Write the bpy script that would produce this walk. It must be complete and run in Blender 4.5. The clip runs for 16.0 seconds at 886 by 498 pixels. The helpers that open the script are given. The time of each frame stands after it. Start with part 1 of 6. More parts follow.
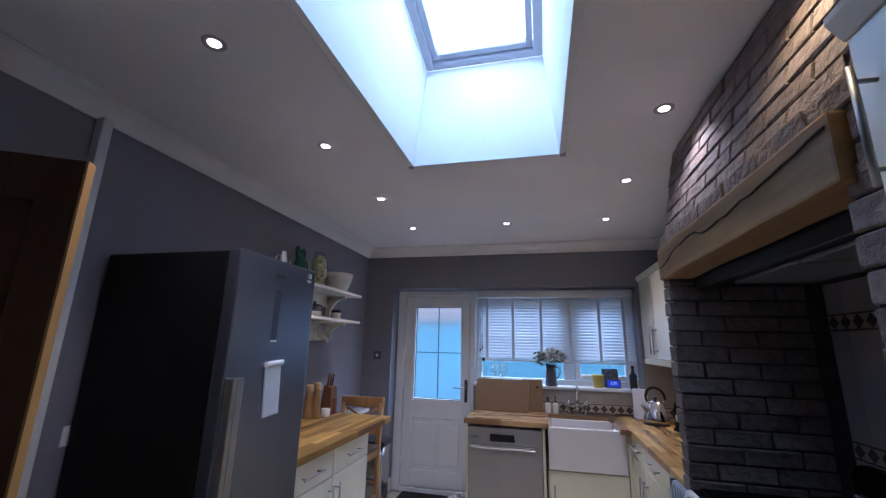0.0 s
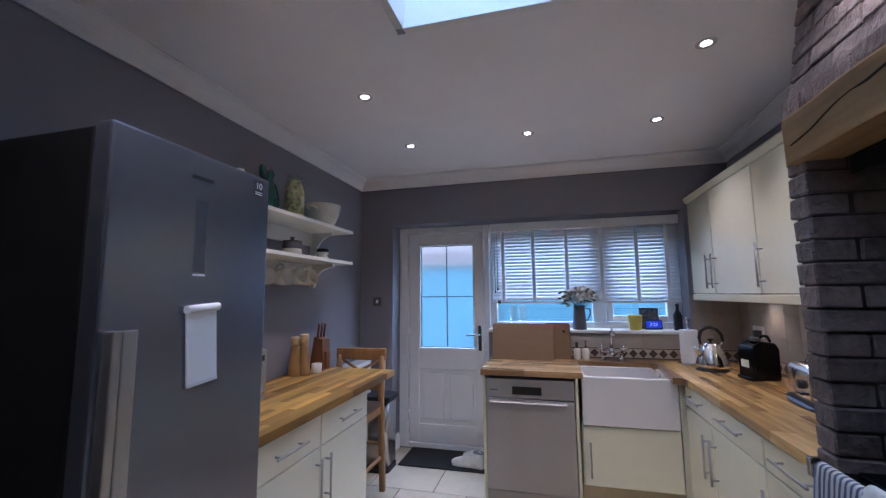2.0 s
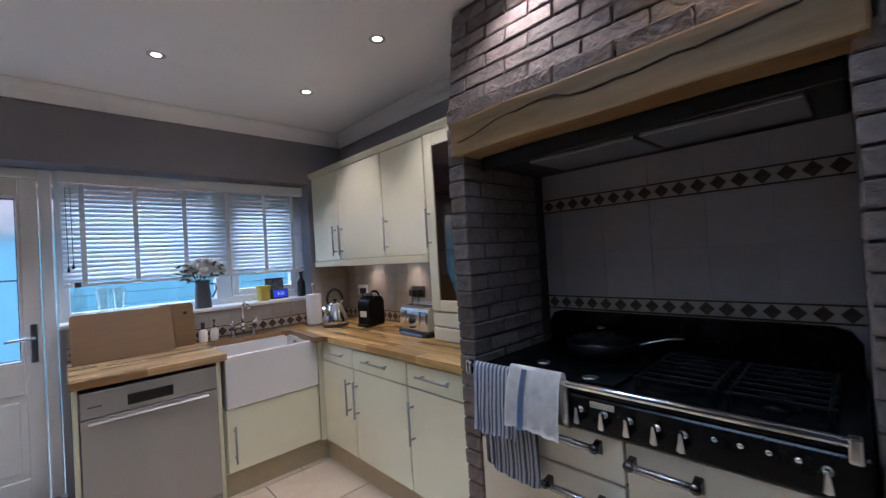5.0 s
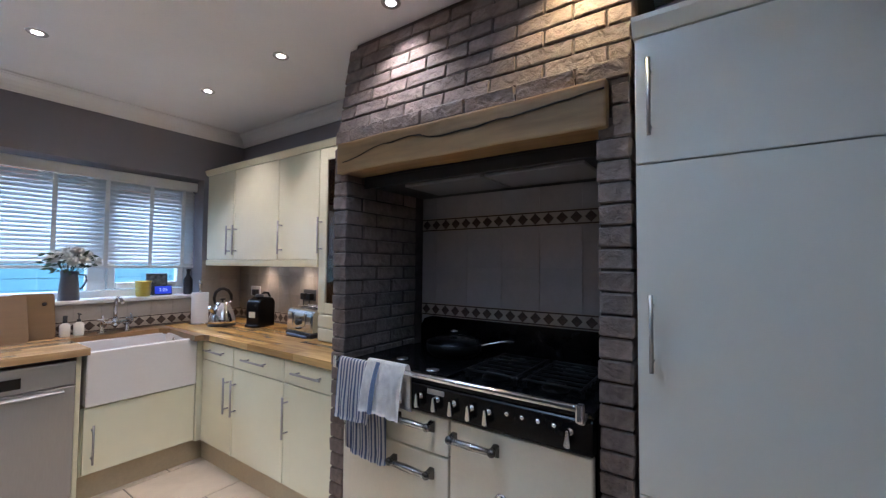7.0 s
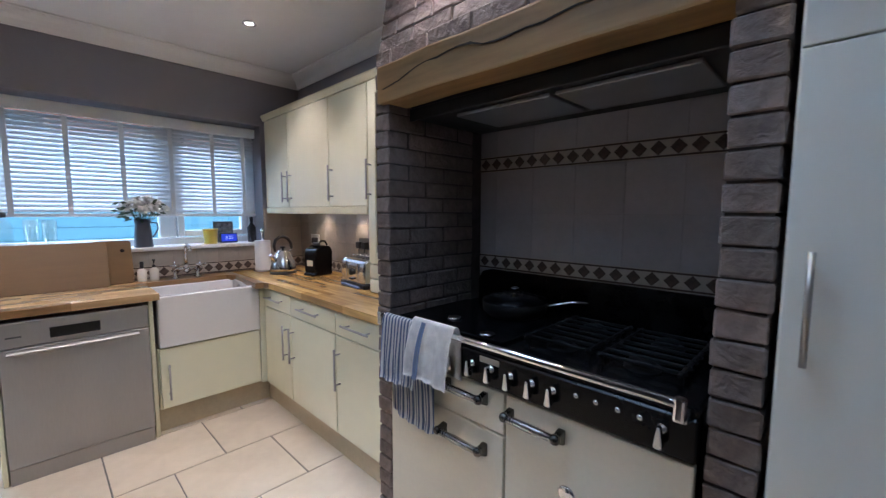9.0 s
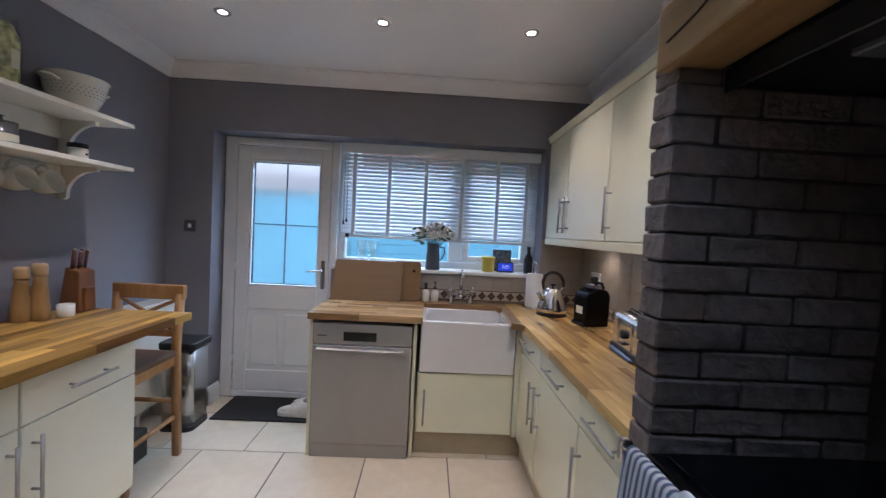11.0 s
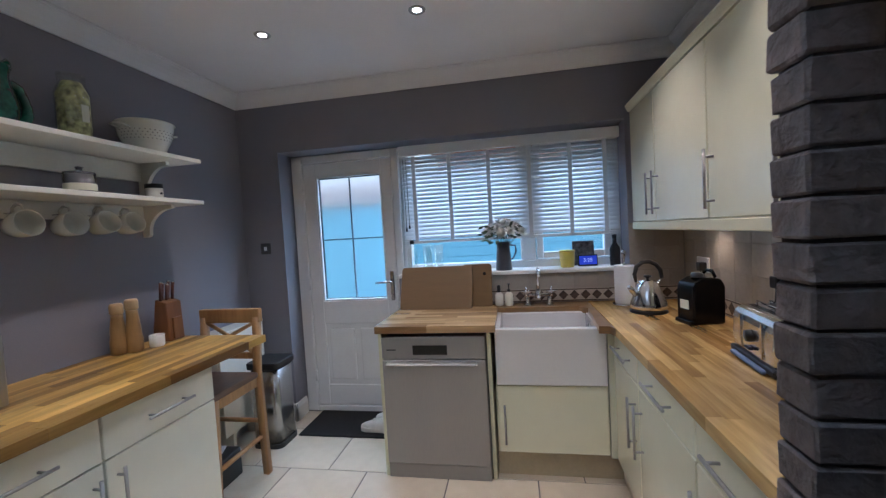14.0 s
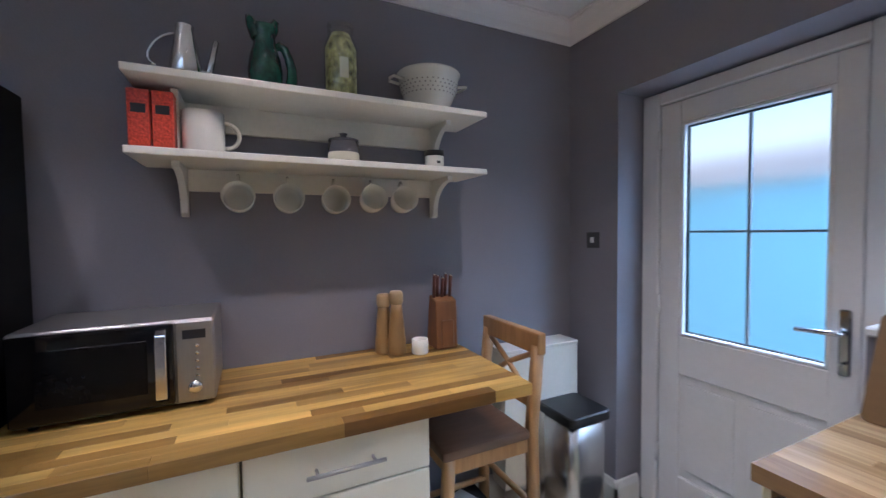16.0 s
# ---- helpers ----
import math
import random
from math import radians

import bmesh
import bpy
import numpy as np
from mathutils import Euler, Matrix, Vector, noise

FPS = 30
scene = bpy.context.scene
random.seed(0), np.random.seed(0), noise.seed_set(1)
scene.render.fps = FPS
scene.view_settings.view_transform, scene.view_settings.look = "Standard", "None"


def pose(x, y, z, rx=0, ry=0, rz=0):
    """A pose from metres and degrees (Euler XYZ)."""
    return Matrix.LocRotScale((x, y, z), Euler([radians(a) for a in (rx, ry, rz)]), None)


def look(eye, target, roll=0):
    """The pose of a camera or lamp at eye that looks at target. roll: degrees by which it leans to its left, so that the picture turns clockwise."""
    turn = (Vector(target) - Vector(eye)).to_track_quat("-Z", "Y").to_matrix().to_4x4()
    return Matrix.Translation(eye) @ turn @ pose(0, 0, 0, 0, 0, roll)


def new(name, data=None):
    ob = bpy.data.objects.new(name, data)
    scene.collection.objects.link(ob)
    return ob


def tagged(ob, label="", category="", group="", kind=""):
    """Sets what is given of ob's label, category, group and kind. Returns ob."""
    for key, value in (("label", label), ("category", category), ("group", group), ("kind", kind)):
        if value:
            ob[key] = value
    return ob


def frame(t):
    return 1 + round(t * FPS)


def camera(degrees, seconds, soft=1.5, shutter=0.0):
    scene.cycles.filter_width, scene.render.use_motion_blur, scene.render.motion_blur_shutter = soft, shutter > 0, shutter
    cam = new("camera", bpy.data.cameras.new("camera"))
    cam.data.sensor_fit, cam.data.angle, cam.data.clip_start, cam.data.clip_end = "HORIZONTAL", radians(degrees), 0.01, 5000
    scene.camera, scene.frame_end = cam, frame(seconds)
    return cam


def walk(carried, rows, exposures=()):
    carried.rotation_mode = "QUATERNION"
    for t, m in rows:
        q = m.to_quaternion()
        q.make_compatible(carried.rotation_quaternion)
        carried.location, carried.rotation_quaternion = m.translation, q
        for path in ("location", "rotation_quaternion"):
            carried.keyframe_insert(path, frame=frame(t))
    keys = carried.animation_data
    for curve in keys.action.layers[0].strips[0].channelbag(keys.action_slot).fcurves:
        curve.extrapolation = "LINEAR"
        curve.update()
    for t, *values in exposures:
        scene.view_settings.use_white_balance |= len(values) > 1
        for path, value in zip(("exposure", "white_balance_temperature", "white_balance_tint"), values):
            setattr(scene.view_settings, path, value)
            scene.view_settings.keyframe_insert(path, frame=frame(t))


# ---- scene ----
cam = camera(95.9, 16.0, soft=1.3, shutter=0.2)
PATH = [
    (0, (0.153, 0.055, 1.491), (-0.31, 1.944, 1.954), 1.3),
    (0.5, (0.119, 0.145, 1.456), (-0.343, 2.041, 1.893), 1.5),
    (1, (0.084, 0.269, 1.425), (-0.374, 2.187, 1.758), 0.8),
    (1.5, (0.019, 0.512, 1.415), (-0.523, 2.421, 1.664), 0.1),
    (2, (-0.021, 0.709, 1.424), (-0.517, 2.633, 1.648), -0.6),
    (2.5, (-0.196, 0.915, 1.438), (-0.38, 2.895, 1.654), -1.9),
    (3, (-0.347, 1.095, 1.419), (-0.308, 3.086, 1.604), -2.0),
    (3.5, (-0.352, 1.26, 1.414), (0.037, 3.215, 1.579), -4.3),
    (4, (-0.425, 1.225, 1.424), (0.339, 3.068, 1.558), -4.3),
    (4.5, (-0.498, 1.122, 1.389), (0.654, 2.756, 1.464), -4.5),
    (5, (-0.507, 0.967, 1.398), (0.876, 2.412, 1.427), -3.5),
    (5.2, (-0.479, 0.888, 1.373), (0.938, 2.299, 1.402), -3.5),
    (7.3, (-0.563, 0.636, 1.39), (1.093, 1.755, 1.458), 0.5),
    (7.5, (-0.549, 0.629, 1.395), (1.112, 1.742, 1.453), 0.3),
    (8, (-0.502, 0.628, 1.36), (1.162, 1.738, 1.393), -0.2),
    (8.2, (-0.471, 0.649, 1.345), (1.172, 1.789, 1.315), -0.6),
    (10.3, (0.029, 0.986, 1.429), (0.705, 2.86, 1.251), 2.6),
    (10.5, (0.074, 1.023, 1.41), (0.586, 2.952, 1.288), 1.9),
    (11, (0.206, 1.213, 1.412), (0.274, 3.21, 1.326), 3.0),
    (11.5, (0.25, 1.28, 1.428), (-0.02, 3.259, 1.335), 0.7),
    (12, (0.331, 1.219, 1.446), (-0.422, 3.07, 1.362), -1.4),
    (12.5, (0.399, 1.154, 1.443), (-0.563, 2.907, 1.381), -3.2),
    (13, (0.413, 1.181, 1.443), (-0.552, 2.932, 1.394), -3.2),
    (13.5, (0.379, 1.294, 1.452), (-0.212, 3.203, 1.394), -4.1),
    (14, (0.314, 1.441, 1.416), (-0.038, 3.408, 1.328), -3.3),
    (14.5, (0.295, 1.722, 1.392), (-0.052, 3.689, 1.285), -3.3),
    (15, (0.231, 2.028, 1.384), (-0.463, 3.899, 1.265), -2.5),
    (15.5, (0.088, 2.343, 1.416), (-1.293, 3.785, 1.297), 2.7),
    (16, (-0.012, 2.618, 1.41), (-1.815, 3.481, 1.327), -0.7),
]
walk(cam, [(t, look(eye, target, roll)) for t, eye, target, roll in PATH], exposures=((0.0, 0.23, 5250, 28), (1.0, 0.27, 5200, 26), (2.0, 0.33, 5350, 28), (2.5, 0.35, 5350, 28), (3.0, 0.35, 5600, 28), (3.5, 0.36, 5620, 26), (4.0, 0.37, 5500, 25), (5.0, 0.47, 5600, 23), (7.5, 0.85, 5730, 22), (8.2, 0.85, 5730, 22), (10.5, 0.53, 5700, 21), (11.5, 0.41, 5810, 23), (12.5, 0.45, 5560, 20), (13.5, 0.43, 5570, 19), (14.5, 0.25, 5630, 21), (15.0, 0.29, 5610, 24), (15.5, 0.29, 5600, 24), (16.0, 0.62, 5580, 24)))

# ---- world, sun and exposure ----
world = bpy.data.worlds.new("world")
scene.world = world
world.use_nodes = True
wn = world.node_tree.nodes
wl = world.node_tree.links
sky = wn.new("ShaderNodeTexSky")
sky.sky_type = "NISHITA"
sky.sun_disc = False
sky.sun_elevation = radians(38)
sky.sun_rotation = radians(200)
sky.air_density = 1.6
sky.dust_density = 1.0
wl.new(sky.outputs["Color"], wn["Background"].inputs["Color"])
wn["Background"].inputs["Strength"].default_value = 0.15
sun = new("sun", bpy.data.lights.new("sun", "SUN"))
sun.data.energy = 0.5
sun.data.angle = radians(20)
sun.data.color = (1.0, 0.93, 0.85)
sun.matrix_world = look((0, 0, 8), (1.2, 4.0, 5.0))
SPOT_WATTS = 19.8
DAY = (0.52, 0.79, 1.0)


# ---- materials ----
def mat(name, color, rough=0.5, metal=0.0, var=0.08, scale=6.0, fine=60.0, bump=0.0, spec=0.5, rnd=0.0, dark=None, stretch=(1, 1, 1), coat=0.0, hue=None, fine_mix=0.35, depth=0.01):
    """Painted or natural surface: colour varied at two scales, with grain relief and, by object, a random shade."""
    m = bpy.data.materials.new(name)
    m.use_nodes = True
    n, l = m.node_tree.nodes, m.node_tree.links
    b = n["Principled BSDF"]
    b.inputs["Roughness"].default_value = rough
    b.inputs["Metallic"].default_value = metal
    b.inputs["Specular IOR Level"].default_value = spec
    b.inputs["Coat Weight"].default_value = coat
    co = n.new("ShaderNodeTexCoord")
    mp = n.new("ShaderNodeMapping")
    mp.inputs["Scale"].default_value = stretch
    l.new(co.outputs["Object"], mp.inputs["Vector"])
    n1 = n.new("ShaderNodeTexNoise")
    n1.inputs["Scale"].default_value = scale
    n1.inputs["Detail"].default_value = 4
    n2 = n.new("ShaderNodeTexNoise")
    n2.inputs["Scale"].default_value = fine
    n2.inputs["Detail"].default_value = 5
    l.new(mp.outputs["Vector"], n1.inputs["Vector"])
    l.new(mp.outputs["Vector"], n2.inputs["Vector"])
    mx = n.new("ShaderNodeMix")
    mx.inputs[0].default_value = fine_mix
    l.new(n1.outputs["Fac"], mx.inputs[2])
    l.new(n2.outputs["Fac"], mx.inputs[3])
    ramp = n.new("ShaderNodeValToRGB")
    lo = [max(0.0, c * (1 - 2.2 * var)) for c in color]
    hi = [min(1.0, c * (1 + 2.2 * var)) for c in (hue or color)]
    ramp.color_ramp.elements[0].position, ramp.color_ramp.elements[1].position = 0.3, 0.7
    ramp.color_ramp.elements[0].color = (*lo, 1)
    ramp.color_ramp.elements[1].color = (*hi, 1)
    l.new(mx.outputs[0], ramp.inputs["Fac"])
    out = ramp.outputs["Color"]
    if rnd:
        info = n.new("ShaderNodeObjectInfo")
        mr = n.new("ShaderNodeMapRange")
        mr.inputs["To Min"].default_value, mr.inputs["To Max"].default_value = 1 - rnd, 1 + rnd
        l.new(info.outputs["Random"], mr.inputs["Value"])
        hs = n.new("ShaderNodeHueSaturation")
        l.new(mr.outputs["Result"], hs.inputs["Value"])
        l.new(out, hs.inputs["Color"])
        out = hs.outputs["Color"]
        if dark:
            pick = n.new("ShaderNodeMix")
            pick.data_type, pick.blend_type = "RGBA", "MULTIPLY"
            pick.inputs[0].default_value = 1.0
            tone = n.new("ShaderNodeValToRGB")
            tone.color_ramp.elements[0].color = (*dark, 1)
            tone.color_ramp.elements[1].color = (1.0, 1.0, 1.0, 1)
            tone.color_ramp.elements[1].position = 0.6
            l.new(info.outputs["Random"], tone.inputs["Fac"])
            l.new(out, pick.inputs[6])
            l.new(tone.outputs["Color"], pick.inputs[7])
            out = pick.outputs[2]
    l.new(out, b.inputs["Base Color"])
    rr = n.new("ShaderNodeMapRange")
    rr.inputs["To Min"].default_value, rr.inputs["To Max"].default_value = max(0.02, rough * 0.85), min(1, rough * 1.15)
    l.new(n1.outputs["Fac"], rr.inputs["Value"])
    l.new(rr.outputs["Result"], b.inputs["Roughness"])
    if bump:
        bp = n.new("ShaderNodeBump")
        bp.inputs["Strength"].default_value = bump
        bp.inputs["Distance"].default_value = depth
        l.new(mx.outputs[0], bp.inputs["Height"])
        l.new(bp.outputs["Normal"], b.inputs["Normal"])
    return m


def glow(name, color, strength):
    m = bpy.data.materials.new(name)
    m.use_nodes = True
    b = m.node_tree.nodes["Principled BSDF"]
    b.inputs["Base Color"].default_value = (*color, 1)
    b.inputs["Emission Color"].default_value = (*color, 1)
    b.inputs["Emission Strength"].default_value = strength
    return m


def glass(name, tint=(1, 1, 1), gloss=0.08):
    m = bpy.data.materials.new(name)
    m.use_nodes = True
    n, l = m.node_tree.nodes, m.node_tree.links
    t = n.new("ShaderNodeBsdfTransparent")
    t.inputs["Color"].default_value = (*tint, 1)
    g = n.new("ShaderNodeBsdfGlossy")
    g.inputs["Roughness"].default_value = 0.02
    mx = n.new("ShaderNodeMixShader")
    mx.inputs[0].default_value = gloss
    l.new(t.outputs[0], mx.inputs[1])
    l.new(g.outputs[0], mx.inputs[2])
    l.new(mx.outputs[0], n["Material Output"].inputs["Surface"])
    return m


def frosted(name):
    m = bpy.data.materials.new(name)
    m.use_nodes = True
    b = m.node_tree.nodes["Principled BSDF"]
    b.inputs["Base Color"].default_value = (0.95, 0.98, 1, 1)
    b.inputs["Transmission Weight"].default_value = 1.0
    b.inputs["Roughness"].default_value = 0.32
    b.inputs["IOR"].default_value = 1.15
    return m


def stripes(name, a, c, scale, axis):
    """Woven cloth with stripes that run down the towel."""
    m = mat(name, a, 0.9, var=0.05, fine=400, bump=0.4)
    n, l = m.node_tree.nodes, m.node_tree.links
    w = n.new("ShaderNodeTexWave")
    w.bands_direction = axis
    w.inputs["Scale"].default_value = scale
    w.inputs["Distortion"].default_value = 0.4
    co = n.new("ShaderNodeTexCoord")
    l.new(co.outputs["Object"], w.inputs["Vector"])
    r = n.new("ShaderNodeValToRGB")
    r.color_ramp.elements[0].position, r.color_ramp.elements[1].position = 0.50, 0.60
    r.color_ramp.elements[0].color, r.color_ramp.elements[1].color = (*a, 1), (*c, 1)
    l.new(w.outputs["Fac"], r.inputs["Fac"])
    l.new(r.outputs["Color"], n["Principled BSDF"].inputs["Base Color"])
    return m


M_WALL = mat("wall_paint", (0.240, 0.234, 0.268), 0.75, var=0.04, scale=2, fine=180, bump=0.06)
M_CEIL = mat("ceiling_paint", (0.86, 0.85, 0.86), 0.85, var=0.02, scale=2, fine=150, bump=0.05)
M_TRIM = mat("white_gloss_paint", (0.78, 0.78, 0.76), 0.35, var=0.02, scale=5, bump=0.02)
M_SHAFT = mat("shaft_paint", (0.82, 0.83, 0.83), 0.8, var=0.02, scale=2, fine=150, bump=0.04)
M_UPVC = mat("white_upvc", (0.80, 0.80, 0.80), 0.25, var=0.02, scale=3)
M_CREAM = mat("cream_gloss_front", (0.80, 0.775, 0.575), 0.12, var=0.015, scale=2, fine=12, coat=0.3)
M_CREAMW = mat("pale_cream_gloss", (0.80, 0.785, 0.655), 0.14, var=0.015, scale=2, fine=12, coat=0.3)
M_PALE = mat("ivory_white_gloss", (0.79, 0.775, 0.70), 0.16, var=0.015, scale=2, fine=12, coat=0.3)
M_CARC = mat("cream_carcass", (0.74, 0.705, 0.50), 0.4, var=0.02)
M_PLINTH = mat("plinth_laminate", (0.50, 0.41, 0.27), 0.4, var=0.05, scale=8)
M_IVORY = mat("ivory_enamel", (0.72, 0.68, 0.56), 0.15, var=0.02, scale=3)
M_SINK = mat("white_fireclay", (0.76, 0.735, 0.715), 0.1, var=0.015, scale=3, coat=0.4)
# white roof window frame; its shade against the bright sky is painted in as grey
M_ROOFWIN = mat("shaded_white_frame", (0.42, 0.42, 0.46), 0.4, var=0.03)
M_STEEL = mat("brushed_steel", (0.40, 0.39, 0.375), 0.42, 0.9, var=0.05, scale=4, fine=220, stretch=(1, 1, 0.08))
M_DW = mat("silver_paint_steel", (0.36, 0.35, 0.34), 0.36, 0.6, var=0.03, scale=3, fine=200, stretch=(1, 1, 0.1))
M_CHROME = mat("chrome", (0.75, 0.75, 0.76), 0.1, 1.0, var=0.02)
M_POLISH = mat("polished_steel", (0.76, 0.76, 0.76), 0.17, 1.0, var=0.03, scale=5)
M_GUN = mat("smoked_chrome", (0.40, 0.40, 0.41), 0.16, 1.0, var=0.05)
M_DARKST = mat("dark_polished_steel", (0.12, 0.115, 0.11), 0.22, 1.0, var=0.08)
M_BLACK = mat("black_enamel", (0.005, 0.005, 0.006), 0.22, var=0.1, scale=8, spec=0.2)
M_BLACKP = mat("black_plastic", (0.012, 0.012, 0.013), 0.4, var=0.1, scale=20, bump=0.03)
M_IRON = mat("cast_iron", (0.007, 0.007, 0.007), 0.6, var=0.15, fine=200, bump=0.2, spec=0.2)
M_FRIDGE = mat("fridge_steel", (0.19, 0.207, 0.252), 0.25, 0.75, var=0.03, scale=2, fine=260, stretch=(1, 1, 0.06))
M_FRSIDE = mat("fridge_side_dark", (0.007, 0.007, 0.008), 0.6, var=0.08, fine=200, bump=0.05, spec=0.25)
M_BRICK = mat("old_brick", (0.152, 0.113, 0.098), 0.8, var=0.13, scale=13, fine=38, bump=0.0, rnd=0.20, hue=(0.200, 0.155, 0.136), fine_mix=0.4)
bk_n, bk_l = M_BRICK.node_tree.nodes, M_BRICK.node_tree.links
bk_co = bk_n.new("ShaderNodeTexCoord")
bk_info = bk_n.new("ShaderNodeObjectInfo")
bk_add = bk_n.new("ShaderNodeVectorMath")
bk_mul = bk_n.new("ShaderNodeVectorMath")
bk_mul.operation = "SCALE"
bk_mul.inputs["Scale"].default_value = 9.0
bk_vec = bk_n.new("ShaderNodeCombineXYZ")
for axis_name in ("X", "Y", "Z"):
    bk_l.new(bk_info.outputs["Random"], bk_vec.inputs[axis_name])
bk_l.new(bk_vec.outputs["Vector"], bk_mul.inputs[0])
bk_l.new(bk_co.outputs["Object"], bk_add.inputs[0])
bk_l.new(bk_mul.outputs["Vector"], bk_add.inputs[1])
bk_tear = bk_n.new("ShaderNodeTexNoise")
bk_tear.inputs["Scale"].default_value = 24.0
bk_tear.inputs["Detail"].default_value = 5.0
bk_tear.inputs["Distortion"].default_value = 0.7
bk_l.new(bk_add.outputs["Vector"], bk_tear.inputs["Vector"])
bk_grit = bk_n.new("ShaderNodeTexNoise")
bk_grit.inputs["Scale"].default_value = 140.0
bk_l.new(bk_add.outputs["Vector"], bk_grit.inputs["Vector"])
bk_b1 = bk_n.new("ShaderNodeBump")
bk_b1.inputs["Strength"].default_value, bk_b1.inputs["Distance"].default_value = 0.7, 0.018
bk_b2 = bk_n.new("ShaderNodeBump")
bk_b2.inputs["Strength"].default_value, bk_b2.inputs["Distance"].default_value = 0.5, 0.004
bk_l.new(bk_tear.outputs["Fac"], bk_b1.inputs["Height"])
bk_l.new(bk_grit.outputs["Fac"], bk_b2.inputs["Height"])
bk_l.new(bk_b1.outputs["Normal"], bk_b2.inputs["Normal"])
bk_l.new(bk_b2.outputs["Normal"], bk_n["Principled BSDF"].inputs["Normal"])
M_MORTAR = mat("mortar_dark", (0.085, 0.070, 0.063), 0.95, var=0.2, scale=20, fine=150, bump=0.6)
M_BEAM = mat("oak_beam", (0.205, 0.112, 0.040), 0.6, var=0.2, scale=3, fine=30, bump=0.5, stretch=(1, 0.12, 1), hue=(0.285, 0.165, 0.064))
M_CRACK = mat("beam_crack", (0.02, 0.013, 0.008), 0.9, var=0.2)
M_STAVE = mat("oiled_stave", (0.42, 0.228, 0.048), 0.33, var=0.18, scale=7, fine=60, bump=0.06, rnd=0.15, dark=(0.36, 0.26, 0.18), stretch=(1, 0.08, 1), hue=(0.59, 0.37, 0.10))
M_STAVEE = mat("oiled_stave_pale", (0.37, 0.215, 0.066), 0.24, var=0.17, scale=7, fine=60, bump=0.06, rnd=0.14, dark=(0.55, 0.45, 0.34), stretch=(1, 0.08, 1), hue=(0.56, 0.365, 0.140))
M_STAVED = mat("damp_stave", (0.17, 0.095, 0.040), 0.3, var=0.18, scale=7, fine=60, bump=0.06, stretch=(0.08, 1, 1), hue=(0.24, 0.14, 0.06))
M_STAVEX = mat("oiled_stave_across", (0.33, 0.20, 0.088), 0.18, var=0.13, scale=7, fine=60, bump=0.06, rnd=0.10, dark=(0.70, 0.64, 0.58), stretch=(0.08, 1, 1), hue=(0.48, 0.32, 0.16))
M_TILE = mat("travertine_tile", (0.585, 0.49, 0.36), 0.3, var=0.035, scale=2.6, fine=14, bump=0.03, rnd=0.05, hue=(0.63, 0.54, 0.415))
M_GROUT = mat("floor_grout", (0.16, 0.143, 0.13), 0.9, var=0.1, fine=200, bump=0.2)
M_WTILE = mat("beige_wall_tile", (0.39, 0.355, 0.31), 0.25, var=0.05, scale=9, fine=60, bump=0.05, rnd=0.06)
M_GTILE = mat("grey_wall_tile", (0.43, 0.395, 0.40), 0.3, var=0.04, scale=9, fine=60, bump=0.05, rnd=0.05)
M_WGROUT = mat("wall_grout", (0.31, 0.275, 0.24), 0.9, var=0.08)
M_GGROUT = mat("pale_grey_grout", (0.40, 0.37, 0.37), 0.8, var=0.05)
M_BAND = mat("border_tile_cream", (0.47, 0.41, 0.34), 0.3, var=0.06, scale=20)
M_DIAM = mat("border_diamond_brown", (0.07, 0.045, 0.035), 0.3, var=0.2, scale=30)
M_FASCIA = mat("pale_roof_felt", (0.45, 0.38, 0.36), 0.8, var=0.08)
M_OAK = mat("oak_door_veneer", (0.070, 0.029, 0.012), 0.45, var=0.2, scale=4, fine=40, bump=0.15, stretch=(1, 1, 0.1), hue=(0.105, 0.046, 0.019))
# same oak as the leaf; light falling on its edge is put into this orange
M_OAKE = mat("oak_door_lit_edge", (0.42, 0.23, 0.07), 0.5, var=0.12, fine=40, stretch=(1, 1, 0.1))
M_CHAIR = mat("waxed_pine", (0.33, 0.165, 0.062), 0.4, var=0.14, scale=5, fine=50, bump=0.08, stretch=(1, 1, 0.15), hue=(0.40, 0.22, 0.09))
M_SEAT = mat("worn_seat_wood", (0.15, 0.088, 0.055), 0.5, var=0.15, scale=5, fine=50, bump=0.08, stretch=(1, 0.15, 1))
M_BAMBOO = mat("bamboo_board", (0.195, 0.114, 0.043), 0.45, var=0.06, scale=4, fine=60, bump=0.05, stretch=(0.1, 1, 1))
M_MILL = mat("acacia_mill", (0.33, 0.195, 0.075), 0.4, var=0.2, scale=6, fine=40, stretch=(1, 1, 0.15))
M_BLOCK = mat("walnut_block", (0.20, 0.085, 0.032), 0.4, var=0.15, scale=6, fine=40, stretch=(1, 1, 0.15))
M_WHITE = mat("white_ceramic", (0.80, 0.775, 0.69), 0.2, var=0.02, coat=0.2)
M_SHELF = mat("shelf_paint", (0.76, 0.74, 0.66), 0.4, var=0.03, scale=4, bump=0.03)
M_GREEN = mat("green_glaze", (0.006, 0.040, 0.028), 0.1, var=0.35, scale=14, coat=0.5, hue=(0.012, 0.085, 0.055))
M_PASTA = mat("dried_pasta", (0.42, 0.27, 0.08), 0.4, var=0.4, scale=38, fine=60, bump=0.8, hue=(0.72, 0.54, 0.24))
M_RED = mat("red_printed_tin", (0.60, 0.040, 0.018), 0.3, var=0.2, scale=120, fine=200, hue=(0.68, 0.085, 0.045))
M_HAFT = mat("red_brown_haft", (0.10, 0.032, 0.022), 0.35, var=0.12, scale=10)
M_HOLE = mat("enamel_hole", (0.30, 0.27, 0.22), 0.6, var=0.05)
M_PHOTO = mat("grey_photo", (0.13, 0.145, 0.17), 0.35, var=0.35, scale=30)
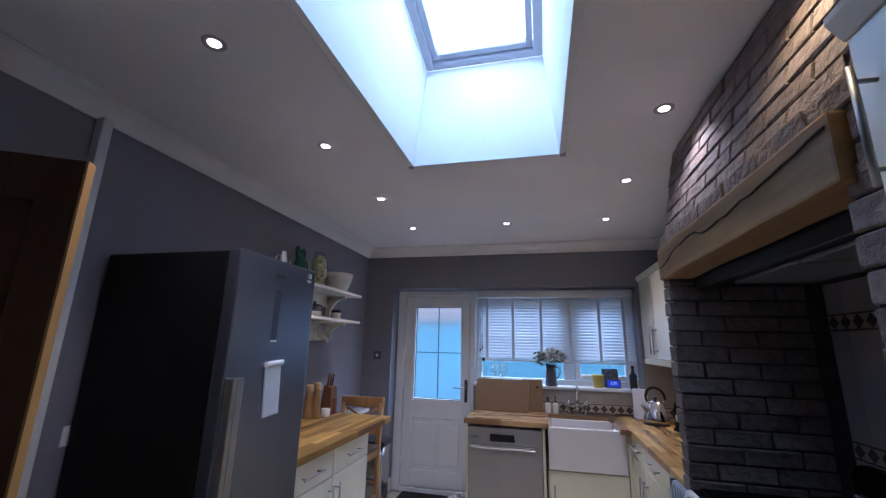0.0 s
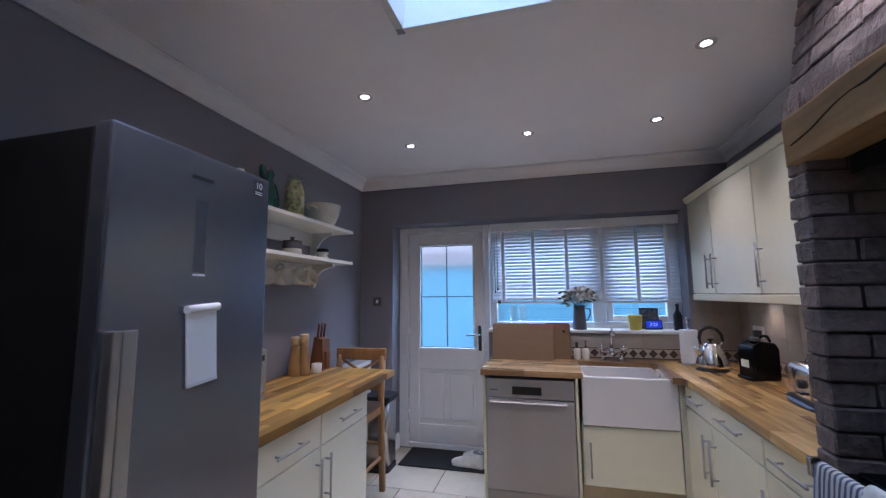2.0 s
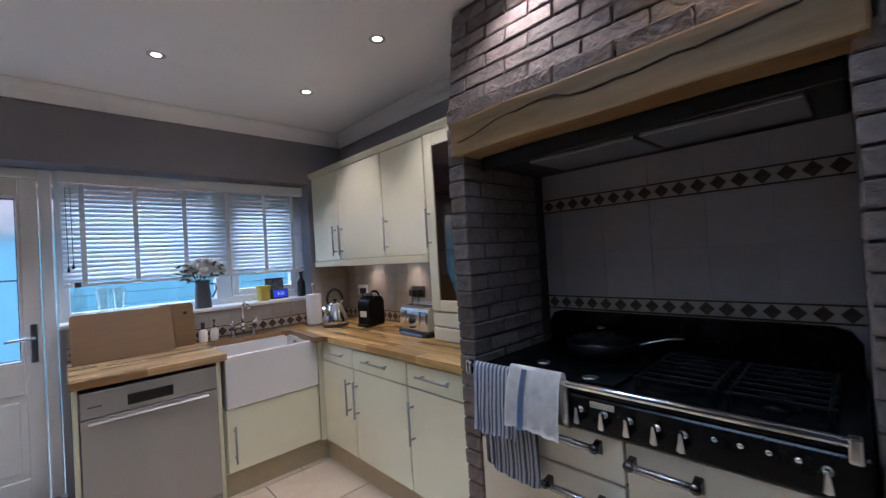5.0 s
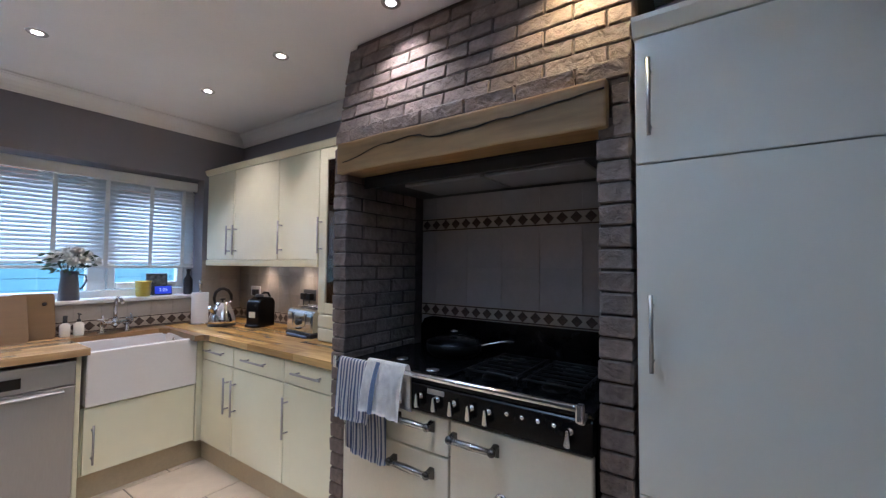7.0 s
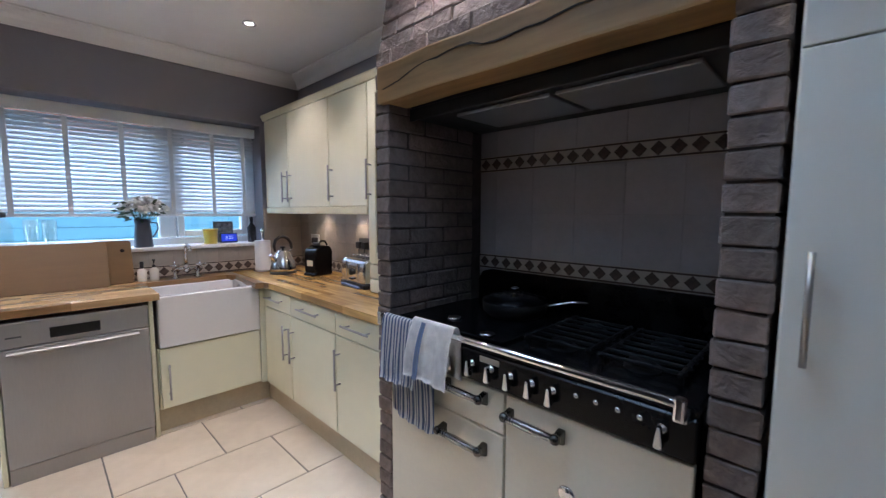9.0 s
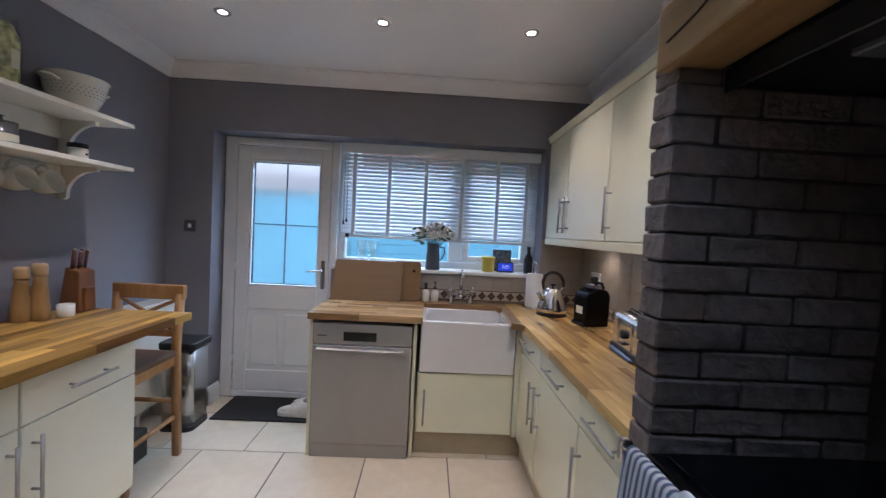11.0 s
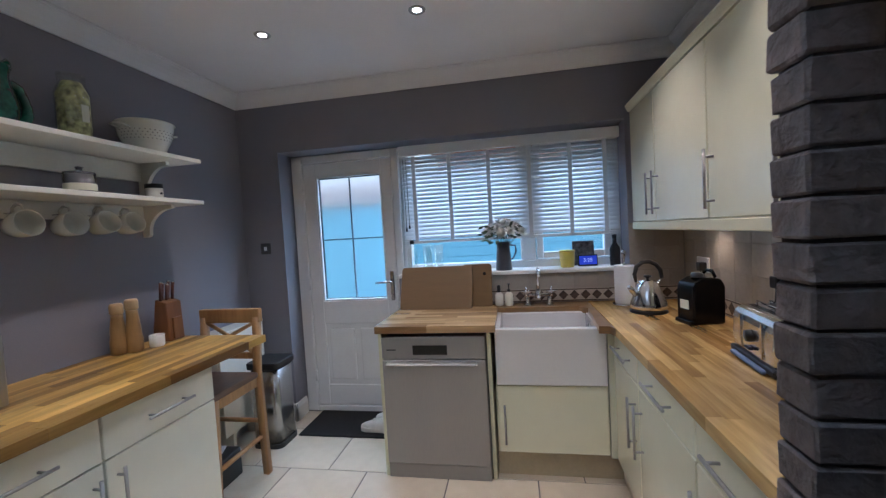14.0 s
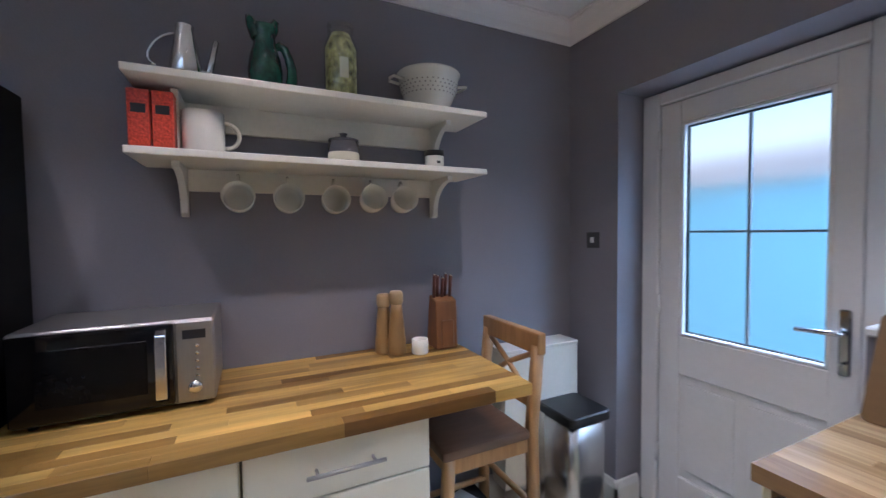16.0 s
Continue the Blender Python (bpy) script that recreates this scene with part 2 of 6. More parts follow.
M_GREYG = mat("smoked_glass_jar", (0.09, 0.09, 0.10), 0.15, var=0.1, coat=0.3)
M_LABEL = mat("paper_label", (0.72, 0.70, 0.55), 0.7, var=0.03)
M_PAPER = mat("white_paper", (0.80, 0.81, 0.82), 0.8, var=0.02, fine=150, bump=0.05)
M_TOWELW = mat("white_terry", (0.86, 0.87, 0.90), 0.95, var=0.07, scale=30, fine=500, bump=0.6)
M_STRIPE = stripes("striped_terry", (0.74, 0.76, 0.80), (0.13, 0.18, 0.31), 17.0, "Y")
M_BLUE = mat("blue_terry_and_reflection", (0.16, 0.22, 0.36), 0.95, var=0.08, fine=500, bump=0.5)
M_MAT = mat("dark_coir_mat", (0.012, 0.011, 0.011), 0.95, var=0.3, scale=60, fine=400, bump=0.8)
M_SHOE = mat("white_trainer", (0.68, 0.65, 0.60), 0.6, var=0.08, scale=20, fine=150, bump=0.2)
M_SHOE2 = mat("grey_trainer_trim", (0.28, 0.28, 0.29), 0.7, var=0.1, fine=150)
M_ENAMELJ = mat("grey_enamel_jug", (0.085, 0.095, 0.12), 0.35, var=0.06, scale=10)
M_YELLOW = mat("yellow_glaze", (0.62, 0.48, 0.07), 0.3, var=0.05)
M_LEAF = mat("leaf_green", (0.095, 0.135, 0.085), 0.5, var=0.2, rnd=0.2)
M_FRDISP = mat("smoked_display", (0.075, 0.081, 0.097), 0.2, var=0.05)
M_MILLTOP = mat("pale_mill_wood", (0.56, 0.40, 0.22), 0.4, var=0.12, scale=6, fine=40, stretch=(1, 1, 0.15))
M_PETAL = mat("white_petal", (0.84, 0.83, 0.78), 0.7, var=0.04)
M_BOTTLE = mat("dark_bottle_glass", (0.03, 0.03, 0.035), 0.12, var=0.1, coat=0.4)
M_SLAT = mat("white_blind_slat", (0.78, 0.79, 0.80), 0.45, var=0.02, scale=4)
M_TAPE = mat("blind_tape", (0.78, 0.79, 0.81), 0.9, var=0.03, fine=300, bump=0.2)
for thin in (M_SLAT, M_TAPE):
    tn, tl = thin.node_tree.nodes, thin.node_tree.links
    tr = tn.new("ShaderNodeBsdfTranslucent")
    tr.inputs["Color"].default_value = (0.86, 0.88, 0.92, 1)
    tm = tn.new("ShaderNodeMixShader")
    tm.inputs[0].default_value = 0.15
    tl.new(tn["Principled BSDF"].outputs[0], tm.inputs[1])
    tl.new(tr.outputs[0], tm.inputs[2])
    tl.new(tm.outputs[0], tn["Material Output"].inputs["Surface"])
M_BINB = mat("bin_steel", (0.52, 0.51, 0.50), 0.25, 0.95, var=0.03, scale=3, fine=220, stretch=(1, 1, 0.06))
M_DARKGL = mat("dark_glass", (0.006, 0.006, 0.007), 0.06, var=0.05)
M_CABGL = mat("cabinet_inside_oak", (0.20, 0.10, 0.045), 0.5, var=0.12, stretch=(1, 1, 0.1))
M_LEAD = mat("glazing_bar", (0.30, 0.34, 0.38), 0.3, var=0.02)
M_BOARDS = mat("pale_blue_cladding", (0.155, 0.39, 0.48), 0.7, var=0.05, scale=1.5, fine=30, bump=0.1)
M_FARBRICK = mat("house_brick", (0.38, 0.20, 0.15), 0.9, var=0.12, scale=3, fine=25, bump=0.2)
M_ROOF = mat("roof_tile", (0.16, 0.11, 0.09), 0.9, var=0.15, scale=4, fine=30, bump=0.3)
M_PATIO = mat("patio_slab", (0.30, 0.29, 0.28), 0.9, var=0.1, scale=2, fine=40, bump=0.2)
M_HALL = mat("hall_paint", (0.35, 0.33, 0.31), 0.8, var=0.03, fine=150, bump=0.05)
M_FELT = mat("hood_metal", (0.11, 0.11, 0.115), 0.35, 0.6, var=0.05, fine=200)
M_FILTER = mat("brushed_filter_metal", (0.34, 0.34, 0.35), 0.4, 0.6, var=0.06, fine=160)
M_INK = mat("dark_ink", (0.015, 0.016, 0.02), 0.5, var=0.05)
M_INKW = mat("pale_ink", (0.7, 0.7, 0.7), 0.5, var=0.02)
M_GLASS = glass("window_glass")
M_JARGL = glass("jar_glass", (0.95, 0.96, 0.94), 0.10)
M_CABPANE = glass("cabinet_glass", (0.55, 0.42, 0.33), 0.10)
M_FROST = frosted("frosted_glass")
M_LAMP = glow("lamp_led", (1.0, 0.93, 0.82), 14.0)
M_CLOUD = glow("overcast_sky", (0.80, 0.92, 1.0), 1.5)
M_SCREEN = glow("clock_screen", (0.02, 0.05, 0.50), 0.42)
M_DIGIT = glow("clock_digits", (0.5, 0.6, 0.9), 0.5)


# ---- builders ----
BASE = {}


def bm_box(x0, y0, z0, x1, y1, z1, bevel=0.0, seg=1):
    bm = bmesh.new()
    bmesh.ops.create_cube(bm, size=1.0)
    for v in bm.verts:
        v.co = Vector((x0 + (v.co.x + 0.5) * (x1 - x0), y0 + (v.co.y + 0.5) * (y1 - y0), z0 + (v.co.z + 0.5) * (z1 - z0)))
    if bevel:
        bmesh.ops.bevel(bm, geom=bm.edges[:], offset=bevel, segments=seg, affect="EDGES", profile=0.6)
    return bm


def join(*bms):
    out = bmesh.new()
    for b in bms:
        me = bpy.data.meshes.new("tmp")
        b.to_mesh(me)
        out.from_mesh(me)
        bpy.data.meshes.remove(me)
        b.free()
    return out


def move(bm, m):
    bm.transform(m)
    return bm


def lathe(profile, x=0, y=0, z=0, seg=28):
    """A turned body: profile of (radius, height), round an upright axis."""
    bm = bmesh.new()
    rings = []
    for r, h in profile:
        if r < 1e-5:
            rings.append([bm.verts.new((x, y, z + h))])
        else:
            rings.append([bm.verts.new((x + r * math.cos(2 * math.pi * i / seg), y + r * math.sin(2 * math.pi * i / seg), z + h)) for i in range(seg)])
    for a, b in zip(rings, rings[1:]):
        for i in range(seg):
            j = (i + 1) % seg
            if len(a) == 1 and len(b) > 1:
                bm.faces.new((a[0], b[j], b[i]))
            elif len(b) == 1 and len(a) > 1:
                bm.faces.new((a[i], a[j], b[0]))
            elif len(a) > 1:
                bm.faces.new((a[i], a[j], b[j], b[i]))
    bmesh.ops.recalc_face_normals(bm, faces=bm.faces[:])
    for f in bm.faces:
        f.smooth = True
    return bm


def tube(points, r, seg=8, cap=True):
    """A round bar along points; r is one radius or one for each point."""
    pts = [Vector(p) for p in points]
    rs = r if isinstance(r, (list, tuple)) else [r] * len(pts)
    bm = bmesh.new()
    rings = []
    up = None
    for i, p in enumerate(pts):
        d = (pts[min(i + 1, len(pts) - 1)] - pts[max(i - 1, 0)]).normalized()
        if up is None:
            up = d.orthogonal().normalized()
        side = d.cross(up).normalized()
        up = side.cross(d).normalized()
        rings.append([bm.verts.new(p + rs[i] * (math.cos(2 * math.pi * k / seg) * up + math.sin(2 * math.pi * k / seg) * side)) for k in range(seg)])
    for a, b in zip(rings, rings[1:]):
        for k in range(seg):
            j = (k + 1) % seg
            bm.faces.new((a[k], a[j], b[j], b[k]))
    if cap:
        bm.faces.new(rings[0][::-1])
        bm.faces.new(rings[-1])
    bmesh.ops.recalc_face_normals(bm, faces=bm.faces[:])
    for f in bm.faces:
        f.smooth = len(f.verts) == 4
    return bm


def prism(poly, axis, lo, hi, bevel=0.0):
    """A polygon of (u, v) pushed from lo to hi along an axis: x (u=y, v=z), y (u=x, v=z) or z (u=x, v=y)."""
    bm = bmesh.new()

    def at(u, v, w):
        return {"x": (w, u, v), "y": (u, w, v), "z": (u, v, w)}[axis]

    a = [bm.verts.new(at(u, v, lo)) for u, v in poly]
    b = [bm.verts.new(at(u, v, hi)) for u, v in poly]
    bm.faces.new(a)
    bm.faces.new(b[::-1])
    for i in range(len(poly)):
        j = (i + 1) % len(poly)
        bm.faces.new((a[i], a[j], b[j], b[i]))
    bmesh.ops.recalc_face_normals(bm, faces=bm.faces[:])
    if bevel:
        bmesh.ops.bevel(bm, geom=bm.edges[:], offset=bevel, segments=1, affect="EDGES")
    return bm


def thing(name, at, label="", category="", group="", kind=""):
    ob = new(name)
    ob.location = at
    ob.empty_display_size = 0.1
    BASE[ob] = Vector(at)
    return tagged(ob, label, category, group, kind)


def part(name, bm, material, parent=None, label=""):
    """Links a bmesh, given in the world's places, as one mesh under a thing or a part."""
    me = bpy.data.meshes.new(name)
    base = BASE[parent] if parent else Vector((0, 0, 0))
    bm.transform(Matrix.Translation(-base))
    bm.to_mesh(me)
    bm.free()
    me.materials.append(material)
    ob = new(name, me)
    if parent:
        ob.parent = parent
    BASE[ob] = base
    if label:
        ob["label"] = label
    return ob


def struct(name, bm, material, label=""):
    return tagged(part(name, bm, material), label=label, kind="structure")


def shared(name, mesh, parent, at):
    """A piece that shares its mesh with alike pieces."""
    ob = new(name, mesh)
    ob.parent = parent
    ob.location = Vector(at) - BASE[parent]
    return ob


def mesh_of(name, bm, material):
    me = bpy.data.meshes.new(name)
    bm.to_mesh(me)
    bm.free()
    me.materials.append(material)
    return me


def bar_handle(parent, a, b, out, r=0.006, off=0.035, mt=None):
    """A round bar handle from a to b, held off its front by two stubs along out."""
    a, b, out = Vector(a), Vector(b), Vector(out)
    d = (b - a).normalized()
    o = out * off
    inset = 0.03
    bm = join(tube([a + o, b + o], r, 10), tube([a + d * inset, a + d * inset + o], r * 0.8, 8), tube([b - d * inset, b - d * inset + o], r * 0.8, 8))
    return part("handle", bm, mt or M_STEEL, parent, "brushed steel bar handle")


def writing(name, text, size, m, material, parent=None, deep=0.0006):
    """Letters as a flat mesh at a pose."""
    cu = bpy.data.curves.new(name, "FONT")
    cu.body, cu.size, cu.extrude = text, size, deep
    cu.align_x, cu.align_y = "CENTER", "CENTER"
    tmp = new(name, cu)
    dg = bpy.context.evaluated_depsgraph_get()
    me = bpy.data.meshes.new_from_object(tmp.evaluated_get(dg))
    bpy.data.objects.remove(tmp)
    bm = bmesh.new()
    bm.from_mesh(me)
    bm.transform(m)
    return part(name, bm, material, parent)


# ---- the room's shell ----
XL, XR, YB, YN, ZC = -1.76, 1.40, 4.26, -1.35, 2.535
HX0, HX1, HY0, HY1 = -0.565, 0.285, 0.75, 2.185


def slab(a, b, c, d, thick):
    """A quad wall piece with thickness on the side away from its front."""
    bm = bmesh.new()
    p = [Vector(v) for v in (a, b, c, d)]
    nrm = (p[1] - p[0]).cross(p[2] - p[0]).normalized() * thick
    f = [bm.verts.new(v) for v in p]
    k = [bm.verts.new(v - nrm) for v in p]
    bm.faces.new(f)
    bm.faces.new(k[::-1])
    for i in range(4):
        j = (i + 1) % 4
        bm.faces.new((f[j], f[i], k[i], k[j]))
    bmesh.ops.recalc_face_normals(bm, faces=bm.faces[:])
    return bm


floor = struct("floor", bm_box(XL - 0.2, YN - 0.2, -0.15, XR + 0.2, YB + 0.3, -0.004), M_GROUT, "pale stone tiled kitchen floor with grey joints")
T = 0.035
ceiling = struct("ceiling", join(
    bm_box(XL - 0.2, YN - 0.2, ZC, HX0 - T, YB + 0.3, ZC + 0.2), bm_box(HX1 + T, YN - 0.2, ZC, XR + 0.2, YB + 0.3, ZC + 0.2),
    bm_box(HX0 - T, YN - 0.2, ZC, HX1 + T, HY0 - T, ZC + 0.2), bm_box(HX0 - T, HY1 + T, ZC, HX1 + T, YB + 0.3, ZC + 0.2)), M_CEIL, "plain white plaster ceiling")
SX0, SX1, ZF, ZN, YNW = -0.50, 0.215, 3.18, 3.42, 0.95
for side in (
    slab((HX1, HY1, ZC), (HX0, HY1, ZC), (SX0, HY1, ZF), (SX1, HY1, ZF), -T),
    slab((HX0, HY1, ZC), (HX0, HY0, ZC), (SX0, YNW, ZN), (SX0, HY1, ZF), -T),
    slab((HX1, HY0, ZC), (HX1, HY1, ZC), (SX1, HY1, ZF), (SX1, YNW, ZN), -T),
    slab((HX0, HY0, ZC), (HX1, HY0, ZC), (SX1, YNW, ZN), (SX0, YNW, ZN), -T)):
    struct("wall_skylight_shaft", side, M_SHAFT, "white plastered light shaft below the roof window")
pitch_roof = math.degrees(math.atan2(ZN - ZF, HY1 - YNW))
roofwin = thing("window_roof", (-0.14, 1.57, 3.3), "white framed roof window over the light shaft", "roof window", kind="structure")
LEN = math.hypot(ZN - ZF, HY1 - YNW)
MR = Matrix.Translation((-0.1425, HY1, ZF)) @ Matrix.Rotation(radians(-pitch_roof), 4, "X")
W2 = (SX1 - SX0) / 2
for nm, b in (("frame_side", (-W2, -LEN, 0, -W2 + 0.05, 0, 0.09)), ("frame_side", (W2 - 0.05, -LEN, 0, W2, 0, 0.09)), ("frame_bottom", (-W2 + 0.05, -0.05, 0, W2 - 0.05, 0, 0.09)), ("frame_top", (-W2 + 0.05, -LEN, 0, W2 - 0.05, -LEN + 0.05, 0.09)),
              ("sash_side", (-W2 + 0.055, -LEN + 0.055, 0.02, -W2 + 0.09, -0.055, 0.07)), ("sash_side", (W2 - 0.09, -LEN + 0.055, 0.02, W2 - 0.055, -0.055, 0.07)), ("sash_bottom", (-W2 + 0.09, -0.095, 0.02, W2 - 0.09, -0.055, 0.07)), ("sash_top", (-W2 + 0.09, -LEN + 0.055, 0.02, W2 - 0.09, -LEN + 0.095, 0.07))):
    part(nm, move(bm_box(*b, bevel=0.004), MR), M_ROOFWIN, roofwin)
pane = part("pane", move(bm_box(-W2 + 0.09, -LEN + 0.095, 0.04, W2 - 0.09, -0.095, 0.046), MR), M_GLASS, roofwin)
pane.visible_shadow = False
day = new("skylight_daylight", bpy.data.lights.new("skylight_daylight", "AREA"))
day.data.shape, day.data.size, day.data.size_y = "RECTANGLE", 0.68, 1.1
day.data.energy, day.data.color = 17.0, DAY
day.matrix_world = MR @ pose(0, -LEN / 2, 0.13)

# outer walls
struct("wall_west", join(bm_box(XL - 0.2, YN - 0.2, 0, XL, 0.50, ZC), bm_box(XL - 0.2, 1.22, 0, XL, YB + 0.3, ZC), bm_box(XL - 0.2, 0.50, 2.03, XL, 1.22, ZC)), M_WALL, "grey-blue painted plaster wall")
struct("wall_east", bm_box(XR, YN - 0.2, 0, XR + 0.2, YB + 0.3, ZC), M_WALL, "grey-blue painted plaster wall")
struct("wall_south", bm_box(XL, YN - 0.2, 0, XR, YN, ZC), M_WALL, "grey-blue painted plaster wall")
RX0, RX1, RZ = -1.43, 1.06, 2.085
struct("wall_north", join(bm_box(XL, YB, 0, RX0, YB + 0.3, ZC), bm_box(RX1, YB, 0, XR, YB + 0.3, ZC), bm_box(RX0, YB, RZ, RX1, YB + 0.3, ZC), bm_box(-0.53, YB, 0, RX1, YB + 0.3, 1.09)), M_WALL, "grey-blue painted wall with door and window recess")
hall = struct("wall_hall", join(bm_box(XL - 1.3, 0.2, 0, XL - 1.2, 1.5, ZC), bm_box(XL - 1.2, 0.1, 0, XL - 0.2, 0.2, ZC), bm_box(XL - 1.2, 1.5, 0, XL - 0.2, 1.6, ZC), bm_box(XL - 1.2, 0.2, 2.3, XL - 0.2, 1.5, 2.4), bm_box(XL - 1.2, 0.2, -0.1, XL - 0.2, 1.5, -0.002)), M_HALL, "plain walls of the hall behind the doorway")

# coving: a hollow curve round the ceiling's edge
CV = [(0, 0), (0, -0.095), (0.012, -0.095), (0.016, -0.082), (0.026, -0.06), (0.045, -0.038), (0.066, -0.024), (0.082, -0.018), (0.085, -0.012), (0.095, -0.010), (0.095, 0)]
struct("trim_coving_west", prism([(XL + u, ZC + v) for u, v in CV], "y", YN, YB), M_CEIL, "white plaster coving")
struct("trim_coving_north", prism([(YB - u, ZC + v) for u, v in CV], "x", XL + 0.002, XR - 0.002), M_CEIL, "white plaster coving")
struct("trim_coving_east", prism([(XR - u, ZC + v) for u, v in CV], "y", 2.26, YB - 0.002), M_CEIL, "white plaster coving")
SK = [(0, 0), (0.018, 0), (0.018, 0.10), (0.012, 0.118), (0.008, 0.13), (0, 0.135)]
struct("baseboard_north", prism([(YB - u, v) for u, v in SK], "x", XL + 0.02, RX0 + 0.018), M_TRIM, "white skirting board")
struct("baseboard_reveal", prism([(RX0 + u, v) for u, v in SK], "y", YB - 0.018, YB + 0.15), M_TRIM, "white skirting board in the door recess")
struct("baseboard_west", prism([(XL + u, v) for u, v in SK], "y", 3.12, YB), M_TRIM, "white skirting board")
struct("trim_batten", bm_box(XL, 1.255, 0, XL + 0.05, 1.30, ZC - 0.085, 0.004), M_TRIM, "white painted pipe boxing")
struct("trim_architrave", join(bm_box(XL, 1.205, 0, XL + 0.02, 1.25, 2.06, 0.003), bm_box(XL, 0.46, 2.02, XL + 0.02, 1.205, 2.065, 0.003), bm_box(XL, 0.46, 0, XL + 0.02, 0.505, 2.02, 0.003)), M_OAK, "dark oak door surround")

# the open oak door
hx, hy = XL + 0.02, 0.50
ang = math.atan2(0.36, 0.62)
MD = Matrix.Translation((hx, hy, 0)) @ Matrix.Rotation(ang, 4, "Z")
oakdoor = thing("door_hall", (hx, hy, 0), "dark oak door standing open into the kitchen", "door", kind="structure")
DL = 0.72
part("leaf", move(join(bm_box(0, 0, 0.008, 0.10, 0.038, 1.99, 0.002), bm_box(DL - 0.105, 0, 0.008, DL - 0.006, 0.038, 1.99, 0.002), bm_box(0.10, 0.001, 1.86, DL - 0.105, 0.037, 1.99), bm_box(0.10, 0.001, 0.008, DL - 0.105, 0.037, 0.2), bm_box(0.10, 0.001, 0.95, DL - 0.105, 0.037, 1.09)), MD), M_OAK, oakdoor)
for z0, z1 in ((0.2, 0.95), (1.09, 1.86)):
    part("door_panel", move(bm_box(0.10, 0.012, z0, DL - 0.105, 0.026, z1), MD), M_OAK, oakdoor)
# edge strip coloured as if lit, much brighter than the leaf's faces
part("edge", move(bm_box(DL - 0.006, 0.0, 0.008, DL, 0.038, 1.99), MD), M_OAKE, oakdoor, "oak door edge, its lit look put into the colour")
part("knob", move(lathe([(0.0, 0.06), (0.02, 0.058), (0.026, 0.045), (0.02, 0.03), (0.009, 0.022), (0.009, 0.004), (0.025, 0.003), (0.025, 0.0)]), MD @ Matrix.Translation((DL - 0.06, 0, 1.0)) @ Matrix.Rotation(radians(90), 4, "X")), M_CHROME, oakdoor, "chrome door knob")

# ---- back door and window ----
DY = 4.43
bdoor = thing("door_back", (-0.965, DY, 0), "white plastic back door with four frosted panes", "door", kind="structure")
FR = [("frame_side", (RX0 + 0.004, DY, 0, -1.335, DY + 0.08, RZ - 0.01)), ("frame_side", (-0.595, DY, 0, -0.535, DY + 0.08, RZ - 0.01)), ("frame_head", (-1.335, DY, RZ - 0.07, -0.595, DY + 0.08, RZ - 0.01)), ("threshold", (-1.335, DY, 0, -0.595, DY + 0.08, 0.05))]
for nm, b in FR:
    part(nm, bm_box(*b, bevel=0.006), M_UPVC, bdoor)
GX0, GX1, GZ0, GZ1 = -1.230, -0.680, 0.905, 1.908
yl0, yl1 = DY + 0.01, DY + 0.075
for nm, b in (("stile", (-1.33, yl0, 0.055, GX0, yl1, RZ - 0.075)), ("stile", (GX1, yl0, 0.055, -0.60, yl1, RZ - 0.075)), ("rail", (GX0, yl0, GZ1, GX1, yl1, RZ - 0.075)), ("rail", (GX0, yl0, 0.72, GX1, yl1, GZ0)), ("rail", (GX0, yl0, 0.055, GX1, yl1, 0.22))):
    part(nm, bm_box(*b, bevel=0.004), M_UPVC, bdoor)
part("lower_panel", bm_box(GX0, yl0 + 0.014, 0.22, GX1, yl1 - 0.01, 0.72), M_UPVC, bdoor)
for x0, x1 in ((GX0 + 0.03, -0.985), (-0.935, GX1 - 0.03)):
    part("raised_panel", bm_box(x0, yl0 + 0.002, 0.26, x1, yl0 + 0.02, 0.68, 0.010, 2), M_UPVC, bdoor)
for b in ((GX0, yl0 + 0.002, GZ0, GX0 + 0.016, yl0 + 0.04, GZ1), (GX1 - 0.016, yl0 + 0.002, GZ0, GX1, yl0 + 0.04, GZ1), (GX0 + 0.016, yl0 + 0.002, GZ1 - 0.016, GX1 - 0.016, yl0 + 0.04, GZ1), (GX0 + 0.016, yl0 + 0.002, GZ0, GX1 - 0.016, yl0 + 0.04, GZ0 + 0.016)):
    part("glazing_bead", bm_box(*b, bevel=0.004), M_UPVC, bdoor)
pn = part("pane", bm_box(GX0 + 0.01, 4.482, GZ0 + 0.01, GX1 - 0.01, 4.488, GZ1 - 0.01), M_FROST, bdoor, "frosted glass")
pn.visible_shadow = False
gb = 0.016
for b in ((GX0 + gb, 4.4655, GZ0 + gb, GX0 + gb + 0.005, 4.4815, GZ1 - gb), (GX1 - gb - 0.005, 4.4655, GZ0 + gb, GX1 - gb, 4.4815, GZ1 - gb), (GX0 + gb + 0.005, 4.4655, GZ1 - gb - 0.006, GX1 - gb - 0.005, 4.4815, GZ1 - gb), (GX0 + gb + 0.005, 4.4655, GZ0 + gb, GX1 - gb - 0.005, 4.4815, GZ0 + gb + 0.004)):
    part("gasket", bm_box(*b), M_BLACKP, bdoor, "dark rubber gasket")
part("glazing_bar", bm_box(-0.962, 4.470, GZ0 + 0.016, -0.950, 4.480, GZ1 - 0.016), M_LEAD, bdoor)
part("glazing_bar", bm_box(GX0 + 0.016, 4.4695, 1.394, GX1 - 0.016, 4.4800, 1.404), M_LEAD, bdoor)
hd = part("handle_plate", bm_box(-0.655, yl0 - 0.012, 0.90, -0.622, yl0, 1.13, 0.005), M_GUN, bdoor, "dark chrome back plate")
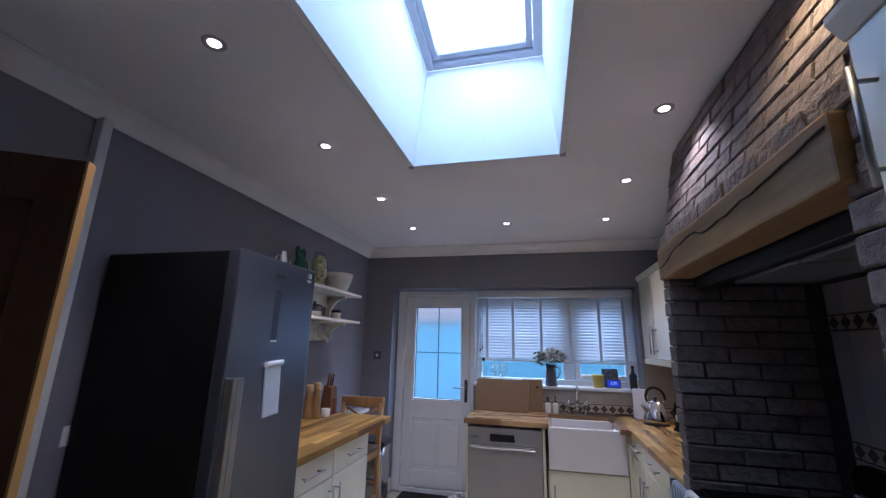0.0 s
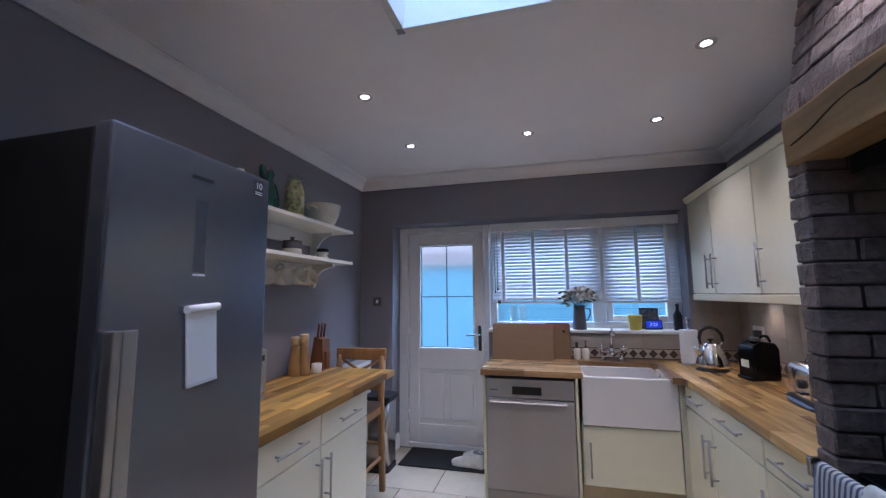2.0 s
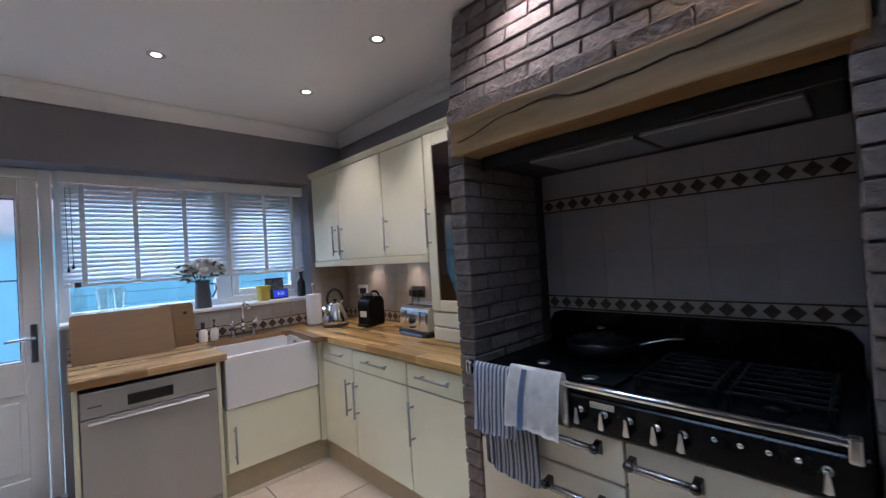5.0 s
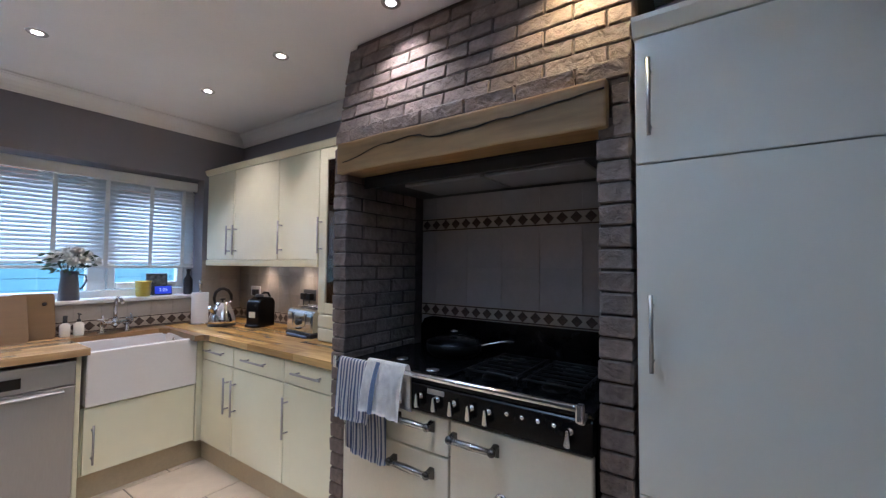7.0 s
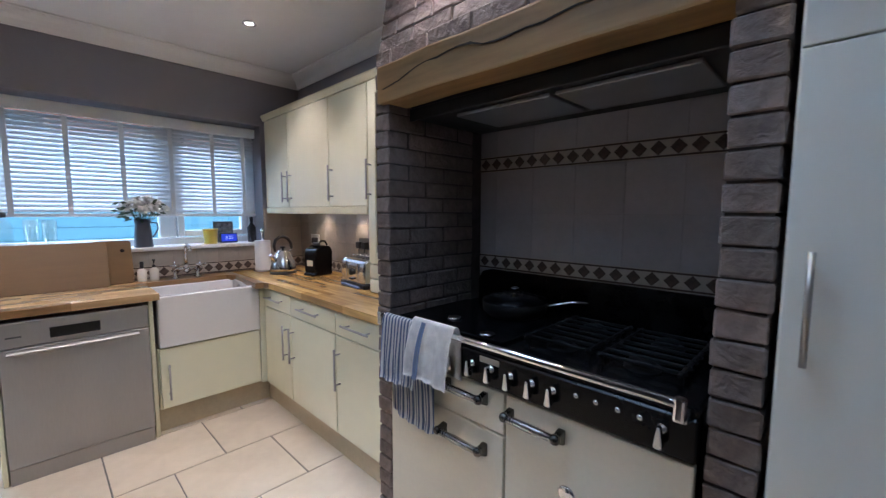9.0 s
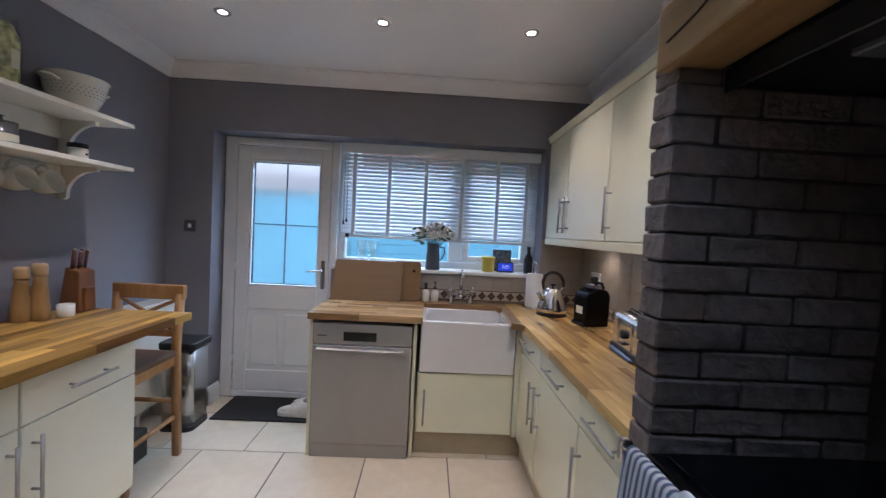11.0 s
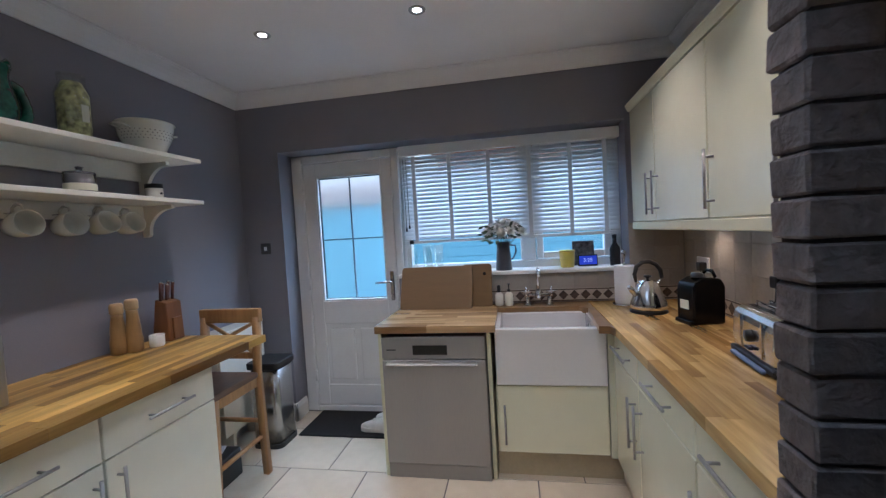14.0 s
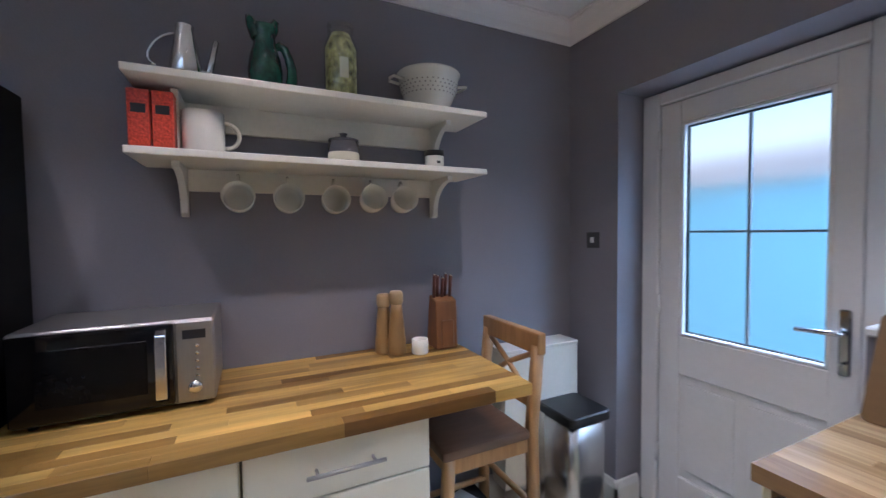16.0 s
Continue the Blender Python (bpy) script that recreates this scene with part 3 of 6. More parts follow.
part("door_lever", tube([(-0.638, yl0 - 0.012, 1.05), (-0.638, yl0 - 0.05, 1.05), (-0.655, yl0 - 0.055, 1.05), (-0.76, yl0 - 0.05, 1.045)], 0.009, 10), M_CHROME, hd, "chrome lever")
part("key", tube([(-0.638, yl0 - 0.012, 0.945), (-0.638, yl0 - 0.045, 0.945)], 0.005), M_CHROME, hd)
for z in (0.25, 1.0, 1.8):
    part("hinge", tube([(-1.332, DY + 0.004, z), (-1.332, DY + 0.004, z + 0.09)], 0.009), M_UPVC, bdoor)

win = thing("window_kitchen", (0.27, 4.46, 1.09), "white plastic kitchen window with two lights", "window", kind="structure")
WX0, WX1, WZ0, WZ1 = -0.53, RX1, 1.11, RZ - 0.005
for nm, b in (("window_frame_side", (WX0, 4.45, WZ0, WX0 + 0.06, 4.52, WZ1)), ("window_frame_side", (WX1 - 0.06, 4.45, WZ0, WX1, 4.52, WZ1)), ("window_frame_head", (WX0 + 0.06, 4.45, WZ1 - 0.06, WX1 - 0.06, 4.52, WZ1)), ("window_frame_bottom", (WX0 + 0.06, 4.45, WZ0, WX1 - 0.06, 4.52, WZ0 + 0.06)), ("mullion", (0.36, 4.45, WZ0 + 0.06, 0.47, 4.52, WZ1 - 0.06))):
    part(nm, bm_box(*b, bevel=0.006), M_UPVC, win)
for x0, x1 in ((0.475, WX1 - 0.065),):
    for b in ((x0, 4.44, WZ0 + 0.065, x0 + 0.05, 4.50, WZ1 - 0.065), (x1 - 0.05, 4.44, WZ0 + 0.065, x1, 4.50, WZ1 - 0.065), (x0 + 0.05, 4.44, WZ0 + 0.065, x1 - 0.05, 4.50, WZ0 + 0.115), (x0 + 0.05, 4.44, WZ1 - 0.115, x1 - 0.05, 4.50, WZ1 - 0.065)):
        part("sash_bar", bm_box(*b, bevel=0.006), M_UPVC, win)
    part("window_catch", join(bm_box(x0 + 0.012, 4.425, 1.5, x0 + 0.035, 4.44, 1.56, 0.004), tube([(x0 + 0.024, 4.42, 1.55), (x0 + 0.024, 4.405, 1.5), (x0 + 0.024, 4.405, 1.44)], 0.007)), M_UPVC, win)
for x0, x1 in ((WX0 + 0.06, 0.36), (0.47, WX1 - 0.06)):
    p = part("pane", bm_box(x0, 4.48, WZ0 + 0.06, x1, 4.486, WZ1 - 0.06), M_GLASS, win)
    p.visible_shadow = False
part("window_sill", join(bm_box(WX0, 4.235, 1.09, RX1 - 0.001, 4.45, 1.118, 0.006)), M_TRIM, win, "white window sill")

blind = thing("venetian_blind", (0.27, 4.40, 2.02), "white venetian blind lowered, its slats half closed", "blind")
part("valance", bm_box(-0.505, 4.335, 1.985, 1.045, 4.355, 2.06, 0.004), M_SLAT, blind)
part("headrail", bm_box(-0.50, 4.357, 2.01, 1.04, 4.41, 2.06), M_SLAT, blind)
slat_me = mesh_of("slat", prism([(-0.025, -0.0012), (-0.012, 0.0014), (0.0, 0.0024), (0.012, 0.0014), (0.025, -0.0012), (0.012, -0.0004), (0.0, 0.0006), (-0.012, -0.0004)], "x", -0.770, 0.770), M_SLAT)
z = 1.972
random.seed(3)
while z > 1.368:
    s = shared("slat", slat_me, blind, (0.27 + random.uniform(-0.002, 0.002), 4.385, z))
    s.rotation_euler = (radians(40 + random.uniform(-1.5, 1.5)), 0, 0)
    z -= 0.0295
part("bottom_rail", bm_box(-0.500, 4.360, 1.334, 1.040, 4.405, 1.357, 0.004), M_SLAT, blind)
for x in (-0.40, -0.13, 0.155, 0.44, 0.72, 0.95):
    part("ladder_tape", bm_box(x - 0.013, 4.3585, 1.347, x + 0.013, 4.3597, 1.985), M_TAPE, blind)
part("pull_cord", join(tube([(-0.475, 4.352, 1.96), (-0.473, 4.352, 1.46)], 0.0016, 6), lathe([(0.003, 0.03), (0.006, 0.02), (0.007, 0.0), (0.0, 0.0)], -0.473, 4.352, 1.43, 8)), M_BLACKP, blind)
part("pull_cord", join(tube([(-0.452, 4.352, 1.96), (-0.450, 4.352, 1.48)], 0.0016, 6), lathe([(0.003, 0.03), (0.006, 0.02), (0.007, 0.0), (0.0, 0.0)], -0.450, 4.352, 1.45, 8)), M_BLACKP, blind)

# ---- outside ----
struct("backdrop_sky", bm_box(-7, -6, 9.0, 7, 16, 9.05), M_CLOUD, "plain bright overcast sky")
skyl = new("window_daylight", bpy.data.lights.new("window_daylight", "AREA"))
skyl.data.shape, skyl.data.size, skyl.data.size_y = "RECTANGLE", 6.0, 1.4
skyl.data.energy, skyl.data.color = 230.0, DAY
skyl.matrix_world = look((0.1, 5.4, 3.25), (0.1, 4.45, 1.6))
struct("ground", bm_box(-60, YB + 0.3, -0.12, 60, 60, -0.10), M_PATIO, "grey paved yard behind the house")
shed = thing("garden_building", (0, 7.2, -0.1), "low garden building clad in pale blue boards", "outbuilding")
part("wall", bm_box(-5, 7.22, -0.1, 5, 7.4, 1.90), M_BOARDS, shed)
bd = mesh_of("board", bm_box(-5, -0.012, 0, 5, 0.012, 0.135, 0.003), M_BOARDS)
for i in range(14):
    shared("board", bd, shed, (0, 7.205, -0.08 + i * 0.14))
part("fascia", bm_box(-5.1, 7.12, 1.90, 5.1, 7.16, 2.06, 0.006), M_FASCIA, shed, "pale brown eaves board")
part("roof", prism([(7.10, 2.06), (9.5, 2.55), (9.5, 2.61), (7.10, 2.12)], "x", -5.15, 5.15), M_FASCIA, shed)
house = thing("neighbour_house", (1, 17, -0.1), "red brick house behind the garden", "house")
part("wall", bm_box(-2.5, 17, -0.1, 8, 24, 4.6), M_FARBRICK, house)
part("roof", prism([(16.6, 4.5), (20.5, 7.0), (24.4, 4.5)], "x", -2.8, 8.3), M_ROOF, house)
for x in (-1.2, 2.2, 5.2):
    w = part("window", bm_box(x, 16.93, 2.9, x + 1.3, 16.99, 4.1), M_UPVC, house)
    part("window_pane", bm_box(x + 0.08, 16.915, 2.98, x + 1.22, 16.93, 4.02), M_DARKGL, w)

# ---- chimney breast with its alcove ----
CX, CY0, CY1, AY0, AY1, AX = 0.746, 0.862, 2.212, 0.963, 2.120, 1.345
breast = thing("wall_chimney_breast", (1.05, 1.54, 0), "dusky grey-brown brick chimney breast around the cooker alcove", "chimney breast", kind="structure")
BT, BB = 1.965, 1.813


def face_x(z):
    return CX if z < 2.0 else 0.766 + (z - 2.0) / (ZC - 2.0) * 0.105


def end_y(z):
    return CY1 if z < 2.0 else 2.222 + (z - 2.0) / (ZC - 2.0) * 0.028


part("mortar_core", join(
    prism([(CX + 0.012, BT - 0.02), (CX + 0.012, 2.0), (0.777, 2.0), (0.882, ZC), (XR, ZC), (XR, BT - 0.02)], "y", CY0 + 0.006, CY1 - 0.006),
    bm_box(CX + 0.10, CY0 + 0.006, BB + 0.07, XR, CY1 - 0.006, BT - 0.02),
    bm_box(CX + 0.012, AY1 + 0.007, 0, XR, CY1 - 0.008, BT - 0.02), bm_box(CX + 0.012, CY0 + 0.008, 0, XR, AY0 - 0.007, BT - 0.02)), M_MORTAR, breast)
part("alcove_back", bm_box(AX + 0.007, AY0, 0, XR, AY1, BB + 0.09), M_GGROUT, breast)
BH, BP = 0.0625, 0.0685
_bricks = {}


def brick_mesh(length, depth, k):
    """A worn brick: length along y, depth along x, its arrises rounded off and a little uneven."""
    key = (round(length, 3), round(depth, 3), k)
    if key not in _bricks:
        rng = random.Random(round(length * 1000) * 7 + round(depth * 1000) * 3 + k)
        bm = bm_box(0, -length / 2, 0, depth, length / 2, BH, 0.0045)
        for v in bm.verts:
            v.co += Vector((rng.uniform(-0.0018, 0.0018), rng.uniform(-0.0022, 0.0022), rng.uniform(-0.0018, 0.0018)))
        _bricks[key] = mesh_of("brick", bm, M_BRICK)
    return _bricks[key]


random.seed(11)
# upper face, courses stepping back towards the ceiling
z, row = BT + 0.004, 0
while z < ZC - 0.02:
    xf, ye = face_x(z), end_y(z + 0.03)
    y = ye
    first = 0.215 if row % 2 else 0.105
    while y > CY0 + 0.03:
        ln = min(first, y - CY0)
        first = 0.215
        if y - ln - CY0 < 0.04:
            ln = y - CY0
        bk = shared("brick", brick_mesh(ln - 0.008, 0.10, random.randrange(4)), breast, (xf + random.uniform(-0.002, 0.002), y - ln / 2, z))
        bk.rotation_euler = (random.uniform(-0.006, 0.006), 0.195 if z > 2.0 else 0.03, 0)
        y -= ln
    z += BP
    row += 1
# the two jambs, each brick a header to the room and a stretcher to the alcove
z, row = 0.002, 0
while z < BB - 0.02:
    for yc, w in (((AY1 + CY1) / 2, CY1 - AY1), ((AY0 + CY0) / 2, AY0 - CY0)):
        x = CX
        for d in ((0.215, 0.215, 0.115) if row % 2 else (0.115, 0.215, 0.215)):
            shared("brick", brick_mesh(w - 0.002, d - 0.008, random.randrange(5)), breast, (x + random.uniform(-0.003, 0.004), yc + random.uniform(-0.003, 0.003), z))
            x += d
    z += BP
    row += 1
for k in range(2):
    for y0, y1 in ((CY0, 0.920), (2.166, CY1)):
        shared("brick", brick_mesh(y1 - y0 - 0.006, 0.09, k), breast, (CX, (y0 + y1) / 2, BB + 0.004 + k * BP))

beam = bm_box(0.720, 0.927, BB, 0.85, 2.164, BT - 0.002, 0.009, 2)
bmesh.ops.subdivide_edges(beam, edges=[e for e in beam.edges if abs(e.verts[0].co.y - e.verts[1].co.y) > 0.5], cuts=40)
for v in beam.verts:
    n_ = noise.noise(Vector((v.co.x * 4, v.co.y * 5, v.co.z * 4)))
    v.co.x += 0.006 * n_
    v.co.z += 0.006 * noise.noise(Vector((v.co.y * 3.1, v.co.z * 9, 2.0)))
lintel = tagged(part("lintel_beam", beam, M_BEAM), "rough oak lintel beam with a long crack over the cooker", "beam")
crk = bmesh.new()
fz = (0.34, 0.38, 0.43, 0.52, 0.60, 0.64, 0.63, 0.68, 0.70, 0.67, 0.55, 0.52, 0.53, 0.56, 0.54, 0.58, 0.62, 0.60, 0.64, 0.66, 0.70, 0.71, 0.76, 0.78)
prev = None
for i, f in enumerate(fz):
    y = 2.12 - i * (2.12 - 0.933) / (len(fz) - 1)
    zz = BB + f * (BT - BB)
    th = 0.0008 + 0.0026 * math.sin(math.pi * min(1, i / 17)) * (0.6 + 0.4 * math.sin(i * 2.3)) + (0.0012 if i > 14 else 0)
    cur = [crk.verts.new((0.7155, y, zz - th)), crk.verts.new((0.7155, y, zz + th)), crk.verts.new((0.727, y, zz + th)), crk.verts.new((0.727, y, zz - th))]
    if prev:
        for a in range(4):
            b = (a + 1) % 4
            crk.faces.new((prev[a], prev[b], cur[b], cur[a]))
    prev = cur
bmesh.ops.recalc_face_normals(crk, faces=crk.faces[:])
part("crack", crk, M_CRACK, lintel, "dark crack along the grain")


def tile_field(parent, axis, plane, u0, u1, z0, z1, size, material, thick=0.006, joint=0.0018, start=0.0):
    """Wall tiles on a plane across x or y, cut at the field's edges."""
    cache = {}
    v = z0
    while v < z1 - 0.01:
        h = min(size, z1 - v)
        u = u0 - start
        while u < u1 - 0.01:
            a, b = max(u, u0), min(u + size, u1)
            if b - a > 0.012:
                key = (round(b - a, 3), round(h, 3))
                if key not in cache:
                    w2, hh = (b - a - joint) / 2, h - joint
                    bm = bm_box(-thick, -w2, 0, 0, w2, hh, 0.0008) if axis == "x" else bm_box(-w2, -thick, 0, w2, 0, hh, 0.0008)
                    cache[key] = mesh_of("tile", bm, material)
                at = (plane, (a + b) / 2, v) if axis == "x" else ((a + b) / 2, plane, v)
                shared("tile", cache[key], parent, at)
            u += size
        v += size


def tile_border(name, axis, plane, u0, u1, z0, h, parent, pitch=0.067):
    """A border of cream tiles with dark diamonds between two dark lines."""
    def bx(a, b, c, d, t):
        return bm_box(plane - t, a, c, plane, b, d) if axis == "x" else bm_box(a, plane - t, c, b, plane, d)
    band = part(name, bx(u0, u1, z0, z0 + h, 0.006), M_BAND, parent, "cream border tiles with brown diamonds")
    for za in (z0 + 0.003, z0 + h - 0.010):
        part("border_line", bx(u0, u1, za, za + 0.007, 0.0075), M_DIAM, band)
    n = max(1, round((u1 - u0) / pitch))
    r = min(h * 0.37, 0.49 * (u1 - u0) / n)
    pts = [(-r, 0), (0, r), (r, 0), (0, -r)]
    me = mesh_of("diamond", prism(pts, axis, -0.0078, -0.004), M_DIAM)
    for i in range(n):
        u = u0 + (i + 0.5) * (u1 - u0) / n
        ob = new("diamond", me)
        ob.parent = band
        at = Vector((plane, u, z0 + h / 2)) if axis == "x" else Vector((u, plane, z0 + h / 2))
        ob.location = at - BASE[band]
    return band


backsplash = thing("wall_tiles_alcove", (AX, 1.53, 0.9), "grey glazed wall tiles with two diamond borders behind the cooker", "wall tiles", kind="structure")
LB0, LB1 = 1.083, 1.575
tile_field(backsplash, "x", AX + 0.006, AY0 + 0.002, AY1 - 0.002, 0.93, LB0, 0.165, M_GTILE)
tile_border("border_tiles", "x", AX + 0.006, AY0 + 0.002, AY1 - 0.002, LB0, 0.074, backsplash)
tile_field(backsplash, "x", AX + 0.006, AY0 + 0.002, AY1 - 0.002, LB0 + 0.074, LB1, 0.21, M_GTILE)
tile_border("border_tiles", "x", AX + 0.006, AY0 + 0.002, AY1 - 0.002, LB1, 0.076, backsplash)
tile_field(backsplash, "x", AX + 0.006, AY0 + 0.002, AY1 - 0.002, LB1 + 0.076, 1.86, 0.21, M_GTILE)

hood = thing("cooker_hood", (1.06, 1.535, 1.72), "black built-in cooker hood with glazed lamp panels", "cooker hood")
part("body", bm_box(0.862, AY0 + 0.006, 1.772, AX - 0.002, AY1 - 0.006, 1.875, 0.006), M_BLACKP, hood)
part("front_lip", bm_box(0.854, AY0 + 0.006, 1.758, 0.862, AY1 - 0.006, 1.81, 0.003), M_BLACKP, hood)
for y0, y1 in ((1.05, 1.47), (1.49, 1.91)):
    part("filter_panel", bm_box(0.93, y0, 1.758, 1.20, y1, 1.772, 0.003), M_FILTER, hood, "grey metal filter")
part("trim_strip", bm_box(1.205, 1.05, 1.759, 1.215, 1.91, 1.772), M_STEEL, hood)


# ---- range cooker ----
cooker = thing("range_cooker", (1.0, 1.535, 0), "ivory and black range cooker with a chrome front rail", "cooker")
KX, KY0, KY1 = 0.735, 0.972, 2.100
part("body", bm_box(KX + 0.03, KY0, 0.08, AX - 0.01, KY1, 0.905, 0.004), M_BLACK, cooker)
part("base_plinth", bm_box(KX + 0.06, KY0 + 0.01, 0.0, AX - 0.02, KY1 - 0.01, 0.08), M_BLACKP, cooker)
part("hotplate", bm_box(KX - 0.005, KY0, 0.905, AX - 0.015, KY1, 0.928, 0.006, 2), M_BLACK, cooker, "black enamel hob")
part("splash_panel", prism([(KY0 + 0.005, 0.928), (KY0 + 0.005, 1.03), (KY0 + 0.03, 1.07), (KY0 + 0.07, 1.083), (KY1 - 0.07, 1.083), (KY1 - 0.03, 1.07), (KY1 - 0.005, 1.03), (KY1 - 0.005, 0.928)], "x", AX - 0.035, AX - 0.008), M_BLACK, cooker)
part("control_panel", bm_box(KX - 0.012, KY0, 0.795, KX + 0.03, KY1, 0.903, 0.005), M_BLACK, cooker, "black control panel")


def front_door(name, y0, y1, z0, z1):
    d = part(name, bm_box(KX - 0.004, y0, z0, KX + 0.028, y1, z1, 0.006, 2), M_IVORY, cooker, "ivory enamel door")
    return d


def cooker_handle(d, y0, y1, z):
    bm = tube([(KX - 0.045, y0, z), (KX - 0.047, (y0 + y1) / 2, z), (KX - 0.045, y1, z)], [0.012, 0.010, 0.012], 12)
    for y in (y0, y1):
        part("end_boss", move(lathe([(0.0, 0.014), (0.011, 0.012), (0.016, 0.004), (0.016, -0.005), (0.010, -0.013), (0.0, -0.015)], seg=10), Matrix.Translation((KX - 0.045, y, z)) @ Matrix.Rotation(radians(-60), 4, "Y")), M_DARKST, d, "dark steel end boss")
    for y in (y0, y1):
        part("handle_mount", prism([(KX - 0.050, z + 0.006), (KX - 0.050, z - 0.008), (KX - 0.012, z - 0.028), (KX - 0.0035, z - 0.030), (KX - 0.0035, z + 0.016), (KX - 0.012, z + 0.016)], "y", y - 0.011, y + 0.011, 0.002), M_DARKST, d, "dark steel mount")
    h = part("handle", bm, M_GUN, d, "ribbed smoked chrome handle")
    return h


rib = join(*[move(lathe([(0.010, -0.0045), (0.0150 - 0.00035 * abs(i), 0.0), (0.010, 0.0045)], seg=12), Matrix.Translation((0, i * 0.0105, 0)) @ Matrix.Rotation(radians(76), 4, "X")) for i in range(-6, 7)])
rib_me = mesh_of("handle_ribs", rib, M_GUN)


def ribs(d, y0, y1, z):
    ob = new("handle_ribs", rib_me)
    ob.parent = d
    ob.location = Vector((KX - 0.045, (y0 + y1) / 2, z)) - BASE[d]


d1 = front_door("grill_door", 1.510, KY1 - 0.004, 0.645, 0.788)
cooker_handle(d1, 1.585, 1.755, 0.755)
ribs(d1, 1.585, 1.755, 0.755)
d2 = front_door("oven_door", 1.510, KY1 - 0.004, 0.10, 0.637)
cooker_handle(d2, 1.585, 1.775, 0.575)
ribs(d2, 1.585, 1.775, 0.575)
d3 = front_door("oven_door", KY0 + 0.004, 1.502, 0.10, 0.788)
cooker_handle(d3, 1.305, 1.480, 0.735)
ribs(d3, 1.305, 1.480, 0.735)
part("badge", join(move(lathe([(0.0, 0.008), (0.02, 0.008), (0.026, 0.004), (0.026, 0.0)], seg=24), Matrix.Translation((KX - 0.004, 1.285, 0.56)) @ Matrix.Rotation(radians(-90), 4, "Y"))), M_CHROME, d3, "round chrome badge")
rail = part("towel_rail", tube([(0.668, KY0 + 0.02, 0.955), (0.668, KY1 - 0.01, 0.955)], 0.0115, 14), M_CHROME, cooker, "chrome towel rail")
for y in (KY0 + 0.025, KY1 - 0.02):
    part("rail_bracket", join(bm_box(0.656, y - 0.012, 0.915, 0.682, y + 0.012, 0.97, 0.006, 2), bm_box(0.675, y - 0.012, 0.905, KX + 0.02, y + 0.012, 0.925, 0.004)), M_CHROME, cooker, "chrome bracket")
knob_bm = join(move(lathe([(0.014, 0.0), (0.014, 0.004), (0.009, 0.007), (0.008, 0.013), (0.0, 0.013)], seg=16), Matrix.Rotation(radians(-90), 4, "Y")), prism([(-0.004, 0.014), (0.004, 0.014), (0.0105, -0.036), (0.0, -0.041), (-0.0105, -0.036)], "x", -0.032, -0.012, 0.002))
knob_me = mesh_of("control_knob", knob_bm, M_POLISH)
for y in (1.72, 1.64, 1.558, 1.482, 1.405, 1.335, 1.045):
    shared("control_knob", knob_me, cooker, (KX - 0.012, y, 0.858))
btn = mesh_of("timer_button", move(lathe([(0.0075, 0.0), (0.0075, 0.006), (0.0, 0.008)], seg=14), Matrix.Rotation(radians(-90), 4, "Y")), M_POLISH)
for y in (1.262, 1.206, 1.149, 1.095):
    shared("timer_button", btn, cooker, (KX - 0.012, y, 0.868))
part("name_plate", bm_box(KX - 0.0145, 1.525, 0.874, KX - 0.012, 1.605, 0.894, 0.002), M_STEEL, cooker, "small grey maker's plate")
burner = mesh_of("burner", join(lathe([(0.05, 0.0), (0.05, 0.008), (0.03, 0.014), (0.036, 0.018), (0.036, 0.026), (0.0, 0.028)], seg=20)), M_IRON)
for x, y in ((0.90, 1.40), (1.14, 1.40), (0.90, 1.15), (1.14, 1.15)):
    shared("burner", burner, cooker, (x, y, 0.928))
long_bar = mesh_of("grate_bar", bm_box(-0.19, -0.005, 0, 0.19, 0.005, 0.010, 0.002), M_IRON)
short_bar = mesh_of("grate_bar", bm_box(-0.0045, -0.118, 0, 0.0045, 0.118, 0.010, 0.002), M_IRON)
grate_foot = mesh_of("grate_foot", bm_box(-0.006, -0.006, 0, 0.006, 0.006, 0.0245), M_IRON)
for yc in (1.145, 1.395):
    for k in range(7):
        shared("grate_bar", short_bar, cooker, (0.852 + k * 0.056, yc, 0.952))
    for dy in (-0.105, 0.105):
        shared("grate_bar", long_bar, cooker, (1.02, yc + dy, 0.951))
    for dx in (-0.17, 0.17):
        for dy in (-0.105, 0.105):
            shared("grate_foot", grate_foot, cooker, (1.02 + dx, yc + dy, 0.928))
lift_lid = part("hotplate_lid", bm_box(KX + 0.03, 1.545, 0.928, 1.20, KY1 - 0.02, 0.940, 0.005, 2), M_BLACK, cooker, "flat black enamel cover plate")
for x, y in ((0.886, 1.873), (0.807, 1.640)):
    part("cover_knob", lathe([(0.030, 0.0), (0.031, 0.003), (0.026, 0.008), (0.012, 0.010), (0.0, 0.0105)], x, y, 0.940, 22), M_CHROME, lift_lid, "polished round cover knob")

pan = thing("saute_pan", (1.12, 1.74, 0.9405), "black lidded pan standing on the cooker", "pan")
part("pan_body", lathe([(0.0, 0.0), (0.115, 0.0), (0.135, 0.02), (0.138, 0.06), (0.132, 0.06), (0.128, 0.02), (0.0, 0.008)], 1.12, 1.74, 0.9405, 32), M_IRON, pan)
lid = part("lid", lathe([(0.138, 0.058), (0.136, 0.066), (0.09, 0.082), (0.0, 0.09)], 1.12, 1.74, 0.9405, 32), M_BLACK, pan, "black enamel lid")
part("lid_knob", lathe([(0.010, 0.088), (0.008, 0.10), (0.018, 0.106), (0.018, 0.114), (0.0, 0.118)], 1.12, 1.74, 0.9405, 16), M_GUN, lid)
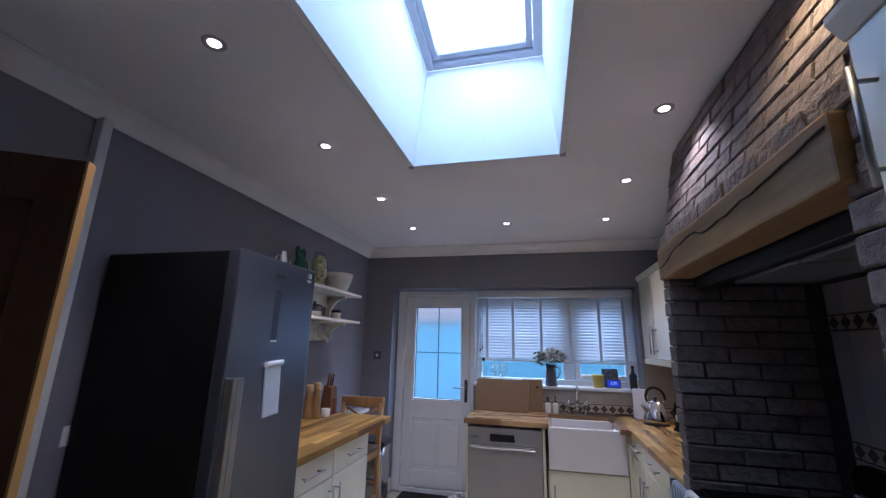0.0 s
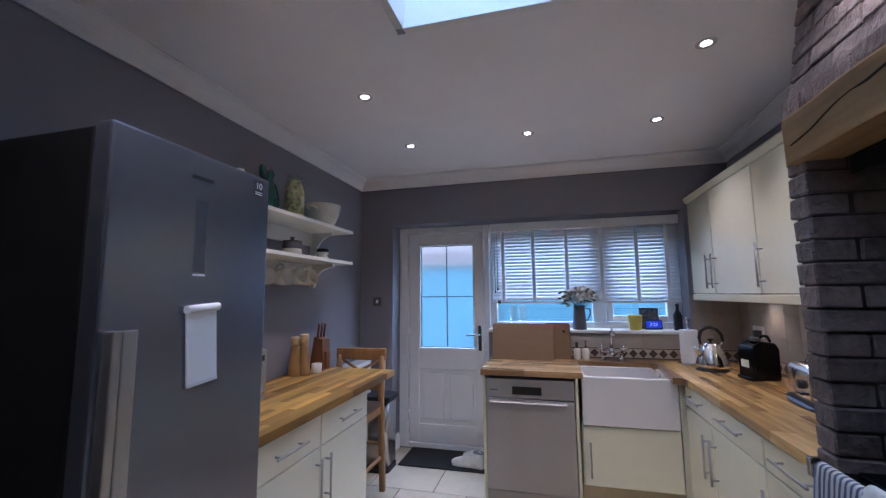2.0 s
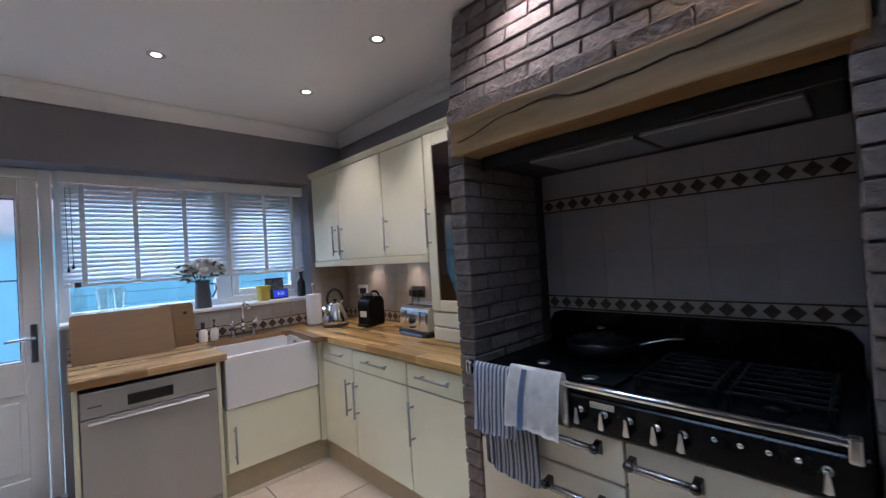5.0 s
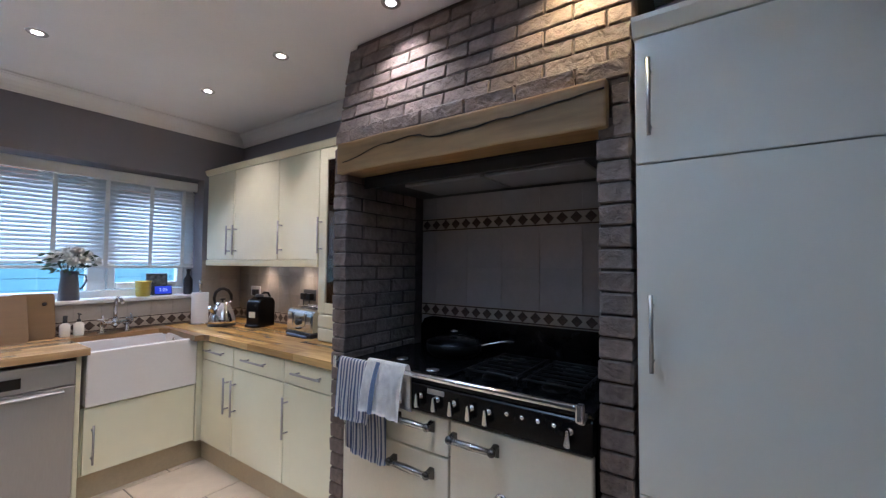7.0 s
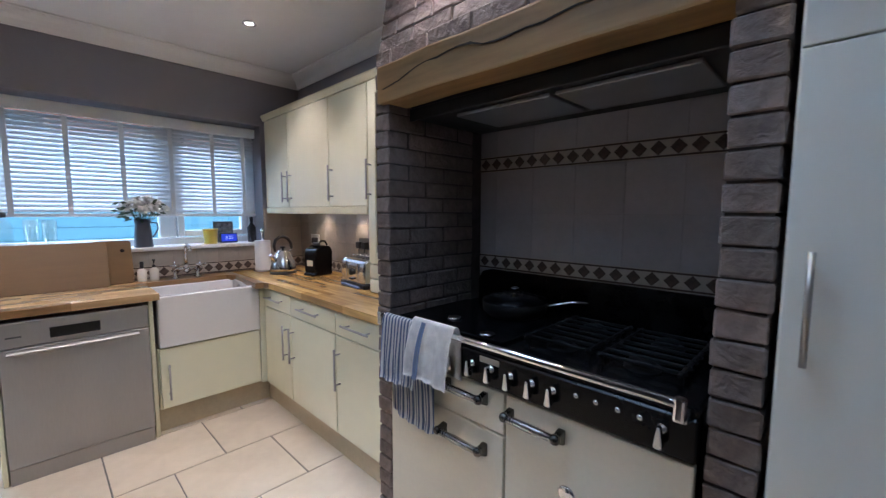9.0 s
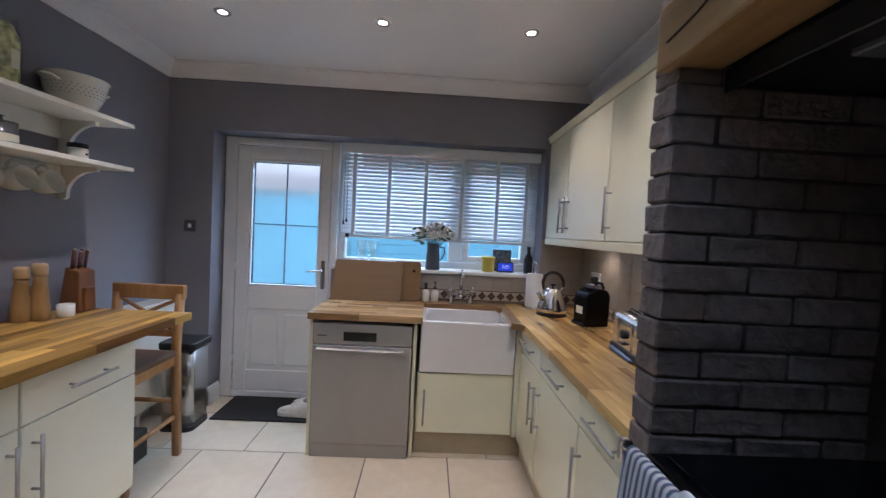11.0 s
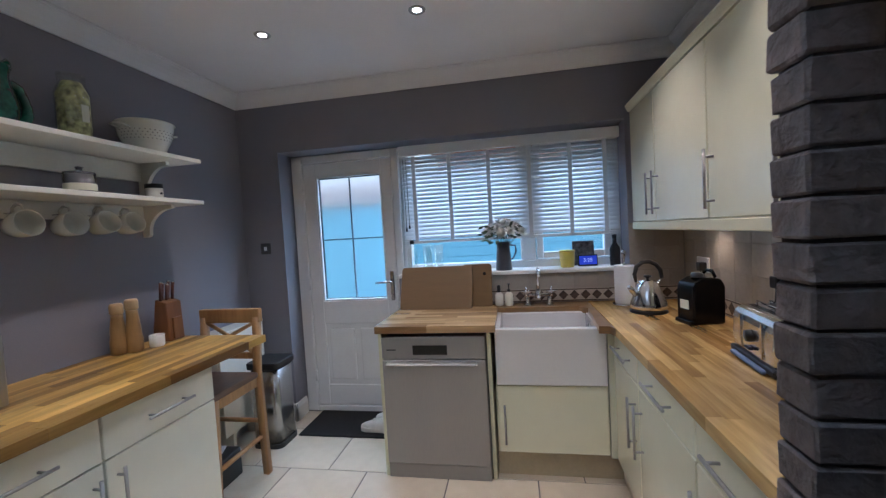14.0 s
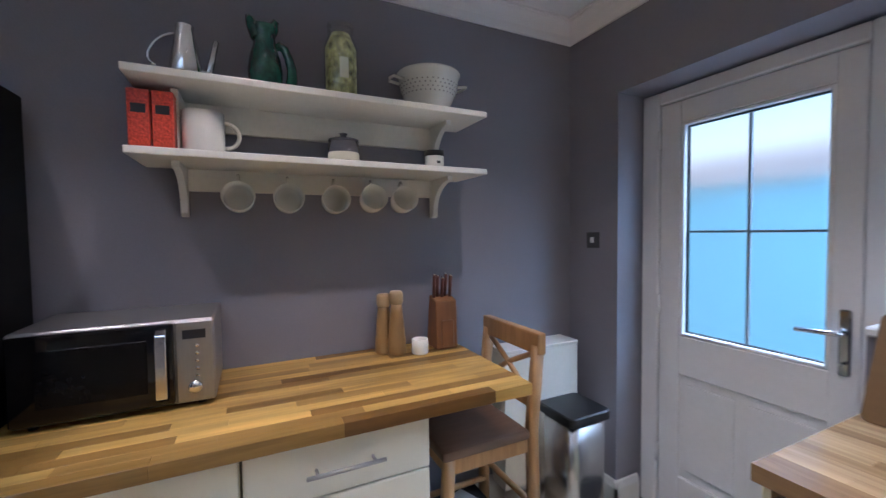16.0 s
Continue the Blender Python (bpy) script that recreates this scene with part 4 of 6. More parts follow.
part("long_handle", tube([(1.12, 1.605, 0.990), (1.14, 1.56, 1.004), (1.17, 1.50, 1.018), (1.195, 1.45, 1.018)], [0.006, 0.005, 0.006, 0.007], 10), M_CHROME, pan, "polished steel handle")


def towel(name, y0, y1, xf, ztop, zf, zb, material, label, border=None, seed=1):
    """A towel folded over the rail: a hanging front and back with soft waves."""
    t = thing(name, (0.668, (y0 + y1) / 2, ztop), label, "towel", "towels on the cooker rail")
    r = 0.016
    path = [(xf - 0.004, zf)]
    k = 12
    for i in range(1, k):
        path.append((xf + (0.668 - r - xf) * (i / k) ** 2, zf + (ztop - r - zf) * i / k))
    for i in range(7):
        a = math.pi - i * math.pi / 6
        path.append((0.668 + r * math.cos(a), ztop - r + r * math.sin(a)))
    for i in range(1, 8):
        path.append((0.668 + r + 0.004, ztop - r - (ztop - r - zb) * i / 7))
    bm = bmesh.new()
    nu = 28
    grid = []
    for i in range(nu + 1):
        u = i / nu
        col = []
        for j, (x, z) in enumerate(path):
            low = max(0, (ztop - z) / (ztop - zf))
            w = 0.011 * low * math.sin(u * 13 + seed) + 0.006 * low * noise.noise(Vector((u * 4, z * 7, seed)))
            sp = (u - 0.5) * (y1 - y0) * (1 - 0.06 * low * math.sin(seed))
            col.append(bm.verts.new((x - abs(w) if j < 12 else x + min(0.004, abs(w)), (y0 + y1) / 2 + sp, z + 0.004 * low * math.sin(u * 5 + seed))))
        grid.append(col)
    for a, b in zip(grid, grid[1:]):
        for j in range(len(path) - 1):
            f = bm.faces.new((a[j], b[j], b[j + 1], a[j + 1]))
            f.smooth = True
    bmesh.ops.solidify(bm, geom=bm.faces[:], thickness=0.005)
    part("cloth", bm, material, t)
    if border:
        b0, b1 = border
        bb = bmesh.new()
        prev = None
        for i in range(nu + 1):
            u = i / nu
            if not (b0 <= u <= b1):
                continue
            col = []
            for j, (x, z) in enumerate(path[:14]):
                low = max(0, (ztop - z) / (ztop - zf))
                w = 0.011 * low * math.sin(u * 13 + seed) + 0.006 * low * noise.noise(Vector((u * 4, z * 7, seed)))
                sp = (u - 0.5) * (y1 - y0) * (1 - 0.06 * low * math.sin(seed))
                col.append(bb.verts.new((x - abs(w) - 0.0085 if j < 12 else x - 0.0085, (y0 + y1) / 2 + sp, z + 0.002)))
            if prev:
                for j in range(len(col) - 1):
                    bb.faces.new((prev[j], col[j], col[j + 1], prev[j + 1])).smooth = True
            prev = col
        bmesh.ops.solidify(bb, geom=bb.faces[:], thickness=-0.002)
        part("woven_band", bb, M_BLUE, t, "blue woven band")
    return t


towel("hand_towel", 1.835, 2.045, 0.640, 0.972, 0.72, 0.57, M_STRIPE, "blue and white striped towel over the chrome rail", seed=1)
towel("hand_towel", 1.79, 2.0, 0.672 + 0.02, 0.955 - 0.014, 0.553, 0.60, M_STRIPE, "long blue and white striped towel under the others", seed=3)
towel("hand_towel", 1.665, 1.870, 0.618, 0.988, 0.785, 0.80, M_TOWELW, "white towel with a blue woven band over the rail", border=(0.58, 0.72), seed=5)


# ---- fitted units ----
def cabinet(name, at, label, group):
    return thing(name, at, label, "cabinet", group)


# east run, fronts facing west
EX = 0.80
GE = "base units along the east wall"
for y0, y1, hside in ((3.22, 3.625, "lo"), (2.675, 3.215, "hi"), (2.215, 2.67, "hi")):
    c = cabinet("base_cabinet", (1.1, (y0 + y1) / 2, 0), "cream gloss base unit with a drawer over a door", GE)
    part("body", bm_box(EX + 0.02, y0, 0.15, XR - 0.01, y1, 0.845), M_CARC, c)
    d = part("drawer_front", bm_box(EX, y0 + 0.002, 0.715, EX + 0.019, y1 - 0.002, 0.838, 0.003), M_CREAM, c)
    yc = (y0 + y1) / 2
    bar_handle(d, (EX, yc + 0.12, 0.787), (EX, yc - 0.12, 0.787), (-1, 0, 0))
    d = part("door", bm_box(EX, y0 + 0.002, 0.155, EX + 0.019, y1 - 0.002, 0.710, 0.003), M_CREAM, c)
    hy_ = y0 + 0.045 if hside == "lo" else y1 - 0.04
    bar_handle(d, (EX, hy_, 0.42), (EX, hy_, 0.645), (-1, 0, 0))
tagged(part("corner_post", bm_box(0.773, 3.640, 0.15, EX + 0.03, 3.668, 0.845, 0.003), M_CREAM), "cream corner filler post between the units", "filler panel")
struct("trim_plinth_east", bm_box(EX + 0.045, 2.21, 0, EX + 0.06, 3.72, 0.149), M_PLINTH, "beige plinth under the base units")
struct("trim_plinth_sink", bm_box(0.165, 3.705, 0, EX + 0.045, 3.72, 0.149), M_PLINTH, "beige plinth under the sink unit")

sinkcab = cabinet("sink_cabinet", (0.48, 3.95, 0), "low cream gloss unit under the sink with one door", GE)
part("body", bm_box(0.17, 3.675, 0.15, 0.79, 4.2, 0.535), M_CARC, sinkcab)
d = part("door", bm_box(0.180, 3.650, 0.16, 0.768, 3.672, 0.538, 0.003), M_CREAM, sinkcab)
bar_handle(d, (0.218, 3.650, 0.22), (0.218, 3.650, 0.44), (0, -1, 0))

sink = thing("butler_sink", (0.485, 3.9, 0.55), "white fireclay butler sink with a deep apron front", "sink")
SXA, SXB, SYA, SYB, SZA, SZB = 0.180, 0.768, 3.632, 4.10, 0.545, 0.862
part("apron", bm_box(SXA, SYA, SZA, SXB, SYA + 0.04, SZB, 0.012, 3), M_SINK, sink)
part("basin", join(bm_box(SXA, SYA + 0.03, SZA, SXA + 0.035, SYB, SZB - 0.002, 0.006), bm_box(SXB - 0.035, SYA + 0.03, SZA, SXB, SYB, SZB - 0.002, 0.006), bm_box(SXA + 0.03, SYB - 0.04, SZA, SXB - 0.03, SYB, SZB - 0.003, 0.006), bm_box(SXA + 0.03, SYA + 0.035, SZA, SXB - 0.03, SYB - 0.035, SZA + 0.05)), M_SINK, sink)
part("waste", lathe([(0.0, 0.004), (0.03, 0.004), (0.042, 0.002), (0.042, 0.0)], 0.485, 3.87, SZA + 0.05, 24), M_CHROME, sink, "chrome waste")
part("overflow", move(lathe([(0.012, 0.0), (0.025, 0.002), (0.025, 0.006), (0.012, 0.008)], seg=20), Matrix.Translation((SXB - 0.036, 3.90, 0.815)) @ Matrix.Rotation(radians(-90), 4, "Y")), M_CHROME, sink, "chrome overflow ring")

tap = thing("bridge_tap", (0.456, 4.165, 0.89), "chrome bridge mixer tap with cross heads behind the sink", "tap")
part("spout", tube([(0.456, 4.165, 0.97), (0.456, 4.165, 1.08), (0.456, 4.155, 1.115), (0.456, 4.12, 1.135), (0.456, 4.06, 1.125), (0.456, 4.03, 1.10)], [0.013, 0.011, 0.010, 0.010, 0.010, 0.011], 12), M_CHROME, tap)
part("bridge", join(tube([(0.375, 4.165, 0.955), (0.537, 4.165, 0.955)], 0.012, 12), lathe([(0.02, -0.02), (0.024, 0.0), (0.018, 0.03), (0.0, 0.032)], 0.456, 4.165, 0.955, 16), *[lathe([(0.026, 0.0), (0.026, 0.006), (0.014, 0.012), (0.013, 0.06)], x, 4.165, 0.89, 16) for x in (0.385, 0.527)]), M_CHROME, tap)
for x in (0.375, 0.537):
    part("cross_head", join(tube([(x, 4.165, 0.955), (x, 4.115, 0.985)], 0.009, 10), tube([(x - 0.032, 4.113, 0.986), (x + 0.032, 4.113, 0.986)], 0.008, 8), tube([(x, 4.095, 0.96), (x, 4.131, 1.012)], 0.0065, 8)), M_CHROME, tap)

dish = thing("dishwasher", (-0.17, 3.9, 0), "silver dishwasher with a dark display under the worktop", "dishwasher")
DX0, DX1, DYF = -0.468, 0.130, 3.612
part("body", bm_box(DX0 + 0.005, DYF + 0.03, 0.02, DX1 - 0.005, 4.2, 0.815), M_DW, dish)
part("plinth", bm_box(DX0 + 0.002, DYF + 0.012, 0.0, DX1 - 0.002, DYF + 0.04, 0.082), M_DW, dish)
part("door", bm_box(DX0, DYF, 0.088, DX1, DYF + 0.028, 0.695, 0.004), M_DW, dish)
cp = part("control_panel", bm_box(DX0, DYF, 0.699, DX1, DYF + 0.028, 0.828, 0.005), M_DW, dish)
part("display", bm_box(-0.283, DYF - 0.002, 0.726, -0.085, DYF, 0.780), M_DARKGL, cp, "dark display window")
part("name_bar", bm_box(DX0 + 0.03, DYF - 0.001, 0.750, DX0 + 0.085, DYF, 0.758), M_FELT, cp)
part("grip", prism([(DYF - 0.026, 0.668), (DYF - 0.028, 0.673), (DYF - 0.020, 0.681), (DYF, 0.683), (DYF, 0.664)], "x", DX0 + 0.028, DX1 - 0.05, 0.002), M_STEEL, dish, "polished grip bar")
for nm, b, lab in (("end_panel", (-0.492, 3.63, 0, -0.472, 4.2, 0.848), "cream end panel beside the dishwasher"), ("end_panel", (0.136, 3.64, 0, 0.158, 4.2, 0.848), "cream panel between dishwasher and sink")):
    tagged(part(nm, bm_box(*b, bevel=0.002), M_CARC), lab, "panel")


def staves(top, x0, x1, y0, y1, z0, z1, along, width, material, seed, skip=None):
    """A block of glued staves, cut to uneven lengths, as the pieces of a worktop."""
    rng = random.Random(seed)
    u0, u1, v0, v1 = (y0, y1, x0, x1) if along == "y" else (x0, x1, y0, y1)
    n = max(1, round((v1 - v0) / width))
    w = (v1 - v0) / n
    for i in range(n):
        u = u0
        ln = rng.uniform(0.12, 0.42)
        while u < u1 - 1e-4:
            e = u + ln
            if u1 - e < 0.12:
                e = u1
            a, b = v0 + i * w, v0 + (i + 1) * w
            bm = bm_box(a, u, z0, b, e, z1, 0.0007) if along == "y" else bm_box(u, a, z0, e, b, z1, 0.0007)
            part("stave", bm, material, top)
            u = e
            ln = rng.uniform(0.28, 0.5)


ZT = 0.890
wt_w = thing("worktop", (-1.43, 2.73, 0.85), "oiled hardwood worktop of glued staves with a seat overhang", "worktop")
staves(wt_w, XL + 0.002, -1.100, 1.985, 3.472, 0.850, ZT, "y", 0.044, M_STAVE, 4)
wt_d = thing("worktop", (-0.19, 3.93, 0.85), "oiled hardwood worktop above the dishwasher", "worktop")
staves(wt_d, -0.502, 0.188, 3.605, YB - 0.012, 0.850, ZT, "x", 0.044, M_STAVEX, 5)
wt_e = thing("worktop", (1.1, 3.2, 0.85), "oiled hardwood worktop along the east wall", "worktop")
staves(wt_e, 0.785, XR - 0.012, 2.212, YB - 0.012, 0.850, ZT, "y", 0.044, M_STAVEE, 6)
part("sink_surround", prism([(0.784, 3.50), (0.768, 3.55), (0.716, 3.555), (0.722, 3.64), (0.745, 4.02), (0.70, 4.085), (0.189, 4.085), (0.189, YB - 0.012), (0.784, YB - 0.012)], "z", 0.851, ZT - 0.0005, 0.001), M_STAVED, wt_e, "darker damp hardwood round the sink")

# west run under the shelves
WXF = -1.140
GW = "base units along the west wall"
for y0, y1, hs in ((2.035, 2.573, "hi"), (2.578, 3.105, "lo")):
    c = cabinet("base_cabinet", (-1.4, (y0 + y1) / 2, 0), "cream gloss base unit with a drawer over a door", GW)
    part("body", bm_box(XL + 0.01, y0, 0.13, WXF - 0.02, y1, 0.848), M_CARC, c)
    d = part("drawer_front", bm_box(WXF - 0.019, y0 + 0.002, 0.678, WXF, y1 - 0.002, 0.838, 0.003), M_CREAMW, c)
    yc = (y0 + y1) / 2
    bar_handle(d, (WXF, yc - 0.11, 0.757), (WXF, yc + 0.11, 0.757), (1, 0, 0))
    d = part("door", bm_box(WXF - 0.019, y0 + 0.002, 0.135, WXF, y1 - 0.002, 0.673, 0.003), M_CREAMW, c)
    hy_ = y1 - 0.04 if hs == "hi" else y0 + 0.04
    bar_handle(d, (WXF, hy_, 0.41), (WXF, hy_, 0.635), (1, 0, 0))
struct("trim_plinth_west", bm_box(WXF - 0.075, 1.99, 0, WXF - 0.06, 3.105, 0.129), M_PLINTH, "beige plinth under the base units")

# wall units
UX = 1.085
GU = "wall units along the east wall"
for y0, y1, hs in ((3.805, 4.235, "lo"), (3.205, 3.80, "hi"), (2.765, 3.20, "hi")):
    c = cabinet("wall_cabinet", (1.25, (y0 + y1) / 2, 1.4), "cream gloss wall unit with a steel bar handle", GU)
    part("body", bm_box(UX + 0.02, y0, 1.405, XR - 0.005, y1, 2.12), M_CARC, c)
    d = part("door", bm_box(UX, y0 + 0.0015, 1.408, UX + 0.019, y1 - 0.0015, 2.118, 0.003), M_CREAM, c)
    hy_ = y0 + 0.045 if hs == "lo" else y1 - 0.045
    bar_handle(d, (UX, hy_, 1.445), (UX, hy_, 1.675), (-1, 0, 0))
struct("trim_pelmet", join(bm_box(UX - 0.004, 2.765, 1.358, UX + 0.016, 4.238, 1.404, 0.004), bm_box(UX + 0.016, 4.222, 1.358, XR - 0.005, 4.238, 1.404)), M_CARC, "cream light pelmet under the wall units")
struct("trim_cornice", prism([(UX - 0.02, 2.165), (UX - 0.02, 2.155), (UX - 0.004, 2.122), (UX + 0.03, 2.122), (UX + 0.03, 2.165)], "y", 2.215, 4.255), M_CARC, "cream cornice along the top of the wall units")

dresser = thing("dresser_cabinet", (1.2, 2.49, 0.89), "tall cream dresser unit with a glass door on the worktop", "cabinet", GU)
GX = 1.082
y0, y1 = 2.225, 2.752
part("side_panel", bm_box(GX + 0.02, y1 - 0.018, 0.892, XR - 0.015, y1, 2.12), M_CARC, dresser)
part("side_panel", bm_box(GX + 0.02, y0, 0.892, XR - 0.015, y0 + 0.018, 2.12), M_CARC, dresser)
part("back_panel", bm_box(XR - 0.03, y0 + 0.018, 0.892, XR - 0.015, y1 - 0.018, 2.12), M_CABGL, dresser, "brown wood interior")
part("top_panel", bm_box(GX + 0.02, y0 + 0.018, 2.10, XR - 0.03, y1 - 0.018, 2.12), M_CARC, dresser)
part("bottom_panel", bm_box(GX + 0.02, y0 + 0.018, 1.065, XR - 0.03, y1 - 0.018, 1.083), M_CARC, dresser)
for z in (1.42, 1.76):
    part("shelf", bm_box(GX + 0.04, y0 + 0.018, z, XR - 0.03, y1 - 0.018, z + 0.012), M_CABGL, dresser)
gd = part("glass_door", join(bm_box(GX, y1 - 0.072, 1.07, GX + 0.02, y1 - 0.001, 2.118, 0.003), bm_box(GX, y0 + 0.001, 1.07, GX + 0.02, y0 + 0.072, 2.118, 0.003), bm_box(GX + 0.0005, y0 + 0.07, 2.04, GX + 0.0195, y1 - 0.07, 2.117, 0.003), bm_box(GX + 0.0005, y0 + 0.07, 1.071, GX + 0.0195, y1 - 0.07, 1.135, 0.003)), M_CREAM, dresser)
part("glass_pane", bm_box(GX + 0.008, y0 + 0.065, 1.13, GX + 0.012, y1 - 0.065, 2.045), M_CABPANE, gd, "brown tinted glass")
bar_handle(gd, (GX, y1 - 0.03, 1.445), (GX, y1 - 0.03, 1.675), (-1, 0, 0))
for i, (z0, z1) in enumerate(((0.895, 0.975), (0.98, 1.062))):
    d = part("drawer_front", bm_box(GX, y0 + 0.001, z0, GX + 0.02, y1 - 0.001, z1, 0.012, 3), M_CREAM, dresser)
bar_handle(d, (GX, 2.60, 0.985), (GX, 2.40, 0.985), (-1, 0, 0), 0.005, 0.02)
glass_me = lathe([(0.0, 0.0), (0.028, 0.001), (0.004, 0.006), (0.003, 0.06), (0.018, 0.075), (0.032, 0.10), (0.034, 0.13), (0.028, 0.16)], 0, 0, 0, 18)
gl_me = mesh_of("wine_glass", glass_me, M_JARGL)
for y, z in ((2.62, 1.772), (2.54, 1.772), (2.45, 1.772), (2.60, 1.432), (2.48, 1.432)):
    g = new("wine_glass", gl_me)
    g.location = (1.16, y, z)
    tagged(g, "clear stemmed glass on the dresser shelf", "glass", "glasses in the dresser")

tall = thing("tall_cabinet", (1.05, 0.58, 0), "full-height pale cream gloss cabinet with three fronts", "cabinet")
TX, ty0, ty1 = 0.727, 0.236, 0.850
part("body", bm_box(TX + 0.02, ty0, 0.12, XR - 0.005, ty1, 2.06), M_PALE, tall)
part("plinth", bm_box(TX + 0.06, ty0, 0, XR - 0.01, ty1, 0.12), M_PLINTH, tall)
for z0, z1, hz in ((0.125, 0.728, None), (0.732, 1.678, (1.085, 1.302)), (1.682, 2.058, (1.755, 1.978))):
    d = part("door", bm_box(TX, ty0 + 0.002, z0, TX + 0.019, ty1 - 0.002, z1, 0.004, 2), M_PALE, tall)
    if hz:
        bar_handle(d, (TX, ty1 - 0.042, hz[0]), (TX, ty1 - 0.042, hz[1]), (-1, 0, 0))
part("cornice", prism([(TX - 0.025, 2.115), (TX - 0.025, 2.10), (TX - 0.002, 2.062), (XR - 0.005, 2.062), (XR - 0.005, 2.115)], "y", ty0, ty1 + 0.003), M_PALE, tall)

# ---- fridge-freezer ----
fr = thing("fridge_freezer", (-1.4, 1.67, 0), "tall grey steel fridge-freezer with dark sides", "fridge")
FX, fy0, fy1, FZ = -1.030, 1.412, 1.984, 1.860
part("cabinet", bm_box(XL + 0.03, fy0 + 0.004, 0.03, FX - 0.065, fy1 - 0.004, FZ - 0.008, 0.005), M_FRSIDE, fr)
part("foot_grille", bm_box(XL + 0.06, fy0 + 0.02, 0.0, FX - 0.08, fy1 - 0.02, 0.035), M_BLACKP, fr)
up = part("upper_door", bm_box(FX - 0.058, fy0, 0.568, FX, fy1, FZ, 0.008, 2), M_FRIDGE, fr, "brushed grey steel door")
part("lower_door", bm_box(FX - 0.058, fy0, 0.05, FX, fy1, 0.560, 0.008, 2), M_FRIDGE, fr, "brushed grey steel door")
part("handle", join(bm_box(FX - 0.001, fy0 + 0.015, 0.70, FX + 0.035, fy0 + 0.038, 1.345, 0.005, 2), bm_box(FX + 0.020, fy0 + 0.038, 0.70, FX + 0.036, fy0 + 0.075, 1.345, 0.005, 2)), M_STEEL, up, "pale steel grip")
part("display", bm_box(FX - 0.002, 1.664, 1.495, FX + 0.0015, 1.706, 1.715, 0.001), M_FRDISP, up, "dark vertical display")
part("display_rim", bm_box(FX, 1.664, 1.485, FX + 0.002, 1.706, 1.491), M_INKW, up)
part("name_bar", bm_box(FX, 1.645, 1.777, FX + 0.001, 1.722, 1.788), M_INK, up, "dark maker's mark as a plain bar")
st = part("sticker", bm_box(FX, 1.902, 1.782, FX + 0.001, 1.950, 1.844), M_INK, up, "dark warranty sticker")
writing("sticker_number", "10", 0.034, Matrix.Translation((FX + 0.0015, 1.926, 1.822)) @ Euler((radians(90), 0, radians(90))).to_matrix().to_4x4(), M_INKW, st)
for z in (1.798, 1.791):
    part("sticker_line", bm_box(FX + 0.001, 1.908, z, FX + 0.0016, 1.944, z + 0.003), M_INKW, st)

pad = thing("note_pad", (FX + 0.005, 1.693, 1.42), "white note pad hanging tilted on the fridge door", "note pad")
MP = Matrix.Translation((FX + 0.002, 1.697, 1.390)) @ Matrix.Rotation(radians(4), 4, "X")
part("paper_block", move(bm_box(0, -0.053, -0.215, 0.008, 0.053, 0.0, 0.001), MP), M_PAPER, pad)
part("top_roll", move(tube([(0.010, -0.056, 0.0), (0.010, 0.056, 0.0)], 0.012, 12), MP), M_PAPER, pad)
part("backing_edge", move(bm_box(0.0, -0.053, -0.222, 0.009, 0.053, -0.213), MP), M_INKW, pad)


# ---- wall shelf and what stands on it ----
def resize(ob, f):
    """A thing made larger about its standing point."""
    ob.scale = f if isinstance(f, tuple) else (f, f, f)


shelf = thing("wall_shelf", (XL, 2.9, 1.475), "white painted double wall shelf with curved brackets and mug hooks", "shelf")
ZU, ZL = 1.918, 1.678
for z in (ZU, ZL):
    part("shelf_board", bm_box(XL + 0.001, 2.285, z - 0.024, -1.473, 3.532, z, 0.005, 2), M_SHELF, shelf)
part("back_rail", bm_box(XL + 0.001, 2.40, ZU - 0.125, XL + 0.02, 3.40, ZU - 0.025, 0.002), M_SHELF, shelf)
hook_rail = part("hook_rail", bm_box(XL + 0.001, 2.415, ZL - 0.105, XL + 0.02, 3.385, ZL - 0.025, 0.002), M_SHELF, shelf)


def bracket(yc, zt, drop, deep):
    pts = [(XL + 0.001, zt), (XL + deep, zt), (XL + deep, zt - 0.02)]
    for i in range(1, 11):
        a = i / 10 * math.pi / 2
        pts.append((XL + 0.045 + (deep - 0.045) * (1 - math.sin(a)), zt - 0.02 - (drop - 0.045) * (1 - math.cos(a))))
    pts += [(XL + 0.045, zt - drop + 0.012), (XL + 0.03, zt - drop), (XL + 0.001, zt - drop)]
    return prism(pts, "y", yc - 0.011, yc + 0.011)


